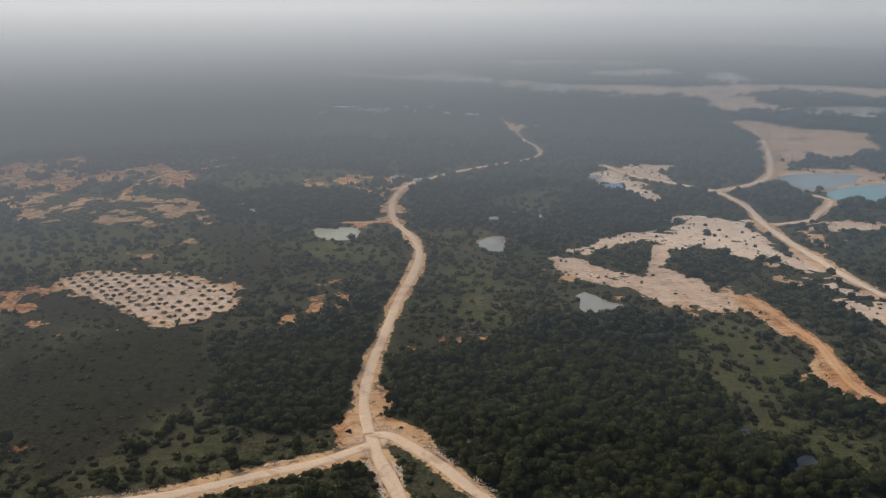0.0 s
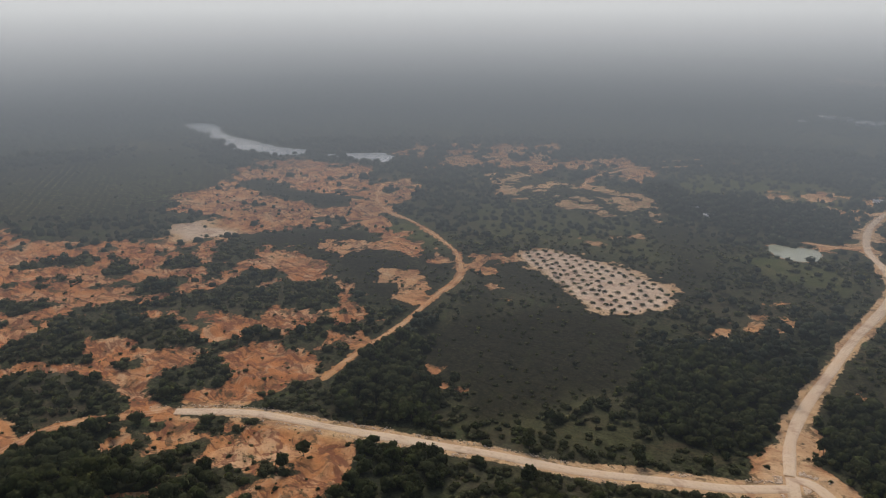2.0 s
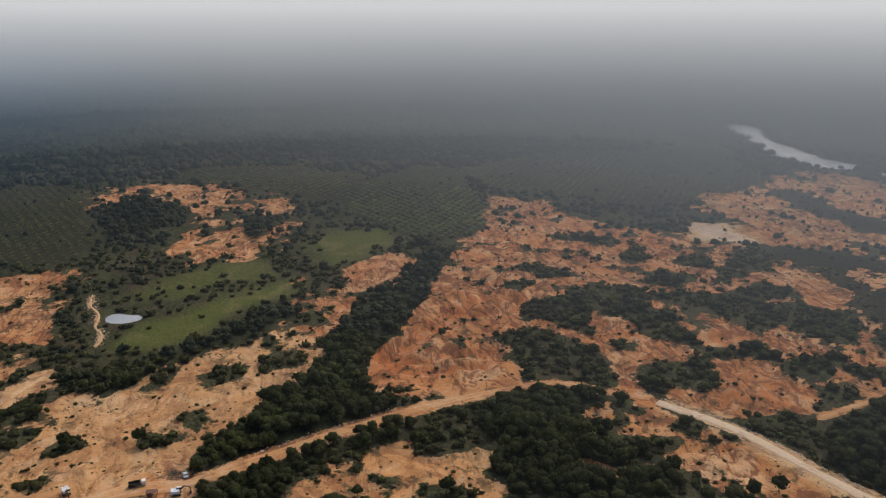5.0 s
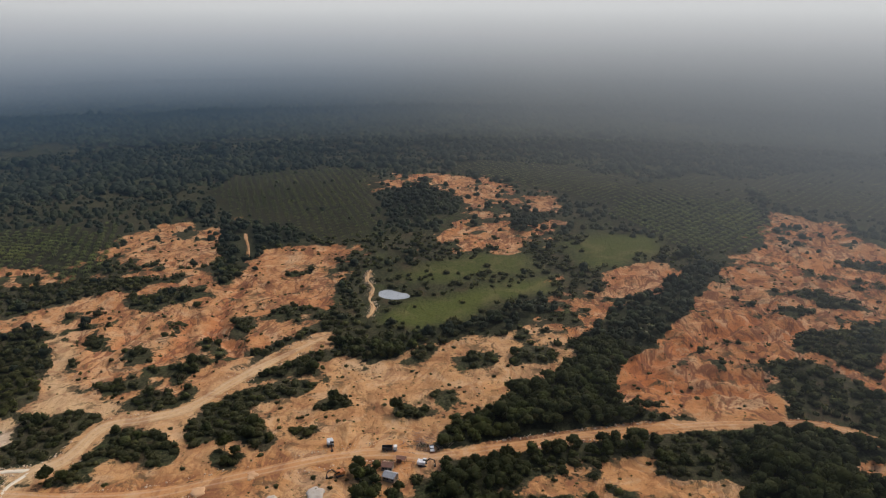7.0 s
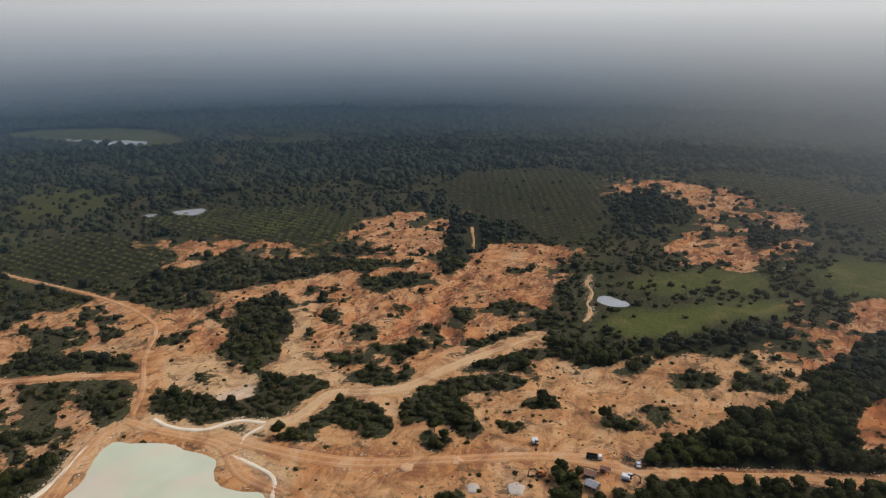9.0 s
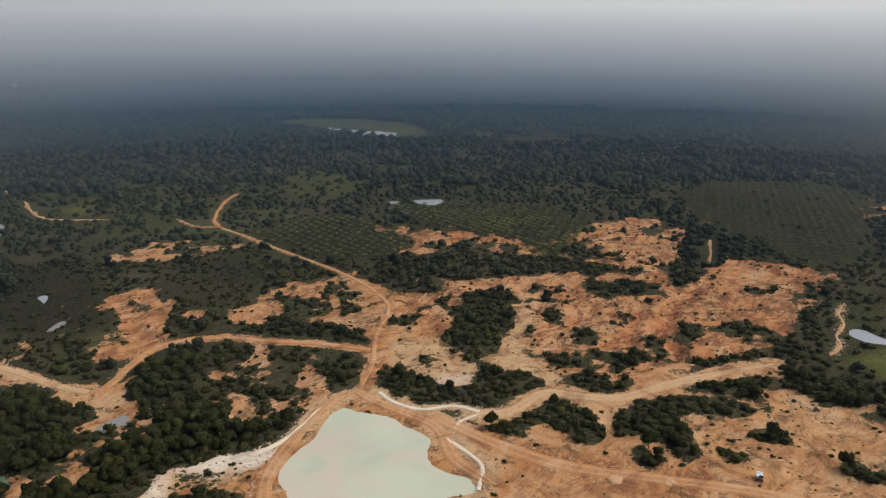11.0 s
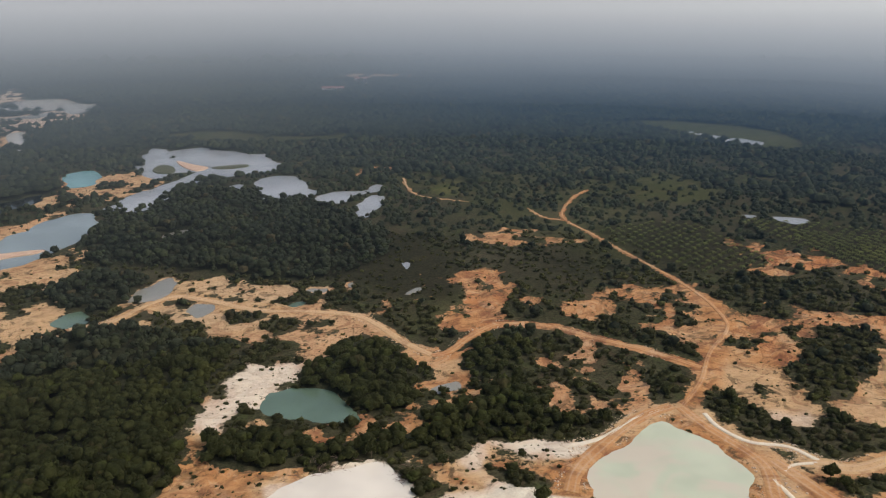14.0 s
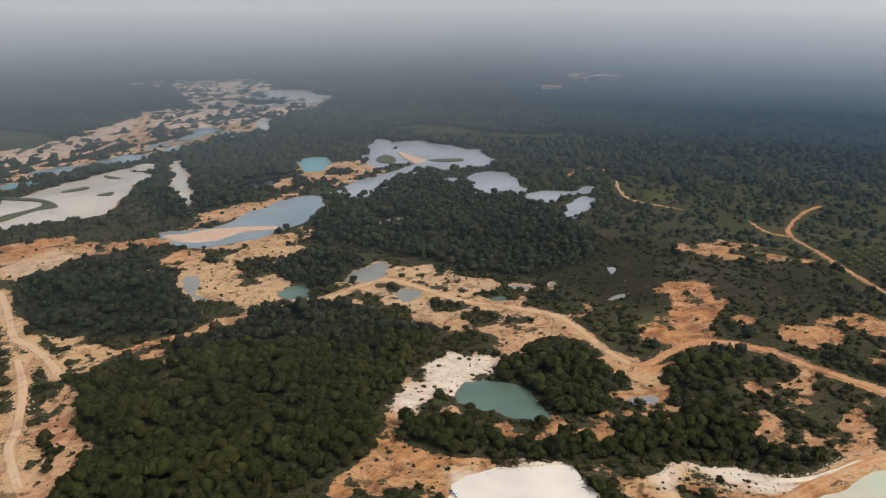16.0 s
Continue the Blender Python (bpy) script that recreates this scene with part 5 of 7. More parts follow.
grass(0.22, [(-262, -870), (-345, -829), (-393, -784), (-347, -714), (-288, -750)])
sand(0.5, 0.6, 0.3, [(-273, -532), (-316, -533), (-338, -507), (-325, -493), (-297, -507), (-270, -518)])
clear(1, [(54, 743), (106, 794), (129, 756), (91, 678), (60, 678)])
grass(0.4, [(54, 743), (106, 794), (129, 756), (91, 678), (60, 678)])
clear(1, [(-11, 622), (27, 639), (54, 605), (29, 559), (-2, 559)])
grass(0.25, [(-11, 622), (27, 639), (54, 605), (29, 559), (-2, 559)])
grass(0.3, [(-241, 884), (-150, 891), (-67, 852), (-85, 781), (-164, 763), (-230, 794)])
grass(0.3, [(-375, 622), (-287, 639), (-169, 622), (-143, 532), (-197, 519), (-326, 532)])
sand(0.85, 0.55, 0.5, [(-44, 303), (-45, 334), (-47, 352), (-42, 359), (-37, 340), (-38, 313), (-36, 296)])
sand(0.85, 0.6, 0.5, [(-29, 310), (-33, 334), (-34, 355), (-26, 340), (-22, 313), (-6, 303), (-1, 284), (-11, 293), (-24, 303)])
grass(0.22, [(-452, -783), (-541, -823), (-607, -790), (-570, -720), (-491, -703), (-436, -734)])
grass(0.22, [(-247, -929), (-306, -918), (-338, -805), (-379, -729), (-351, -702), (-288, -760), (-247, -851)])
bush(1, [(-352, -265), (-383, -276), (-401, -266), (-377, -243), (-346, -226), (-313, -216), (-304, -220), (-328, -242)])
sand(0.95, 0.8, 0.2, [(-394, -253), (-383, -237), (-338, -213), (-313, -181), (-315, -171), (-305, -173), (-315, -196), (-333, -217)])
sand(1.0, 0.95, 0.2, [(-270, -221), (-286, -217), (-295, -211), (-282, -202), (-269, -207)])
sand(0.92, 0.75, 0.2, [(-295, -273), (-308, -250), (-302, -226), (-287, -218), (-275, -234), (-276, -251)])
bush(0.9, [(-196, -354), (-219, -343), (-220, -327), (-202, -328)])
sand(0.88, 0.45, 0.4, [(-238, -454), (-256, -462), (-246, -424), (-223, -385), (-216, -362), (-206, -377), (-212, -414)])
sand(0.85, 0.5, 0.3, [(-190, -404), (-205, -395), (-209, -375), (-191, -369), (-181, -378)])
sand(0.9, 0.7, 0.6, [(-118, -437), (-137, -414), (-140, -396), (-116, -381), (-95, -352), (-95, -375), (-110, -405)])
sand(1.0, 1.2, 0.1, [(-63, -371), (-77, -367), (-89, -363), (-86, -349), (-73, -345), (-58, -333), (-55, -337)])
forest(1, [(-109, -362), (-124, -373), (-141, -362), (-137, -328), (-123, -298), (-108, -306), (-101, -326)])
burnt(0.7, [(-123, -611), (-178, -596), (-232, -566), (-244, -498), (-212, -421), (-180, -425), (-152, -470), (-120, -520)])


# ---- fields over the land ----
def lattice(ix, iy, seed):
    h = (ix.astype(np.int64) * 374761393 + iy.astype(np.int64) * 668265263 + seed * 974634777) & 0x7FFFFFFF
    h = ((h ^ (h >> 13)) * 1274126177) & 0x7FFFFFFF
    return ((h ^ (h >> 16)) & 0xFFFF) / 65535.0


def value_noise(x, y, size, seed):
    u, v = x / size, y / size
    iu, iv = np.floor(u), np.floor(v)
    fu, fv = u - iu, v - iv
    fu, fv = fu * fu * (3 - 2 * fu), fv * fv * (3 - 2 * fv)
    a, b = lattice(iu, iv, seed), lattice(iu + 1, iv, seed)
    c, d = lattice(iu, iv + 1, seed), lattice(iu + 1, iv + 1, seed)
    return (a * (1 - fu) + b * fu) * (1 - fv) + (c * (1 - fu) + d * fu) * fv


def fbm(x, y, size, seed, octaves=4):
    total, weight, amp = 0, 0, 1.0
    for k in range(octaves):
        total = total + amp * value_noise(x * (0.8 if k % 2 else 1) + y * (0.6 if k % 2 else 0), y * (0.8 if k % 2 else 1) - x * (0.6 if k % 2 else 0), size / 2**k, seed + k)
        weight, amp = weight + amp, amp * 0.55
    return total / weight


def inside_by(x, y, outline):
    """Metres inside an outline (negative outside), for arrays of places."""
    far = np.full(x.shape, 1e9)
    odd = np.zeros(x.shape, bool)
    for (ax, ay), (bx, by) in zip(outline, np.roll(outline, -1, 0)):
        dx, dy = bx - ax, by - ay
        s = np.clip(((x - ax) * dx + (y - ay) * dy) / (dx * dx + dy * dy + 1e-9), 0, 1)
        far = np.minimum(far, np.hypot(x - ax - s * dx, y - ay - s * dy))
        if by != ay:
            odd ^= ((ay > y) != (by > y)) & (x < (bx - ax) * (y - ay) / (by - ay) + ax)
    return np.where(odd, far, -far)


def near_line(x, y, line):
    far = np.full(x.shape, 1e9)
    for (ax, ay), (bx, by) in zip(line[:-1], line[1:]):
        dx, dy = bx - ax, by - ay
        s = np.clip(((x - ax) * dx + (y - ay) * dy) / (dx * dx + dy * dy + 1e-9), 0, 1)
        far = np.minimum(far, np.hypot(x - ax - s * dx, y - ay - s * dy))
    return far


def curved(line, closed=False, steps=6):
    """A smooth line through the corners of a rough one."""
    p = np.asarray(line, float)
    p = np.vstack([p[-1], p, p[0], p[1]]) if closed else np.vstack([2 * p[0] - p[1], p, 2 * p[-1] - p[-2]])
    out = []
    for a, b, c, d in zip(p[:-3], p[1:-2], p[2:-1], p[3:]):
        for s in np.arange(steps) / steps:
            out.append(0.5 * (2 * b + (c - a) * s + (2 * a - 5 * b + 4 * c - d) * s * s + (3 * b - a - 3 * c + d) * s**3))
    if not closed:
        out.append(p[-2])
    return np.array(out)


for i, (kind, amount, tone, pink, outline) in enumerate(AREAS):
    AREAS[i] = (kind, amount, tone, pink, curved(outline, True, 3))
ROAD_LINES = [(name, width, tone, curved(line, False, 6)) for name, width, tone, line in ROADS]
GULLY_LINES = [(depth, width, curved(line, False, 5)) for depth, width, line in GULLIES]
POOL_LINES = [(tint, curved(outline, True, 5)) for tint, outline in POOLS]


def land(x, y):
    """All that the plan says of the places x, y: dictionary of arrays."""
    r = np.hypot(x, y)
    soft = 7.0 + 0.022 * r
    wob = (fbm(x, y, 30.0, 3) - 0.5) * (18 + 0.03 * r)
    wob2 = (fbm(x + 900, y - 700, 30.0, 9) - 0.5) * (18 + 0.03 * r)
    f = {k: np.zeros(x.shape) for k in ("tone", "pink", "grass", "burnt", "forest", "bush", "palms", "flat", "cut", "pool", "way")}
    f["bare"] = np.full(x.shape, -0.28)
    f["tone"] += 0.45
    f["pink"] += 0.3
    patchy = 0.62 * fbm(x, y, 27.0, 21, 4) + 0.38 * (0.5 + 1.6 * (fbm(x, y, 9.0, 23, 3) - 0.5))
    for kind, amount, tone, pink, outline in AREAS:
        lo, hi = outline.min(0) - 60, outline.max(0) + 60
        k = np.nonzero((x > lo[0]) & (x < hi[0]) & (y > lo[1]) & (y < hi[1]))
        if not len(k[0]):
            continue
        much = 0.35 if kind == "bush" else 0.5 if kind == "forest" else 0.8
        d = inside_by(x[k] + wob[k] * much, y[k] + wob2[k] * much, outline)
        m = np.clip(0.5 + d / soft[k], 0, 1)
        if kind == "sand":
            m = np.clip(0.78 + d / soft[k], 0, 1)
            if amount > 0.75:
                f["forest"][k] *= 1 - np.clip(2 * m - 1, 0, 1)
                f["bush"][k] *= 1 - np.clip(2 * m - 1, 0, 1)
            broken = (patchy[k] - 0.5) * 3.4 * min(1.0, 2.6 * (1.03 - amount) + 0.3) * (amount < 0.99)
            want = -0.28 + (0.28 + 0.5 + (amount - 0.5) * 0.95 + broken) * m
            wide = np.clip(1 + d / 45, 0, 1) * (d < 0)
            f["tone"][k] += (tone - f["tone"][k]) * wide * 0.5 * (f["bare"][k] < 0.4)
            f["bare"][k] = np.maximum(f["bare"][k], -0.28 + wide * (0.36 + (patchy[k] - 0.5) * 3.6))
            f["bare"][k] = np.where(m > 0.02, np.maximum(want, f["bare"][k] * (m < 0.9) - 0.28 * (m >= 0.9)), f["bare"][k])
            f["tone"][k] += (tone - f["tone"][k]) * m
            f["pink"][k] += (pink - f["pink"][k]) * m
        elif kind == "clear":
            for key in ("forest", "bush", "grass", "burnt"):
                f[key][k] *= 1 - m
            f["bare"][k] += (-0.28 - f["bare"][k]) * m
        elif kind == "palms":
            f["palms"][k] = np.maximum(f["palms"][k], (m > 0.5) * 1.0)
            # ground among the palm rows is set darker too
            f["burnt"][k] = np.maximum(f["burnt"][k], 0.6 * m)
        else:
            f[kind][k] = np.maximum(f[kind][k], amount * m)
    f["bare"] -= 0.9 * np.where(f["forest"] > 0.45, f["forest"], 0)
    f["bare"] -= (f["bare"] + 0.1) * f["bush"]
    woods = np.clip((fbm(x, y, 320.0, 97, 3) - 0.31) * 9, 0, 0.95) * np.clip((r - 900) / 250, 0, 1)
    f["forest"] = np.maximum(f["forest"], woods * (f["bare"] < 0.2) * (np.maximum(f["grass"], f["palms"]) < 0.2))
    for depth, width, line in GULLY_LINES:
        lo, hi = line.min(0) - 30, line.max(0) + 30
        k = np.nonzero((x > lo[0]) & (x < hi[0]) & (y > lo[1]) & (y < hi[1]))
        if len(k[0]):
            d = near_line(x[k] + wob[k] * 0.5, y[k] + wob2[k] * 0.5, line)
            f["cut"][k] = np.maximum(f["cut"][k], depth * np.clip(1.15 - d / width, 0, 1))
            f["tone"][k] -= 0.25 * np.clip(1.3 - d / width, 0, 1)
    for name, width, tone, line in ROAD_LINES:
        lo, hi = line.min(0) - 40, line.max(0) + 40
        k = np.nonzero((x > lo[0]) & (x < hi[0]) & (y > lo[1]) & (y < hi[1]))
        if len(k[0]):
            d = near_line(x[k], y[k], line) - width / 2
            f["flat"][k] = np.maximum(f["flat"][k], np.clip(1.6 - d / 7, 0, 1))
            f["way"][k] = np.maximum(f["way"][k], np.clip(1 - d / (2.5 + 0.005 * r[k]), 0, 1))
            f["bare"][k] = np.maximum(f["bare"][k], 0.72 - d / max(1.6, 1.4 * width - 2.4) + wob[k] * 0.035)
            near = np.clip(1.2 - d / 8, 0, 1)
            f["tone"][k] += (min(tone, 0.95) * 0.85 - f["tone"][k]) * near * (f["tone"][k] < 1.1)
    for tint, outline in POOL_LINES:
        lo, hi = outline.min(0) - 60, outline.max(0) + 60
        k = np.nonzero((x > lo[0]) & (x < hi[0]) & (y > lo[1]) & (y < hi[1]))
        if len(k[0]):
            d = inside_by(x[k], y[k], outline)
            shore = 4 + 0.008 * r[k]
            f["flat"][k] = np.maximum(f["flat"][k], np.clip(1.5 + d / (2.5 * shore), 0, 1))
            d = d + (fbm(x[k], y[k], 14.0 + 0.02 * np.hypot(*outline.mean(0)), 31, 4) - 0.5) * (4.5 + 0.024 * r[k])
            if tint not in ("dark", "silver", "sheen"):
                f["bare"][k] = np.maximum(f["bare"][k], 0.62 - np.abs(d) / (5 + 0.008 * r[k]) + wob[k] * 0.03)
            f["pool"][k] = np.maximum(f["pool"][k], np.clip(0.5 + d / shore, 0, 1))
    return f


def rise(x, y, f):
    """Height of the ground: gentle swells, rills in the bare slopes, low ridges far off."""
    r = np.hypot(x, y)
    swell = (fbm(x, y, 160.0, 40, 3) - 0.5) * 4.0
    rill = 1 - np.abs(2 * fbm(x + 0.5 * y, y - 0.3 * x, 15.0, 50, 3) - 1) * 2.4
    cut = np.clip(f["bare"] * 1.6 - 0.5, 0, 1) * np.clip(1.1 - f["tone"], 0, 1)
    facing = np.clip(0.25 + (-x * math.sin(radians(95)) + y * math.cos(radians(95))) / (r + 1) * 1.3, 0, 1)
    ridge = (fbm(x, y, 760.0, 60, 3) - 0.36) * (45 + 35 * facing) * np.clip((r - 1900 + 400 * facing) / 1800, 0, 1)
    z = (swell - rill * 3.6 * cut - f["cut"]) * (1 - f["flat"]) + np.maximum(ridge, 0) * (1 - f["flat"])
    return z - 1.2 * f["pool"] + 0.0


# ---- helpers for meshes ----
def raw_mesh(name, verts, faces, material, smooth=False):
    """A mesh out of arrays: verts (n, 3), faces (m, 3 or 4)."""
    verts, faces = np.asarray(verts, np.float32), np.asarray(faces, np.int32)
    me = bpy.data.meshes.new(name)
    me.vertices.add(len(verts))
    me.vertices.foreach_set("co", verts.ravel())
    me.loops.add(faces.size)
    me.loops.foreach_set("vertex_index", faces.ravel())
    me.polygons.add(len(faces))
    me.polygons.foreach_set("loop_start", np.arange(0, faces.size, faces.shape[1], dtype=np.int32))
    me.polygons.foreach_set("use_smooth", np.full(len(faces), smooth))
    me.update(calc_edges=True)
    if material:
        me.materials.append(material)
    return me


def add_attr(me, name, values):
    a = me.attributes.new(name, "FLOAT", "POINT")
    a.data.foreach_set("value", np.asarray(values, np.float32))


def part(name, bm, material, parent, label=""):
    me = bpy.data.meshes.new(name)
    bm.to_mesh(me)
    bm.free()
    me.materials.append(material)
    ob = new(name, me)
    ob.parent = parent
    return tagged(ob, label) if label else ob


def block(bm, cx, cy, cz, sx, sy, sz, bevel=0.0, turn=0.0):
    """A bevelled box in bm, resting on cz."""
    m = pose(cx, cy, cz + sz / 2, 0, 0, turn) @ Matrix.Diagonal((sx, sy, sz, 1))
    made = bmesh.ops.create_cube(bm, size=1, matrix=m)
    if bevel:
        edges = {e for v in made["verts"] for e in v.link_edges}
        bmesh.ops.bevel(bm, geom=list(edges), offset=bevel, segments=1, affect="EDGES")
    return bm


def tube(bm, a, b, r1, r2, sides=8):
    a, b = Vector(a), Vector(b)
    q = (b - a).to_track_quat("Z", "Y").to_matrix().to_4x4()
    bmesh.ops.create_cone(bm, cap_ends=True, segments=sides, radius1=r1, radius2=r2, depth=(b - a).length, matrix=Matrix.Translation((a + b) / 2) @ q)
    return bm


# ---- the ground, one sheet to the horizon ----
az = np.radians(np.concatenate([np.arange(-40, 211, 0.36), np.arange(211, 319, 2.5)]))
rows = [70.0]
while rows[-1] < 4860:
    rows.append(rows[-1] * (1.008 if 200 < rows[-1] < 1000 else 1.0145))
rr = np.array(rows)
AZ, RR = np.meshgrid(az, rr)
gx, gy = (-np.sin(AZ) * RR).ravel(), (np.cos(AZ) * RR).ravel()
fields = land(gx, gy)
gz = rise(gx, gy, fields)
na, nr = len(az), len(rr)
i, j = np.meshgrid(np.arange(na), np.arange(nr - 1))
i, j = i.ravel(), j.ravel()
k = (i + 1) % na
quads = np.stack([j * na + i, (j + 1) * na + i, (j + 1) * na + k, j * na + k], 1)[:, ::-1]
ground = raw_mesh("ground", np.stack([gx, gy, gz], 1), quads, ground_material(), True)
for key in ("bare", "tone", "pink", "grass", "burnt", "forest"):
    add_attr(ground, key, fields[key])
tagged(new("ground", ground), "bare orange laterite and dark scrub on open ground", "ground", kind="structure")
cap = bmesh.new()
bmesh.ops.create_circle(cap, cap_ends=True, segments=120, radius=72)
under = part("ground_under", cap, bpy.data.materials["ground"], None)
under.location.z = -0.4
tagged(under, "dark scrub ground right below the viewpoint", "ground", kind="structure")


def ground_z(x, y):
    x, y = np.atleast_1d(np.asarray(x, float)), np.atleast_1d(np.asarray(y, float))
    return rise(x, y, land(x, y))


# ---- roads and channels ----
LOOKS = {}
for name, width, tone, line in ROAD_LINES:
    key = round(tone, 2)
    if key not in LOOKS:
        LOOKS[key] = road_material("road_%d" % (key * 100), key)
    d = np.gradient(line, axis=0)
    d /= np.hypot(d[:, 0], d[:, 1])[:, None] + 1e-9
    side = np.stack([-d[:, 1], d[:, 0]], 1)
    verts, across = [], []
    cols = np.array([-1.0, -0.75, -0.4, 0.0, 0.4, 0.75, 1.0])
    crown = np.array([-0.25, 0.16, 0.12, 0.24, 0.12, 0.16, -0.25])
    wid = width / 2 * 0.86 * (1 + 0.6 * (fbm(line[:, 0], line[:, 1], 22.0, 77, 2) - 0.5))
    along = np.linspace(0, 1, len(line))
    if name in ("wash_road", "far_road", "hill_track", "hill_path", "north_track"):
        wid = wid * np.clip(0.25 + (1 - along) * 3.0, 0, 1)
    if name in ("ridge_road", "hill_track", "ridge_track"):
        wid = wid * np.clip(0.4 + along * 3.0, 0, 1)
    for c, z in zip(cols, crown):
        p = line + side * (wid * c)[:, None]
        verts.append(np.column_stack([p, np.full(len(p), 0.14 + z)]))
        across.append(np.full(len(p), c))
    n = len(line)
    f = [(c * n + a, (c + 1) * n + a, (c + 1) * n + a + 1, c * n + a + 1) for c in range(len(cols) - 1) for a in range(n - 1)]
    me = raw_mesh(name, np.vstack(verts), np.array(f)[:, ::-1], LOOKS[key], True)
    add_attr(me, "across", np.concatenate(across))
    tagged(new(name, me), "white milky tailings channel cut in sand" if tone > 1.2 else "unpaved dirt road of pale compacted sand with wheel ruts", "channel" if tone > 1.2 else "road", kind="structure")

# ---- ponds and lakes ----
# far river pools: pale sky reflection put into the base colour
TINTS = {"milky": ((0.55, 0.58, 0.41), 0.5), "green": ((0.115, 0.168, 0.115), 0.0), "white": ((0.80, 0.73, 0.60), 0.2), "mud": ((0.38, 0.38, 0.26), 0.1),
         "grey": ((0.27, 0.26, 0.21), 0.1), "teal": ((0.18, 0.36, 0.36), 0.0), "blue": ((0.25, 0.30, 0.30), 0.0), "dark": ((0.02, 0.022, 0.02), 0.0),
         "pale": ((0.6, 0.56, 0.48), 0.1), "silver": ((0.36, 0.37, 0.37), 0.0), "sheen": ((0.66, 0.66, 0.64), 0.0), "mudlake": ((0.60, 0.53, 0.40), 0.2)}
WATERS = {}
for tint, outline in POOL_LINES:
    if tint not in WATERS:
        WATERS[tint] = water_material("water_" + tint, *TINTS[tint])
    # a level sheet that runs a little way under the banks, so that the ground draws the shoreline
    away = np.hypot(*outline.mean(0))
    lo, hi, cell, reach = outline.min(0), outline.max(0), 2.0 + 0.006 * away, 1.05 * (4 + 0.008 * away)
    nu, nv = (np.ceil((hi - lo + 2 * reach) / cell) + 1).astype(int)
    gu, gv = np.meshgrid(np.arange(nu), np.arange(nv))
    px, py = lo[0] - reach + (gu.ravel() + 0.5) * cell, lo[1] - reach + (gv.ravel() + 0.5) * cell
    deep = inside_by(px, py, outline)
    wet = deep > -reach
    for _, other in POOL_LINES:
        if other is not outline and np.hypot(*(other.mean(0) - outline.mean(0))) < 900:
            wet &= inside_by(px, py, other) <= deep
    bm = bmesh.new()
    corner, level = {}, -0.4 - 0.004 * len(bpy.data.meshes) % 0.1
    for u, v in zip(gu.ravel()[wet], gv.ravel()[wet]):
        ring_of = []
        for s, t in ((u, v), (u + 1, v), (u + 1, v + 1), (u, v + 1)):
            if (s, t) not in corner:
                corner[s, t] = bm.verts.new((lo[0] - reach + s * cell, lo[1] - reach + t * cell, level))
            ring_of.append(corner[s, t])
        bm.faces.new(ring_of)
    me = bpy.data.meshes.new("water")
    bm.to_mesh(me)
    bm.free()
    me.materials.append(WATERS[tint])
    word = {"milky": "pale turquoise milky", "green": "dull green", "white": "chalk-white", "mud": "murky pale", "dark": "dark"}.get(tint, "grey " if tint in ("grey", "silver", "sheen") else tint)
    tagged(new("water", me), f"{word.strip()} still water in a flooded digging".replace("mudlake", "sandy brown"), "pond", kind="structure")

# ---- sandbars and reed islets in the lakes ----
islet_green = plain_material("islet_green", (0.07, 0.075, 0.035), 0.95, 0.0, 0.6, 0.2, (0.12, 0.09, 0.05))
islet_sand = plain_material("islet_sand", (0.55, 0.38, 0.26), 0.95, 0.0, 0.5, 0.15, (0.40, 0.24, 0.15))
for cover, outline in ISLES:
    rim = curved(outline, True, 5)
    mid = rim.mean(0)
    bm = bmesh.new()
    low = [bm.verts.new((x, y, -0.7)) for x, y in rim]
    top = [bm.verts.new((mid[0] + (x - mid[0]) * 0.93, mid[1] + (y - mid[1]) * 0.93, 0.35)) for x, y in rim]
    for q in range(len(rim)):
        bm.faces.new((low[q], low[(q + 1) % len(rim)], top[(q + 1) % len(rim)], top[q]))
    bmesh.ops.triangulate(bm, faces=[bm.faces.new(top)])
    bmesh.ops.recalc_face_normals(bm, faces=bm.faces[:])
    bar = part("sandbar" if cover == "sand" else "islet", bm, islet_sand if cover == "sand" else islet_green, None)
    tagged(bar, "bare pinkish sandbar in the lake" if cover == "sand" else "low green islet of reeds in the lake", "islet", kind="structure")

# ---- painted haze rings and distance ----
def ring(name, radius, low, high, material, label):
    a = np.linspace(0, 2 * np.pi, 181)[:-1]
    zs = np.linspace(low, high, 5)
    v = np.vstack([np.column_stack([-np.sin(a) * radius, np.cos(a) * radius, np.full(180, z)]) for z in zs])
    q = [(c * 180 + s, c * 180 + (s + 1) % 180, (c + 1) * 180 + (s + 1) % 180, (c + 1) * 180 + s) for c in range(4) for s in range(180)]
    ob = new(name, raw_mesh(name, v, q, material, True))
    return tagged(ob, label, "haze", kind="structure")


# glowing shells stand in for the air between the eye and the land
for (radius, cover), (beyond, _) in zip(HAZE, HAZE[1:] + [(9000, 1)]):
    ring("glow_haze_ring", radius, -30 if cover >= 1 else 0, 420 if cover >= 1 else 270, painted_haze("haze_%d" % radius, cover, radius, beyond), "pale grey haze over the far plain")


# ---- plants: crowns of many leaf clumps ----
def ico(sub, seed, squash=1.0, rough=0.25):
    bm = bmesh.new()
    bmesh.ops.create_icosphere(bm, subdivisions=sub, radius=1.0)
    rng = np.random.RandomState(seed)
    v = np.array([p.co[:] for p in bm.verts]) * (1 + (rng.rand(len(bm.verts), 1) - 0.5) * 2 * rough)
    v[:, 2] *= squash
    f = np.array([[q.index for q in fc.verts] for fc in bm.faces])
    bm.free()
    return v, f


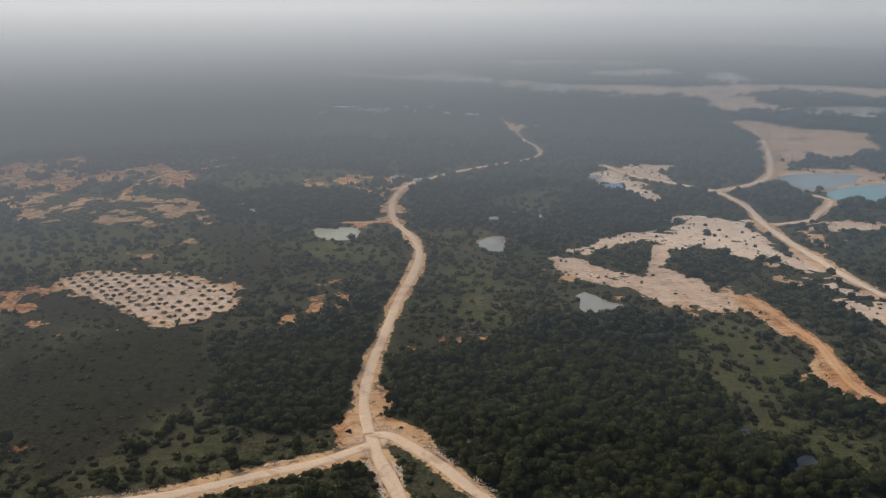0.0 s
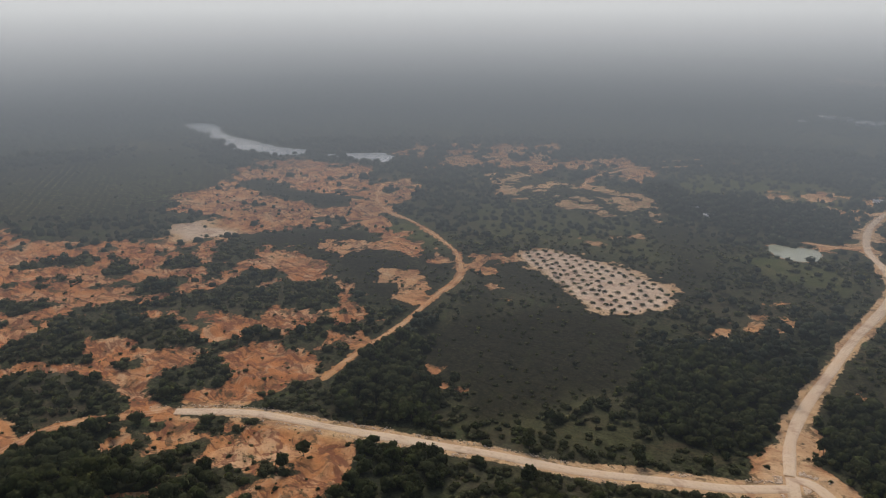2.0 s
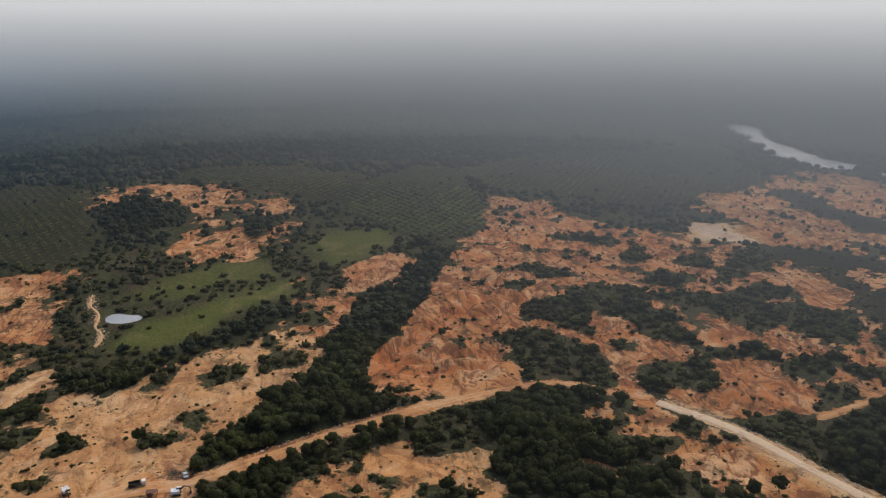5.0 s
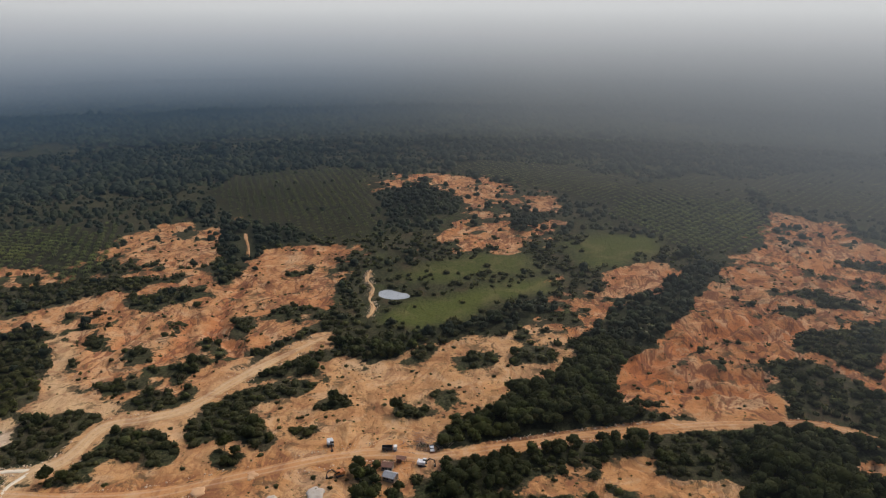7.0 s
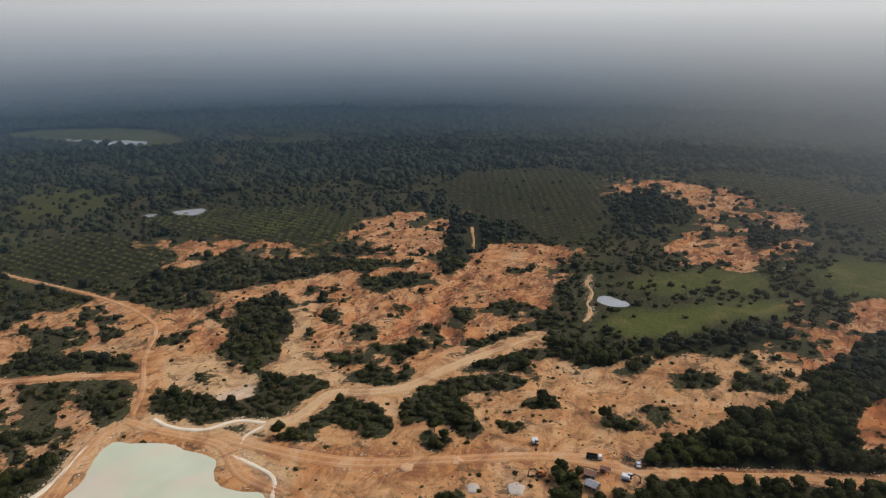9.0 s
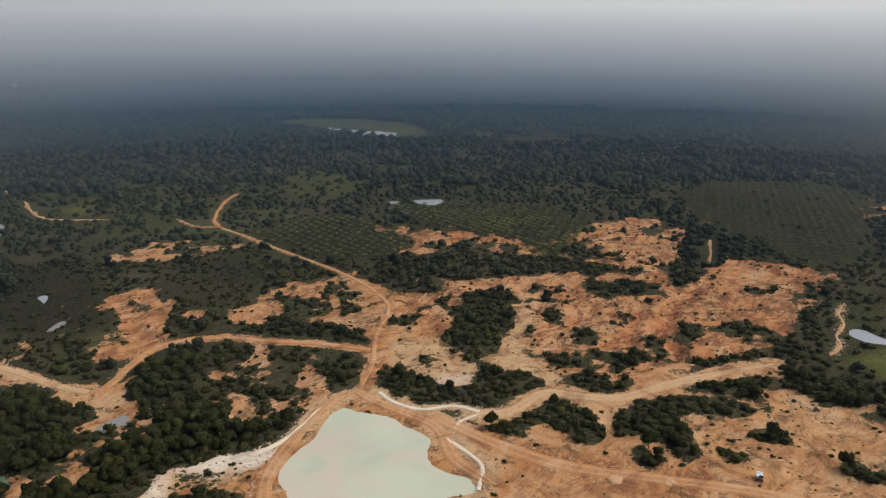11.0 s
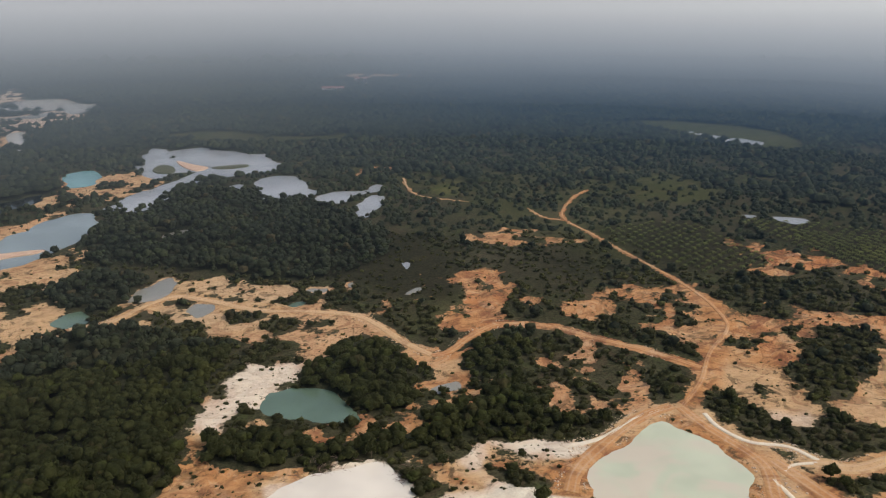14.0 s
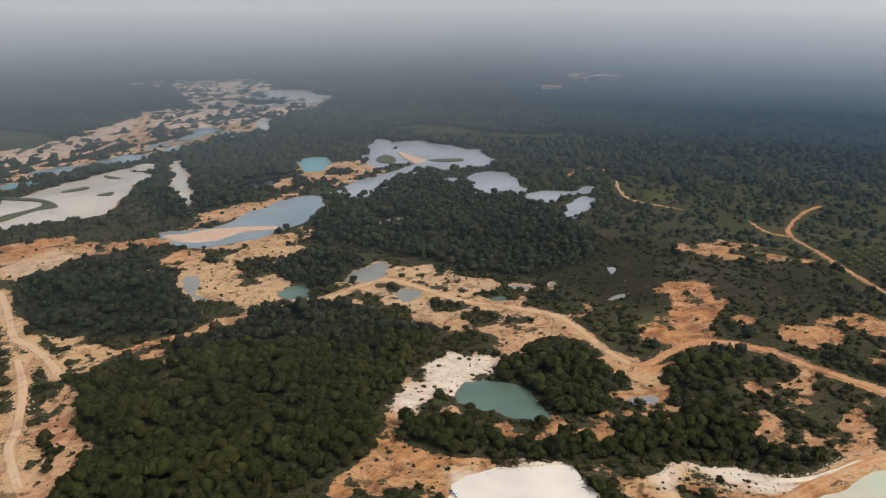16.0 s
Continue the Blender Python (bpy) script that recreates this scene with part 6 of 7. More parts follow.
def leafy(seed, lobes, leaves, size, squash=0.8):
    """A crown of radius about 1 round the origin: small lobed cores, all over them leaf sprays that look outward and up."""
    rng = np.random.RandomState(seed)
    V, F, at, heads = [], [], 0, []
    for q in range(lobes):
        a = 2.4 * q + rng.rand()
        out = 0.0 if q == 0 else 0.5 + 0.15 * rng.rand()
        up = 0.2 if q == 0 else -0.25 + 0.5 * rng.rand()
        big = (0.66 if q == 0 else 0.42) + 0.16 * rng.rand()
        c = np.array([np.cos(a) * out, np.sin(a) * out, up])
        heads.append((c, big))
        if q < 4 or lobes > 5:
            v, f = ico(1, seed * 31 + q, 1.0, 0.3)
            f = f[v[f][:, :, 2].mean(1) > -0.3]
            V.append((v * big * 0.95 + c) * (1, 1, squash))
            F.append(f + at)
            at += len(v)
    for q in range(leaves):
        c, big = heads[q % lobes]
        n = rng.randn(3)
        n[2] = abs(n[2]) * 1.2 - 0.35
        n /= np.linalg.norm(n)
        d = (c + n * big * (0.8 + 0.38 * rng.rand())) * (1, 1, squash)
        n = n + rng.randn(3) * 0.45
        a = np.cross(n, rng.randn(3))
        a /= np.linalg.norm(a)
        b = np.cross(n / np.linalg.norm(n), a)
        s = size * (0.6 + 0.8 * rng.rand())
        V.append(np.array([d - a * s - b * s * 0.55, d + a * s - b * s * 0.5, d + b * s * 1.1]))
        F.append(np.array([[at, at + 1, at + 2]]))
        at += 3
    return np.vstack(V), np.vstack(F)


def palm_shape(seed, fronds, bent=3):
    """A rosette of arching fronds, radius about 1."""
    rng = np.random.RandomState(seed)
    V, F, at = [], [], 0
    for q in range(fronds):
        a = 2 * np.pi * (q + 0.5 * rng.rand()) / fronds
        lift = 0.35 + 0.5 * rng.rand()
        s = np.linspace(0, 1, bent)
        x, z = s * 0.95, lift * s * 1.3 - s * s * (0.5 + lift)
        w = 0.14 * np.sin(np.pi * (0.15 + 0.8 * s))
        ca, sn = np.cos(a), np.sin(a)
        left = np.column_stack([x * ca - w * sn, x * sn + w * ca, z])
        right = np.column_stack([x * ca + w * sn, x * sn - w * ca, z])
        V.append(np.vstack([left, right]))
        for c in range(bent - 1):
            F += [[at + c, at + c + 1, at + bent + c + 1], [at + c, at + bent + c + 1, at + bent + c]]
        at += 2 * bent
    return np.vstack(V), np.array(F)


def spread(name, shapes, places, sizes, material, label, category, tall=1.0, seed=5):
    """One object of many plants at places (n, 3), each shape turned and scaled."""
    rng = np.random.RandomState(seed)
    pick = rng.randint(len(shapes), size=len(places))
    V, F, at = [], [], 0
    for s, (v, f) in enumerate(shapes):
        k = np.nonzero(pick == s)[0]
        if not len(k):
            continue
        a = rng.rand(len(k)) * 2 * np.pi
        ca, sn = np.cos(a)[:, None], np.sin(a)[:, None]
        sz = sizes[k][:, None]
        up = sz * tall * (0.8 + 0.45 * rng.rand(len(k), 1))
        X = (v[None, :, 0] * ca - v[None, :, 1] * sn) * sz + places[k, 0:1]
        Y = (v[None, :, 0] * sn + v[None, :, 1] * ca) * sz + places[k, 1:2]
        Z = v[None, :, 2] * up + places[k, 2:3]
        V.append(np.stack([X, Y, Z], 2).reshape(-1, 3))
        F.append((f[None] + (at + np.arange(len(k)) * len(v))[:, None, None]).reshape(-1, 3))
        at += len(k) * len(v)
    ob = new(name, raw_mesh(name, np.vstack(V), np.vstack(F), material, True))
    return tagged(ob, label, category, kind="stuff")


def lots(r0, r1, step, seed, a0=-40, a1=211):
    """Jittered places over a ring sector, about one each step x step metres."""
    rng = np.random.RandomState(seed)
    n = int(math.radians(a1 - a0) / 2 * (r1 * r1 - r0 * r0) / (step * step))
    g = np.arange(-r1, r1, step)
    x, y = np.meshgrid(g, g)
    x = x.ravel() + (rng.rand(x.size) - 0.5) * step * 1.5
    y = y.ravel() + (rng.rand(y.size) - 0.5) * step * 1.5
    r, a = np.hypot(x, y), np.degrees(np.arctan2(-x, y))
    a = np.where(a < a0, a + 360, a)
    k = (r > r0) & (r < r1) & (a < a1) & (a > a0)
    return x[k], y[k], rng


leaf = leaf_material("leaves", (0.043, 0.050, 0.019), (0.096, 0.102, 0.032))
shrub_leaf = leaf_material("shrub_leaves", (0.052, 0.056, 0.023), (0.110, 0.108, 0.040))
palm_leaf = leaf_material("palm_leaves", (0.095, 0.115, 0.042), (0.19, 0.205, 0.075))
# distant copy of the leaves, canopy self-shade and bluish haze put into its colour
far_leaf_shaded = leaf_material("far_leaves_shaded", (0.042, 0.049, 0.029), (0.068, 0.077, 0.043), fine=0.5)
TREES = [leafy(s, 4, 52, 0.14, 0.8) for s in range(10)]
SHRUBS = [leafy(20 + s, 2, 26, 0.17, 0.45) for s in range(8)]
MIDS = [leafy(40 + s, 2, 14, 0.2, 0.75) for s in range(6)]
LOW = [leafy(50 + s, 1, 6, 0.26, 0.55) for s in range(6)]
DOMES = [ico(1, 60 + s, 0.75, 0.28) for s in range(6)]
DOMES = [(v, f[(v[f][:, :, 2].mean(1) > -0.35)]) for v, f in DOMES]


def bud(seed, rings):
    """A far crown in a closed canopy."""
    rng = np.random.RandomState(seed)
    a = np.arange(5) * 2 * np.pi / 5 + rng.rand(5) * 0.6
    low = np.column_stack([np.cos(a), np.sin(a), np.full(5, -0.35)]) * (0.85 + 0.3 * rng.rand(5, 1))
    mid = np.column_stack([np.cos(a + 0.6), np.sin(a + 0.6), 0.45 + 0.25 * rng.rand(5)]) * (0.62, 0.62, 1)
    tip = [[0.1 * rng.randn(), 0.1 * rng.randn(), 0.8]]
    if rings == 1:
        return np.vstack([low, tip]), np.array([[i, (i + 1) % 5, 5] for i in range(5)])
    f = [[i, (i + 1) % 5, 5 + i] for i in range(5)] + [[(i + 1) % 5, 5 + (i + 1) % 5, 5 + i] for i in range(5)] + [[5 + i, 5 + (i + 1) % 5, 10] for i in range(5)]
    return np.vstack([low, mid, tip]), np.array(f)


BUDS, TIPS = [bud(90 + s, 2) for s in range(8)], [bud(190 + s, 1) for s in range(8)]


def wood_band(r0, r1, step, seed, a0=-40, a1=211, shapes=TREES, big=1.0, wild=0.1, tag=""):
    """Trees: all over the woods, here and there in the scrub."""
    x, y, rng = lots(r0, r1, step, seed, a0, a1)
    f = land(x, y)
    clump, dice = fbm(x, y, 30.0, 90, 3), rng.rand(len(x))
    ok = (f["pool"] < (0.3 if r0 < 700 else 0.02)) & (f["way"] < (0.2 if r0 < 400 else 0.02)) & (f["palms"] < 0.5)
    free = (f["bare"] < 0.35) & (np.maximum(f["grass"], f["burnt"]) < 0.3)
    k = ok & np.where(np.maximum(f["forest"], f["bush"] * 0.4) > 0.39, dice < np.where(f["forest"] > 0.45, np.where(clump < 0.33, 0.8, 0.99), 0.12), free & (dice < wild * np.clip((clump - 0.4) * 8, 0.1, 2)))
    s = step / 5.0
    deep = np.clip(f["forest"] * 1.6 - 0.6, 0, 1)
    size = (big * s * (2.0 + 2.0 * rng.rand(len(x)) ** 2 + 0.9 * np.clip((clump - 0.45) * 6, 0, 1) + 0.7 * deep))[k]
    P = np.column_stack([x, y, rise(x, y, f)])[k]
    P[:, 2] += size * (0.5 + 0.35 * rng.rand(len(size))) + (deep * 5.0 * np.clip((clump - 0.32) * 3, 0, 1))[k] * rng.rand(len(size))
    spread("forest" if r0 < 1500 else "far_forest", shapes, P, size, leaf if r0 < 400 else far_leaf_shaded, "dense dark green trees of secondary forest" + tag, "forest", 1.1 if r0 < 700 else 0.7 if r0 < 1400 else 0.5, seed)


def scrub_band(r0, r1, step, seed, a0=-40, a1=211, shapes=SHRUBS, big=1.0, tag=""):
    """Shrubs: thick on the green ground, single ones on the bare soil."""
    x, y, rng = lots(r0, r1, step, seed, a0, a1)
    f = land(x, y)
    clump, dice = fbm(x, y, 22.0, 95, 3), rng.rand(len(x))
    ok = (f["pool"] < 0.3) & (f["way"] < 0.2) & (f["forest"] <= 0.5)
    bare = f["bare"] > 0.45
    thin = np.maximum(f["grass"], np.maximum(f["burnt"] * 0.6, f["palms"]))
    want = np.where(bare, np.where(clump > 0.53, 0.5, 0.16), np.clip((clump - 0.28) * 3.2, 0.25, 0.9) * np.clip(1.1 - thin * 1.3, 0.035, 1))
    want = np.where(f["bush"] > 0.5, 0.97, want)
    k = ok & (dice < want)
    s = step / 4.0
    size = (big * s * np.where(bare, 0.4 + 1.2 * rng.rand(len(x)) ** 2.5, (1.35 + 0.25 * (f["bush"] > 0.5)) * (1.0 + 1.1 * rng.rand(len(x)) * (0.6 + clump)) * (1 - 0.45 * np.clip(f["burnt"], 0, 1))))[k]
    P = np.column_stack([x, y, rise(x, y, f)])[k]
    P[:, 2] += size * 0.2
    spread("scrub", shapes, P, size, shrub_leaf if r0 < 600 else far_leaf_shaded, "low dark green shrubs thick over the ground" + tag, "shrubs", 1.0, seed + 1)


wood_band(90, 400, 4.3, 1)
wood_band(400, 800, 5.8, 2, shapes=MIDS, big=0.85)
wood_band(800, 1100, 8.6, 3, shapes=BUDS, big=0.85, wild=0.45, tag=" in the middle distance")
wood_band(1100, 1500, 9.5, 6, shapes=TIPS, big=0.85, wild=0.5, tag=" beyond the fields")
wood_band(1500, 2600, 15.0, 4, shapes=TIPS, big=0.8, wild=0.7, tag=" far off")
wood_band(2600, 3900, 36.0, 7, shapes=TIPS, big=0.75, wild=0.7, tag=" at the horizon")
scrub_band(90, 360, 4.2, 11)
scrub_band(360, 620, 5.0, 12, shapes=LOW)
scrub_band(620, 1100, 6.8, 13, shapes=BUDS, big=0.8, tag=" in the middle distance")
scrub_band(0, 90, 4.5, 15, -180, 180, tag=" below the viewpoint")
wood_band(90, 260, 6.5, 16, 211, 320, wild=0.5, tag=" beside the viewpoint")
wood_band(260, 600, 13.0, 5, 211, 320, shapes=DOMES, big=0.7, wild=0.5, tag=" behind the viewpoint")

# oil palms in rows
PALMS, PALMS_FAR = [palm_shape(s, 9) for s in range(5)], [palm_shape(s, 8, 2) for s in range(5)]
for kind, spacing, _, _, outline in [a for a in AREAS if a[0] == "palms"]:
    lo, hi = outline.min(0), outline.max(0)
    c, turn = outline.mean(0), 0.35
    half = np.hypot(*(hi - lo)) / 2
    g = np.arange(-half, half, spacing)
    u, v = np.meshgrid(g, g)
    u[::2] += spacing / 2
    v = v * 0.87
    x = (c[0] + u * np.cos(turn) - v * np.sin(turn)).ravel()
    y = (c[1] + u * np.sin(turn) + v * np.cos(turn)).ravel()
    rng = np.random.RandomState(int(abs(c[0])))
    x, y = x + rng.randn(x.size) * 0.5, y + rng.randn(x.size) * 0.5
    k = (inside_by(x, y, outline) > 0) & (rng.rand(x.size) < 0.92)
    x, y = x[k], y[k]
    f = land(x, y)
    k = (f["way"] < 0.1) & (f["pool"] < 0.2)
    x, y = x[k], y[k]
    if len(x):
        size = 2.9 + 0.8 * rng.rand(len(x))
        spread("oil_palms", PALMS if np.hypot(*c) < 700 else PALMS_FAR, np.column_stack([x, y, rise(x, y, {q: w[k] for q, w in f.items()}) + 1.6]), size, palm_leaf, "oil palms planted in even rows", "palm trees", 1.0, 8)

# ---- single trees: trunk with limbs and a crown ----
bark = plain_material("bark", (0.16, 0.12, 0.08), 0.9, 0.0, 0.5, 2.0, (0.07, 0.055, 0.04))


def tree_thing(seed, height, spread_by):
    """A broadleaf tree at the origin."""
    rng = np.random.RandomState(seed)
    top = new("tree")
    bm = bmesh.new()
    fork = Vector((0.2 * rng.randn(), 0.2 * rng.randn(), height * 0.45))
    tube(bm, (0, 0, -0.4), fork, 0.2, 0.13, 7)
    for q in range(4):
        a = q * 1.57 + rng.rand()
        tube(bm, fork, (math.cos(a) * spread_by * 0.5, math.sin(a) * spread_by * 0.5, height * (0.65 + 0.12 * rng.rand())), 0.1, 0.03, 5)
    part("trunk", bm, bark, top, "grey-brown forked trunk")
    v, f = leafy(300 + seed, 7, 170, 0.17, 0.85)
    me = raw_mesh("crown", v * (spread_by, spread_by, height * 0.52) + (0, 0, height * 0.56), f, leaf)
    new("crown", me).parent = top
    return tagged(top, "dark green broadleaf tree standing in the scrub", "tree", "trees of the scrub")


kinds = [tree_thing(1, 8.0, 2.9), tree_thing(2, 6.5, 2.6), tree_thing(3, 9.5, 3.1), tree_thing(4, 5.0, 2.2)]
tx, ty, trng = lots(150, 345, 8.0, 71)
tf = land(tx, ty)
edge = (tf["pool"] < 0.05) & (tf["way"] < 0.02) & (tf["bare"] < 0.62) & (tf["grass"] < 0.6) & (trng.rand(len(tx)) < np.where(tf["forest"] > 0.45, 0.22, 0.09))
tx, ty = tx[edge][:290], ty[edge][:290]
tz = ground_z(tx, ty)
for q, (x, y, z) in enumerate(zip(tx, ty, tz)):
    m = pose(x, y, z, 0, 0, float(trng.rand() * 360))
    if q < 4:
        kinds[q].matrix_basis = m
    else:
        copy_thing(kinds[q % 4], m)


# ---- young oil palms on the sandy field ----
def young_palm(seed):
    top = new("young_palm")
    bm = bmesh.new()
    tube(bm, (0, 0, -0.3), (0, 0, 0.6), 0.3, 0.22, 7)
    part("trunk", bm, bark, top, "short stubby trunk")
    v, f = palm_shape(400 + seed, 13, 4)
    me = raw_mesh("fronds", v * (2.5, 2.5, 2.1) + (0, 0, 0.75), f, shrub_leaf, True)
    new("fronds", me).parent = top
    return tagged(top, "young oil palm with arching fronds on pale sand", "palm", "young palms on the sandy field")


field = [a for a in AREAS if a[0] == "sand" and a[1] == 0.95 and a[2] == 0.95][0][4]
fc = field.mean(0)
u, v = np.meshgrid(np.arange(-110, 110, 8.6), np.arange(-110, 110, 8.0))
u[::2] += 4.3
fx = (fc[0] + u * math.cos(0.25) - v * math.sin(0.25)).ravel()
fy = (fc[1] + u * math.sin(0.25) + v * math.cos(0.25)).ravel()
frng = np.random.RandomState(6)
keep = (inside_by(fx, fy, field) > -3) & (frng.rand(len(fx)) < 0.93)
fx, fy = fx[keep] + frng.randn(keep.sum()) * 0.4, fy[keep] + frng.randn(keep.sum()) * 0.4
fz = ground_z(fx, fy)
young = [young_palm(q) for q in range(3)]
for q, (x, y, z) in enumerate(zip(fx[:280], fy[:280], fz)):
    m = pose(x, y, z, 0, 0, float(frng.rand() * 360))
    if q < 3:
        young[q].matrix_basis = m
    else:
        copy_thing(young[q % 3], m)

# ---- machines and vehicles ----
white_paint = plain_material("white_paint", (0.72, 0.72, 0.70), 0.45)
yellow_paint = plain_material("orange_paint", (0.45, 0.16, 0.04), 0.5)
dark_steel = plain_material("dark_steel", (0.045, 0.043, 0.04), 0.6, 0.3)
rubber = plain_material("rubber", (0.03, 0.03, 0.03), 0.9)
glass = plain_material("dark_glass", (0.03, 0.04, 0.045), 0.08, 0.0, 0.1)
tin = plain_material("grey_tin", (0.36, 0.36, 0.35), 0.5, 0.2, 0.5, 0.8)
blue_tin = plain_material("blue_tin", (0.28, 0.38, 0.50), 0.45, 0.1, 0.35, 0.5)
rust_tin = plain_material("rusty_tin", (0.24, 0.12, 0.08), 0.8, 0.1, 0.5, 0.7)
plank = plain_material("weathered_plank", (0.22, 0.17, 0.12), 0.85, 0.0, 0.4, 1.2)
plaster = plain_material("pale_plaster", (0.70, 0.68, 0.62), 0.8, 0.0, 0.3, 0.4)
pink_roof = plain_material("red_roof", (0.42, 0.20, 0.17), 0.7, 0.0, 0.3, 0.3)


def ball_wheel(parent, x, y, r, wide):
    bm = bmesh.new()
    tube(bm, (x, y - wide / 2, r), (x, y + wide / 2, r), r, r, 14)
    tyre = part("wheel", bm, rubber, parent, "black tyre")
    bm = bmesh.new()
    tube(bm, (x, y - wide / 2 - 0.03, r), (x, y + wide / 2 + 0.03, r), r * 0.5, r * 0.5, 10)
    part("rim", bm, tin, tyre)


def excavator(paint, label):
    top = new("excavator")
    for side in (-1.15, 1.15):
        bm = bmesh.new()
        block(bm, 0, side, 0, 3.6, 0.55, 0.8, 0.25)
        part("track", bm, dark_steel, top, "dark steel crawler track")
    bm = bmesh.new()
    block(bm, 0, 0, 0.5, 1.6, 2.0, 0.5)
    part("undercarriage", bm, dark_steel, top)
    bm = bmesh.new()
    block(bm, -0.5, 0, 1.0, 3.4, 2.6, 1.15, 0.12)
    block(bm, -1.7, 0, 1.1, 1.0, 2.55, 1.3, 0.2)
    part("body", bm, paint, top)
    bm = bmesh.new()
    block(bm, 0.75, 0.75, 1.0, 1.5, 1.0, 1.9, 0.15)
    cab = part("cab", bm, paint, top)
    bm = bmesh.new()
    block(bm, 0.78, 0.75, 1.85, 1.54, 1.04, 0.75, 0.05)
    part("windscreen", bm, glass, cab, "dark cab glass")
    bm = bmesh.new()
    tube(bm, (0.9, -0.1, 1.5), (3.0, -0.1, 3.6), 0.3, 0.26, 4)
    tube(bm, (3.0, -0.1, 3.6), (4.9, -0.1, 3.0), 0.26, 0.22, 4)
    boom = part("boom", bm, dark_steel, top)
    bm = bmesh.new()
    tube(bm, (4.9, -0.1, 3.1), (5.4, -0.1, 1.0), 0.22, 0.16, 4)
    part("stick", bm, dark_steel, boom)
    bm = bmesh.new()
    block(bm, 5.2, -0.1, 0.05, 0.9, 1.1, 0.9, 0.2)
    part("bucket", bm, dark_steel, boom)
    return tagged(top, label, "excavator", "machines in the sand yard")


def dump_truck():
    top = new("dump_truck")
    bm = bmesh.new()
    block(bm, 0, 0, 0.7, 6.4, 0.9, 0.35, 0.05)
    part("chassis", bm, dark_steel, top)
    bm = bmesh.new()
    block(bm, 2.5, 0, 0.75, 1.5, 2.2, 1.75, 0.2)
    cab = part("cab", bm, white_paint, top, "white truck cab")
    bm = bmesh.new()
    block(bm, 3.05, 0, 1.6, 0.45, 2.0, 0.7, 0.06)
    part("windscreen", bm, glass, cab)
    bm = bmesh.new()
    block(bm, -0.9, 0, 1.05, 4.4, 2.3, 0.12)
    for y in (-1.15, 1.15):
        block(bm, -0.9, y, 1.15, 4.4, 0.1, 1.1)
    for x in (-3.1, 1.3):
        block(bm, x, 0, 1.15, 0.1, 2.3, 1.1)
    part("tipper_bed", bm, dark_steel, top, "dark empty tipper bed")
    for x in (2.4, -1.2, -2.4):
        for y in (-0.95, 0.95):
            ball_wheel(top, x, y, 0.5, 0.35)
    return tagged(top, "dump truck with dark bed and white cab on sand", "truck", "machines in the sand yard")


def pickup(label):
    top = new("pickup_truck")
    bm = bmesh.new()
    block(bm, 0, 0, 0.45, 4.8, 1.8, 0.55, 0.12)
    block(bm, 0.3, 0, 0.95, 2.0, 1.6, 0.65, 0.2)
    part("body", bm, white_paint, top)
    bm = bmesh.new()
    block(bm, 0.3, 0, 1.12, 2.04, 1.64, 0.36, 0.1)
    part("windows", bm, glass, top, "dark side and front glass")
    bm = bmesh.new()
    block(bm, -1.6, 0, 1.0, 1.4, 1.5, 0.06)
    part("cargo_bed", bm, dark_steel, top)
    for x in (1.5, -1.5):
        for y in (-0.8, 0.8):
            ball_wheel(top, x, y, 0.36, 0.24)
    return tagged(top, label, "pickup", "vehicles")


def stand(ob, x, y, turn):
    ob.matrix_basis = pose(x, y, float(ground_z(x, y)[0]) + 0.02, 0, 0, turn)
    return ob


stand(excavator(white_paint, "excavator with white body and dark arm on sand"), -273, -24, 85)
stand(excavator(white_paint, "dusty white excavator at work in the sand"), -286, -65, 20)
stand(excavator(yellow_paint, "small orange excavator parked in the sand yard"), -264, -57, -60)
stand(dump_truck(), -283, -39, 95)
stand(pickup("white pickup parked by the thicket edge"), -285, -21, 10)
stand(pickup("white pickup parked beside the white tailings pond"), -45, -250, 130)
stand(excavator(yellow_paint, "orange excavator beside the timber yard"), 205, 843, 60)


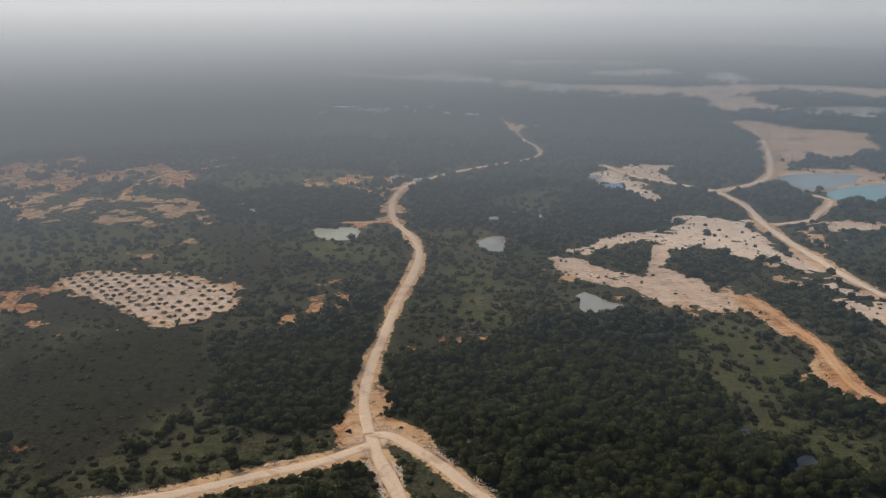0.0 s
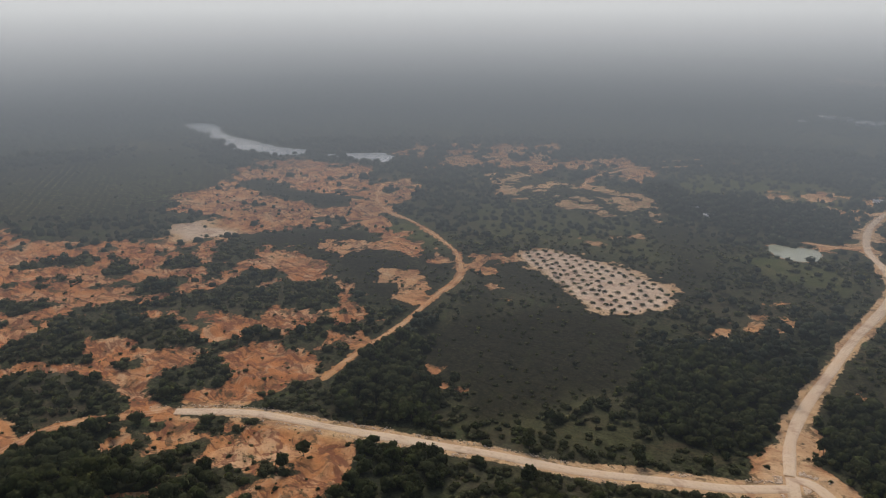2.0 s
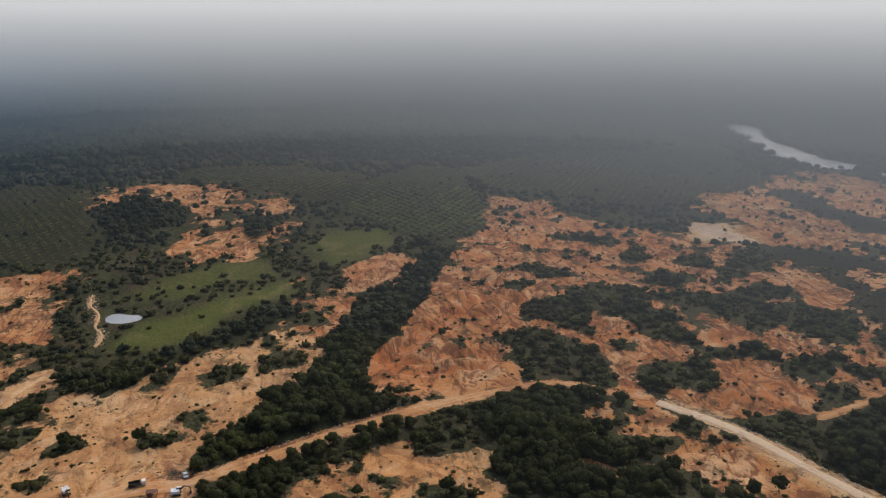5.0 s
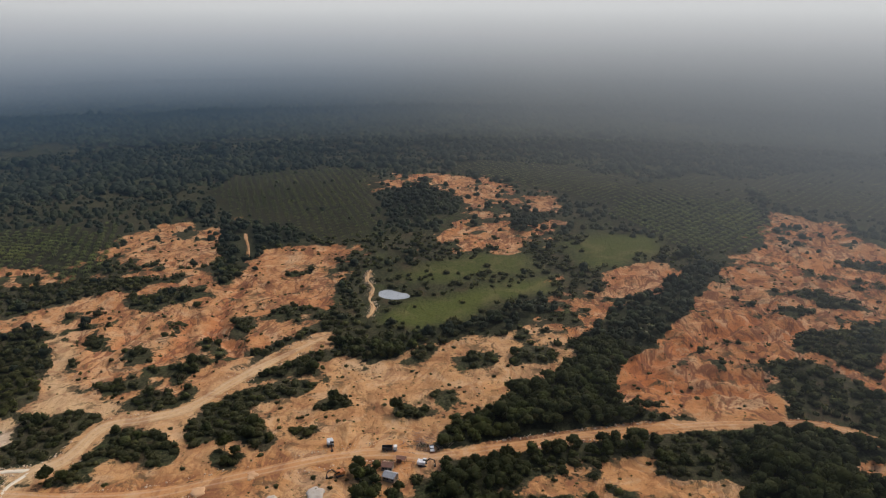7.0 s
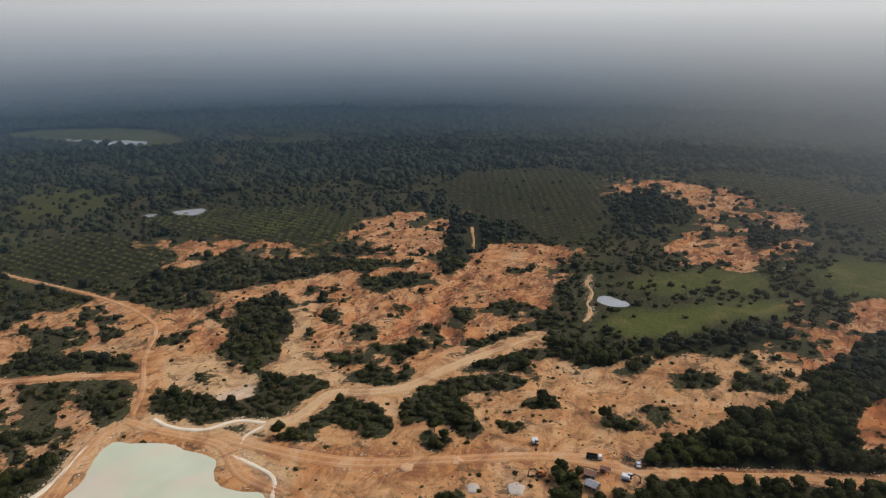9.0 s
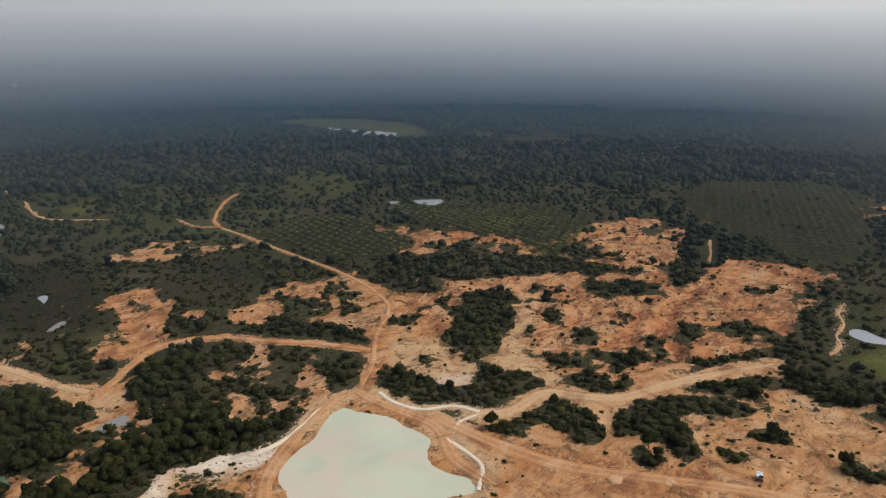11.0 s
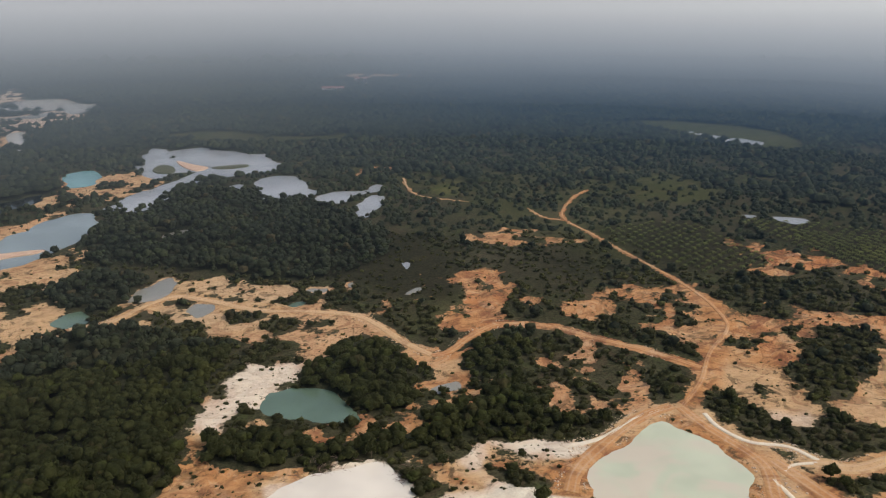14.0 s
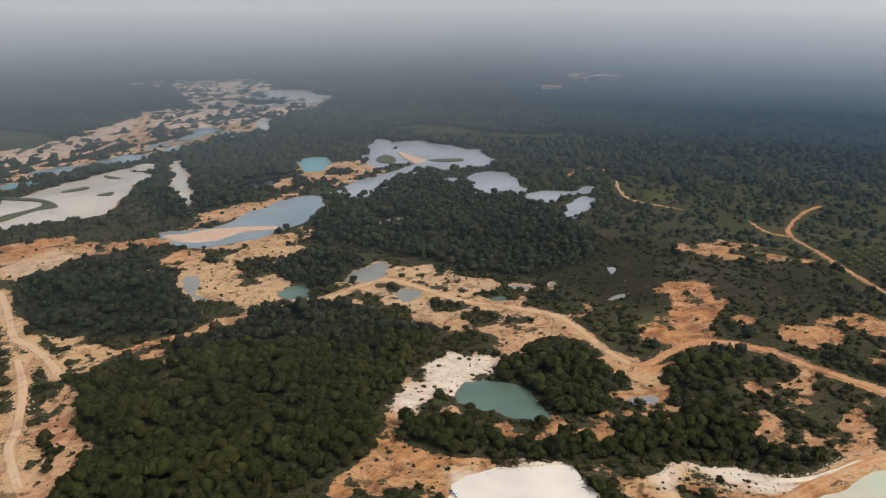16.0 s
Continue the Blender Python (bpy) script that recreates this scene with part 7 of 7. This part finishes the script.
# ---- huts, sheds and houses ----
def hut(name, length, width, height, wall_mat, roof_mat, label, posts=False, pitch=0.25):
    """A small gabled building: walls, roof sheets with ribs, door and windows."""
    top = new(name)
    if posts:
        for x in (-length / 2, 0, length / 2):
            for y in (-width / 2, width / 2):
                bm = bmesh.new()
                tube(bm, (x, y, 0), (x, y, height), 0.12, 0.1, 6)
                part("post", bm, plank, top)
        bm = bmesh.new()
        block(bm, -length * 0.22, 0, 0, length * 0.5, width * 0.9, height * 0.8)
        part("wall", bm, wall_mat, top)
    else:
        bm = bmesh.new()
        for y in (-width / 2, width / 2):
            block(bm, 0, y, 0, length, 0.15, height)
        for x in (-length / 2, length / 2):
            block(bm, x, 0, 0, 0.15, width - 0.16, height + width * pitch * 0.4)
        part("wall", bm, wall_mat, top)
        bm = bmesh.new()
        block(bm, length * 0.2, -width / 2 - 0.09, 0, 0.9, 0.06, min(2.0, height * 0.85))
        part("door", bm, plank, top, "weathered plank door")
        for x in (-length * 0.3, -length * 0.05, length * 0.38):
            bm = bmesh.new()
            block(bm, x, -width / 2 - 0.09, height * 0.4, 0.9, 0.05, height * 0.3)
            part("window", bm, glass, top)
    rise_by = width * pitch
    for side in (-1, 1):
        bm = bmesh.new()
        n = max(4, int(length / 0.9))
        for q in range(n):
            x = -length / 2 - 0.3 + (length + 0.6) * (q + 0.5) / n
            a = math.degrees(math.atan2(rise_by, width / 2))
            run = math.hypot(rise_by, width / 2 + 0.4)
            m = pose(x, side * (width / 4 + 0.2), height + rise_by / 2 + (0.03 if q % 2 else 0.0) - 0.05, -side * a, 0, 0) @ Matrix.Diagonal(((length + 0.6) / n, run, 0.06, 1))
            bmesh.ops.create_cube(bm, size=1, matrix=m)
        part("roof", bm, roof_mat, top, "ribbed sheet-metal roof")
    return tagged(top, label, "building")


stand(hut("hut", 5.0, 4.0, 2.3, plank, tin, "plank hut with a grey ribbed tin roof"), -262, -36, 70)
stand(hut("hut", 4.2, 3.6, 2.4, plank, rust_tin, "small dark plank hut with rusty tin roof"), -269, -38, 82)
stand(hut("hut", 3.6, 2.2, 2.2, rust_tin, rust_tin, "low rusty lean-to beside the huts", posts=True), -275, -33, 80)
stand(hut("timber_shed", 19, 13, 5.0, rust_tin, blue_tin, "open timber shed under a pale blue tin roof", posts=True), 174, 772, 12)
stand(hut("timber_shed", 14, 8, 4.2, plank, tin, "open shed with a grey tin roof", posts=True), 166, 824, 20)
stand(hut("hut", 8, 5, 3, plaster, tin, "pale hut beside the blue-roofed shed"), 156, 772, 15)
for spot in ((-53, 834), (-27, 815), (-192, 702), (-173, 681), (45, 657), (86, 661)):
    stand(hut("farmhouse", 8.5, 6, 2.8, plaster, tin, "pale farmhouse with tin roof among the trees"), *spot, 15)
vrng = np.random.RandomState(12)
village = [(-190, 1443), (-176, 1444), (-163, 1443), (-150, 1420), (-132, 1394), (-125, 1410), (-117, 1402), (-110, 1390), (-104, 1418), (-96, 1405), (-66, 1443), (-50, 1386),
           (-23, 1451), (6, 1356), (45, 1341), (57, 1348), (75, 1451), (-214, 1363), (-286, 1371), (-391, 1580), (-371, 1541), (-366, 1561), (-405, 1665), (-376, 1643), (-449, 1580)]
for q, spot in enumerate(village):
    long = 26 if q in (0, 2, 16) else 9 + 6 * vrng.rand()
    house = stand(hut("house", long, 8, 4.0, plaster, plaster if q % 3 else tin, "white village house with pale roof at the forest edge"), *spot, float(vrng.rand() * 30 - 15))
    tagged(house, group="village houses")


def long_block(length, label):
    top = new("apartment_building")
    bm = bmesh.new()
    block(bm, 0, 0, 0, length, 12, 13)
    part("wall", bm, plaster, top)
    bm = bmesh.new()
    for side in (-1, 1):
        m = pose(0, side * 3.4, 14.2, -side * 20, 0, 0) @ Matrix.Diagonal((length + 2, 7.6, 0.3, 1))
        bmesh.ops.create_cube(bm, size=1, matrix=m)
    part("roof", bm, pink_roof, top, "dull red roof")
    for floor in range(4):
        for q in range(9):
            bm = bmesh.new()
            block(bm, -length / 2 + length * (q + 0.5) / 9, 6.05, 1.0 + 3.1 * floor, length / 14, 0.15, 1.6)
            part("window", bm, glass, top)
    return tagged(top, label, "building")


stand(long_block(46, "long four-storey pale building with dull red roof"), -508, -1640, -17)
stand(long_block(30, "pale building with dull red roof far in the forest"), -640, -1830, -17)


# ---- heaps, stones and dead wood ----
def heap(name, x, y, wide, tall, material, label, seed):
    v, f = ico(3, seed, 1.0, 0.05)
    lump = 0.55 + 0.9 * fbm(v[:, 0] * 3 + seed, v[:, 1] * 3, 1.3, seed, 3)
    v = v * np.column_stack([wide * lump, wide * 0.8 * lump, tall * lump])
    me = raw_mesh(name, v[:, :3], f, material, True)
    ob = new(name, me)
    ob.location = (x, y, float(ground_z(x, y)[0]) - 0.15 * tall)
    return tagged(ob, label, "heap")


grey_sand = plain_material("grey_sand", (0.46, 0.40, 0.33), 0.95, 0.0, 0.5, 0.6, (0.28, 0.22, 0.17))
tan_sand = plain_material("tan_sand", (0.55, 0.33, 0.17), 0.95, 0.0, 0.5, 0.5, (0.36, 0.2, 0.1))
stone = plain_material("pale_stone", (0.60, 0.45, 0.31), 0.9, 0.0, 0.5, 1.0, (0.38, 0.24, 0.14))
heap("gravel_heap", -251, -64, 4.6, 1.0, grey_sand, "grey heap of washed gravel in the yard", 3)
heap("gravel_heap", -246, -80, 3.4, 0.8, grey_sand, "low grey heap of washed gravel", 4)
for q, spot in enumerate(((-262, -92), (-250, -110))):
    heap("sand_heap", *spot, 3.0 + 0.5 * (q % 3), 0.8, tan_sand, "small heap of tan sand dumped by diggers", 10 + q)

PEBBLES = [ico(1, 80 + s, 0.6, 0.25) for s in range(4)]
srng = np.random.RandomState(44)
sx, sy = [], []
for name, width, tone, line in ROAD_LINES:
    if np.hypot(*line.mean(0)) > 520:
        continue
    seg = np.diff(line, axis=0)
    nrm = np.column_stack([-seg[:, 1], seg[:, 0]]) / (np.hypot(seg[:, 0], seg[:, 1])[:, None] + 1e-9)
    per = int(1800 / len(seg)) if name in ("main_road", "cross_road", "spur_road", "south_road") else int(300 / len(seg))
    for a, s, d in zip(line[:-1], seg, nrm):
        t = srng.rand(per, 1)
        off = (width / 2 + np.abs(srng.randn(per, 1)) * 1.3 + 0.4) * np.where(srng.rand(per, 1) < 0.5, -1, 1)
        p = a + s * t + d * off
        sx.append(p[:, 0]), sy.append(p[:, 1])
sx, sy = np.concatenate(sx), np.concatenate(sy)
lump = fbm(sx, sy, 14.0, 66, 2)
ok = lump > 0.5
sx, sy = sx[ok], sy[ok]
sf = land(sx, sy)
ok = (sf["way"] < 0.98) & (sf["pool"] < 0.1)
sz = rise(sx, sy, sf)
spread("roadside_stones", PEBBLES, np.column_stack([sx, sy, sz + 0.15])[ok], (0.16 + 0.4 * srng.rand(len(sx)) ** 3)[ok], stone, "pale stones and clods pushed to the road edges", "stones", 1.0, 9)

# sticks and felled branches
dead = plain_material("dead_wood", (0.30, 0.20, 0.15), 0.9, 0.0, 0.4, 2.0)
STICKS = []
for s in range(3):
    bm = bmesh.new()
    tube(bm, (-1, 0, 0), (1, 0, 0.1), 0.05, 0.03, 4)
    tube(bm, (0.1, 0, 0.05), (0.7, 0.4 * (s - 1), 0.25), 0.03, 0.015, 3)
    bmesh.ops.triangulate(bm, faces=bm.faces[:])
    bm.verts.index_update()
    STICKS.append((np.array([p.co[:] for p in bm.verts]), np.array([[q.index for q in fc.verts] for fc in bm.faces])))
    bm.free()
for (cx, cy), wide, count in (((8, 292), 10, 260), ((18, 415), 14, 200), ((30, 455), 16, 160), ((-70, -262), 14, 160), ((-95, -248), 10, 120), ((-290, -25), 10, 90)):
    p = srng.randn(count, 2) * wide * 0.5 + (cx, cy)
    z = ground_z(p[:, 0], p[:, 1])
    spread("dead_branches", STICKS, np.column_stack([p, z + 0.15]), 0.9 + 1.4 * srng.rand(count), dead, "felled branches and brushwood lying on bare soil", "deadwood", 1.0, 10)
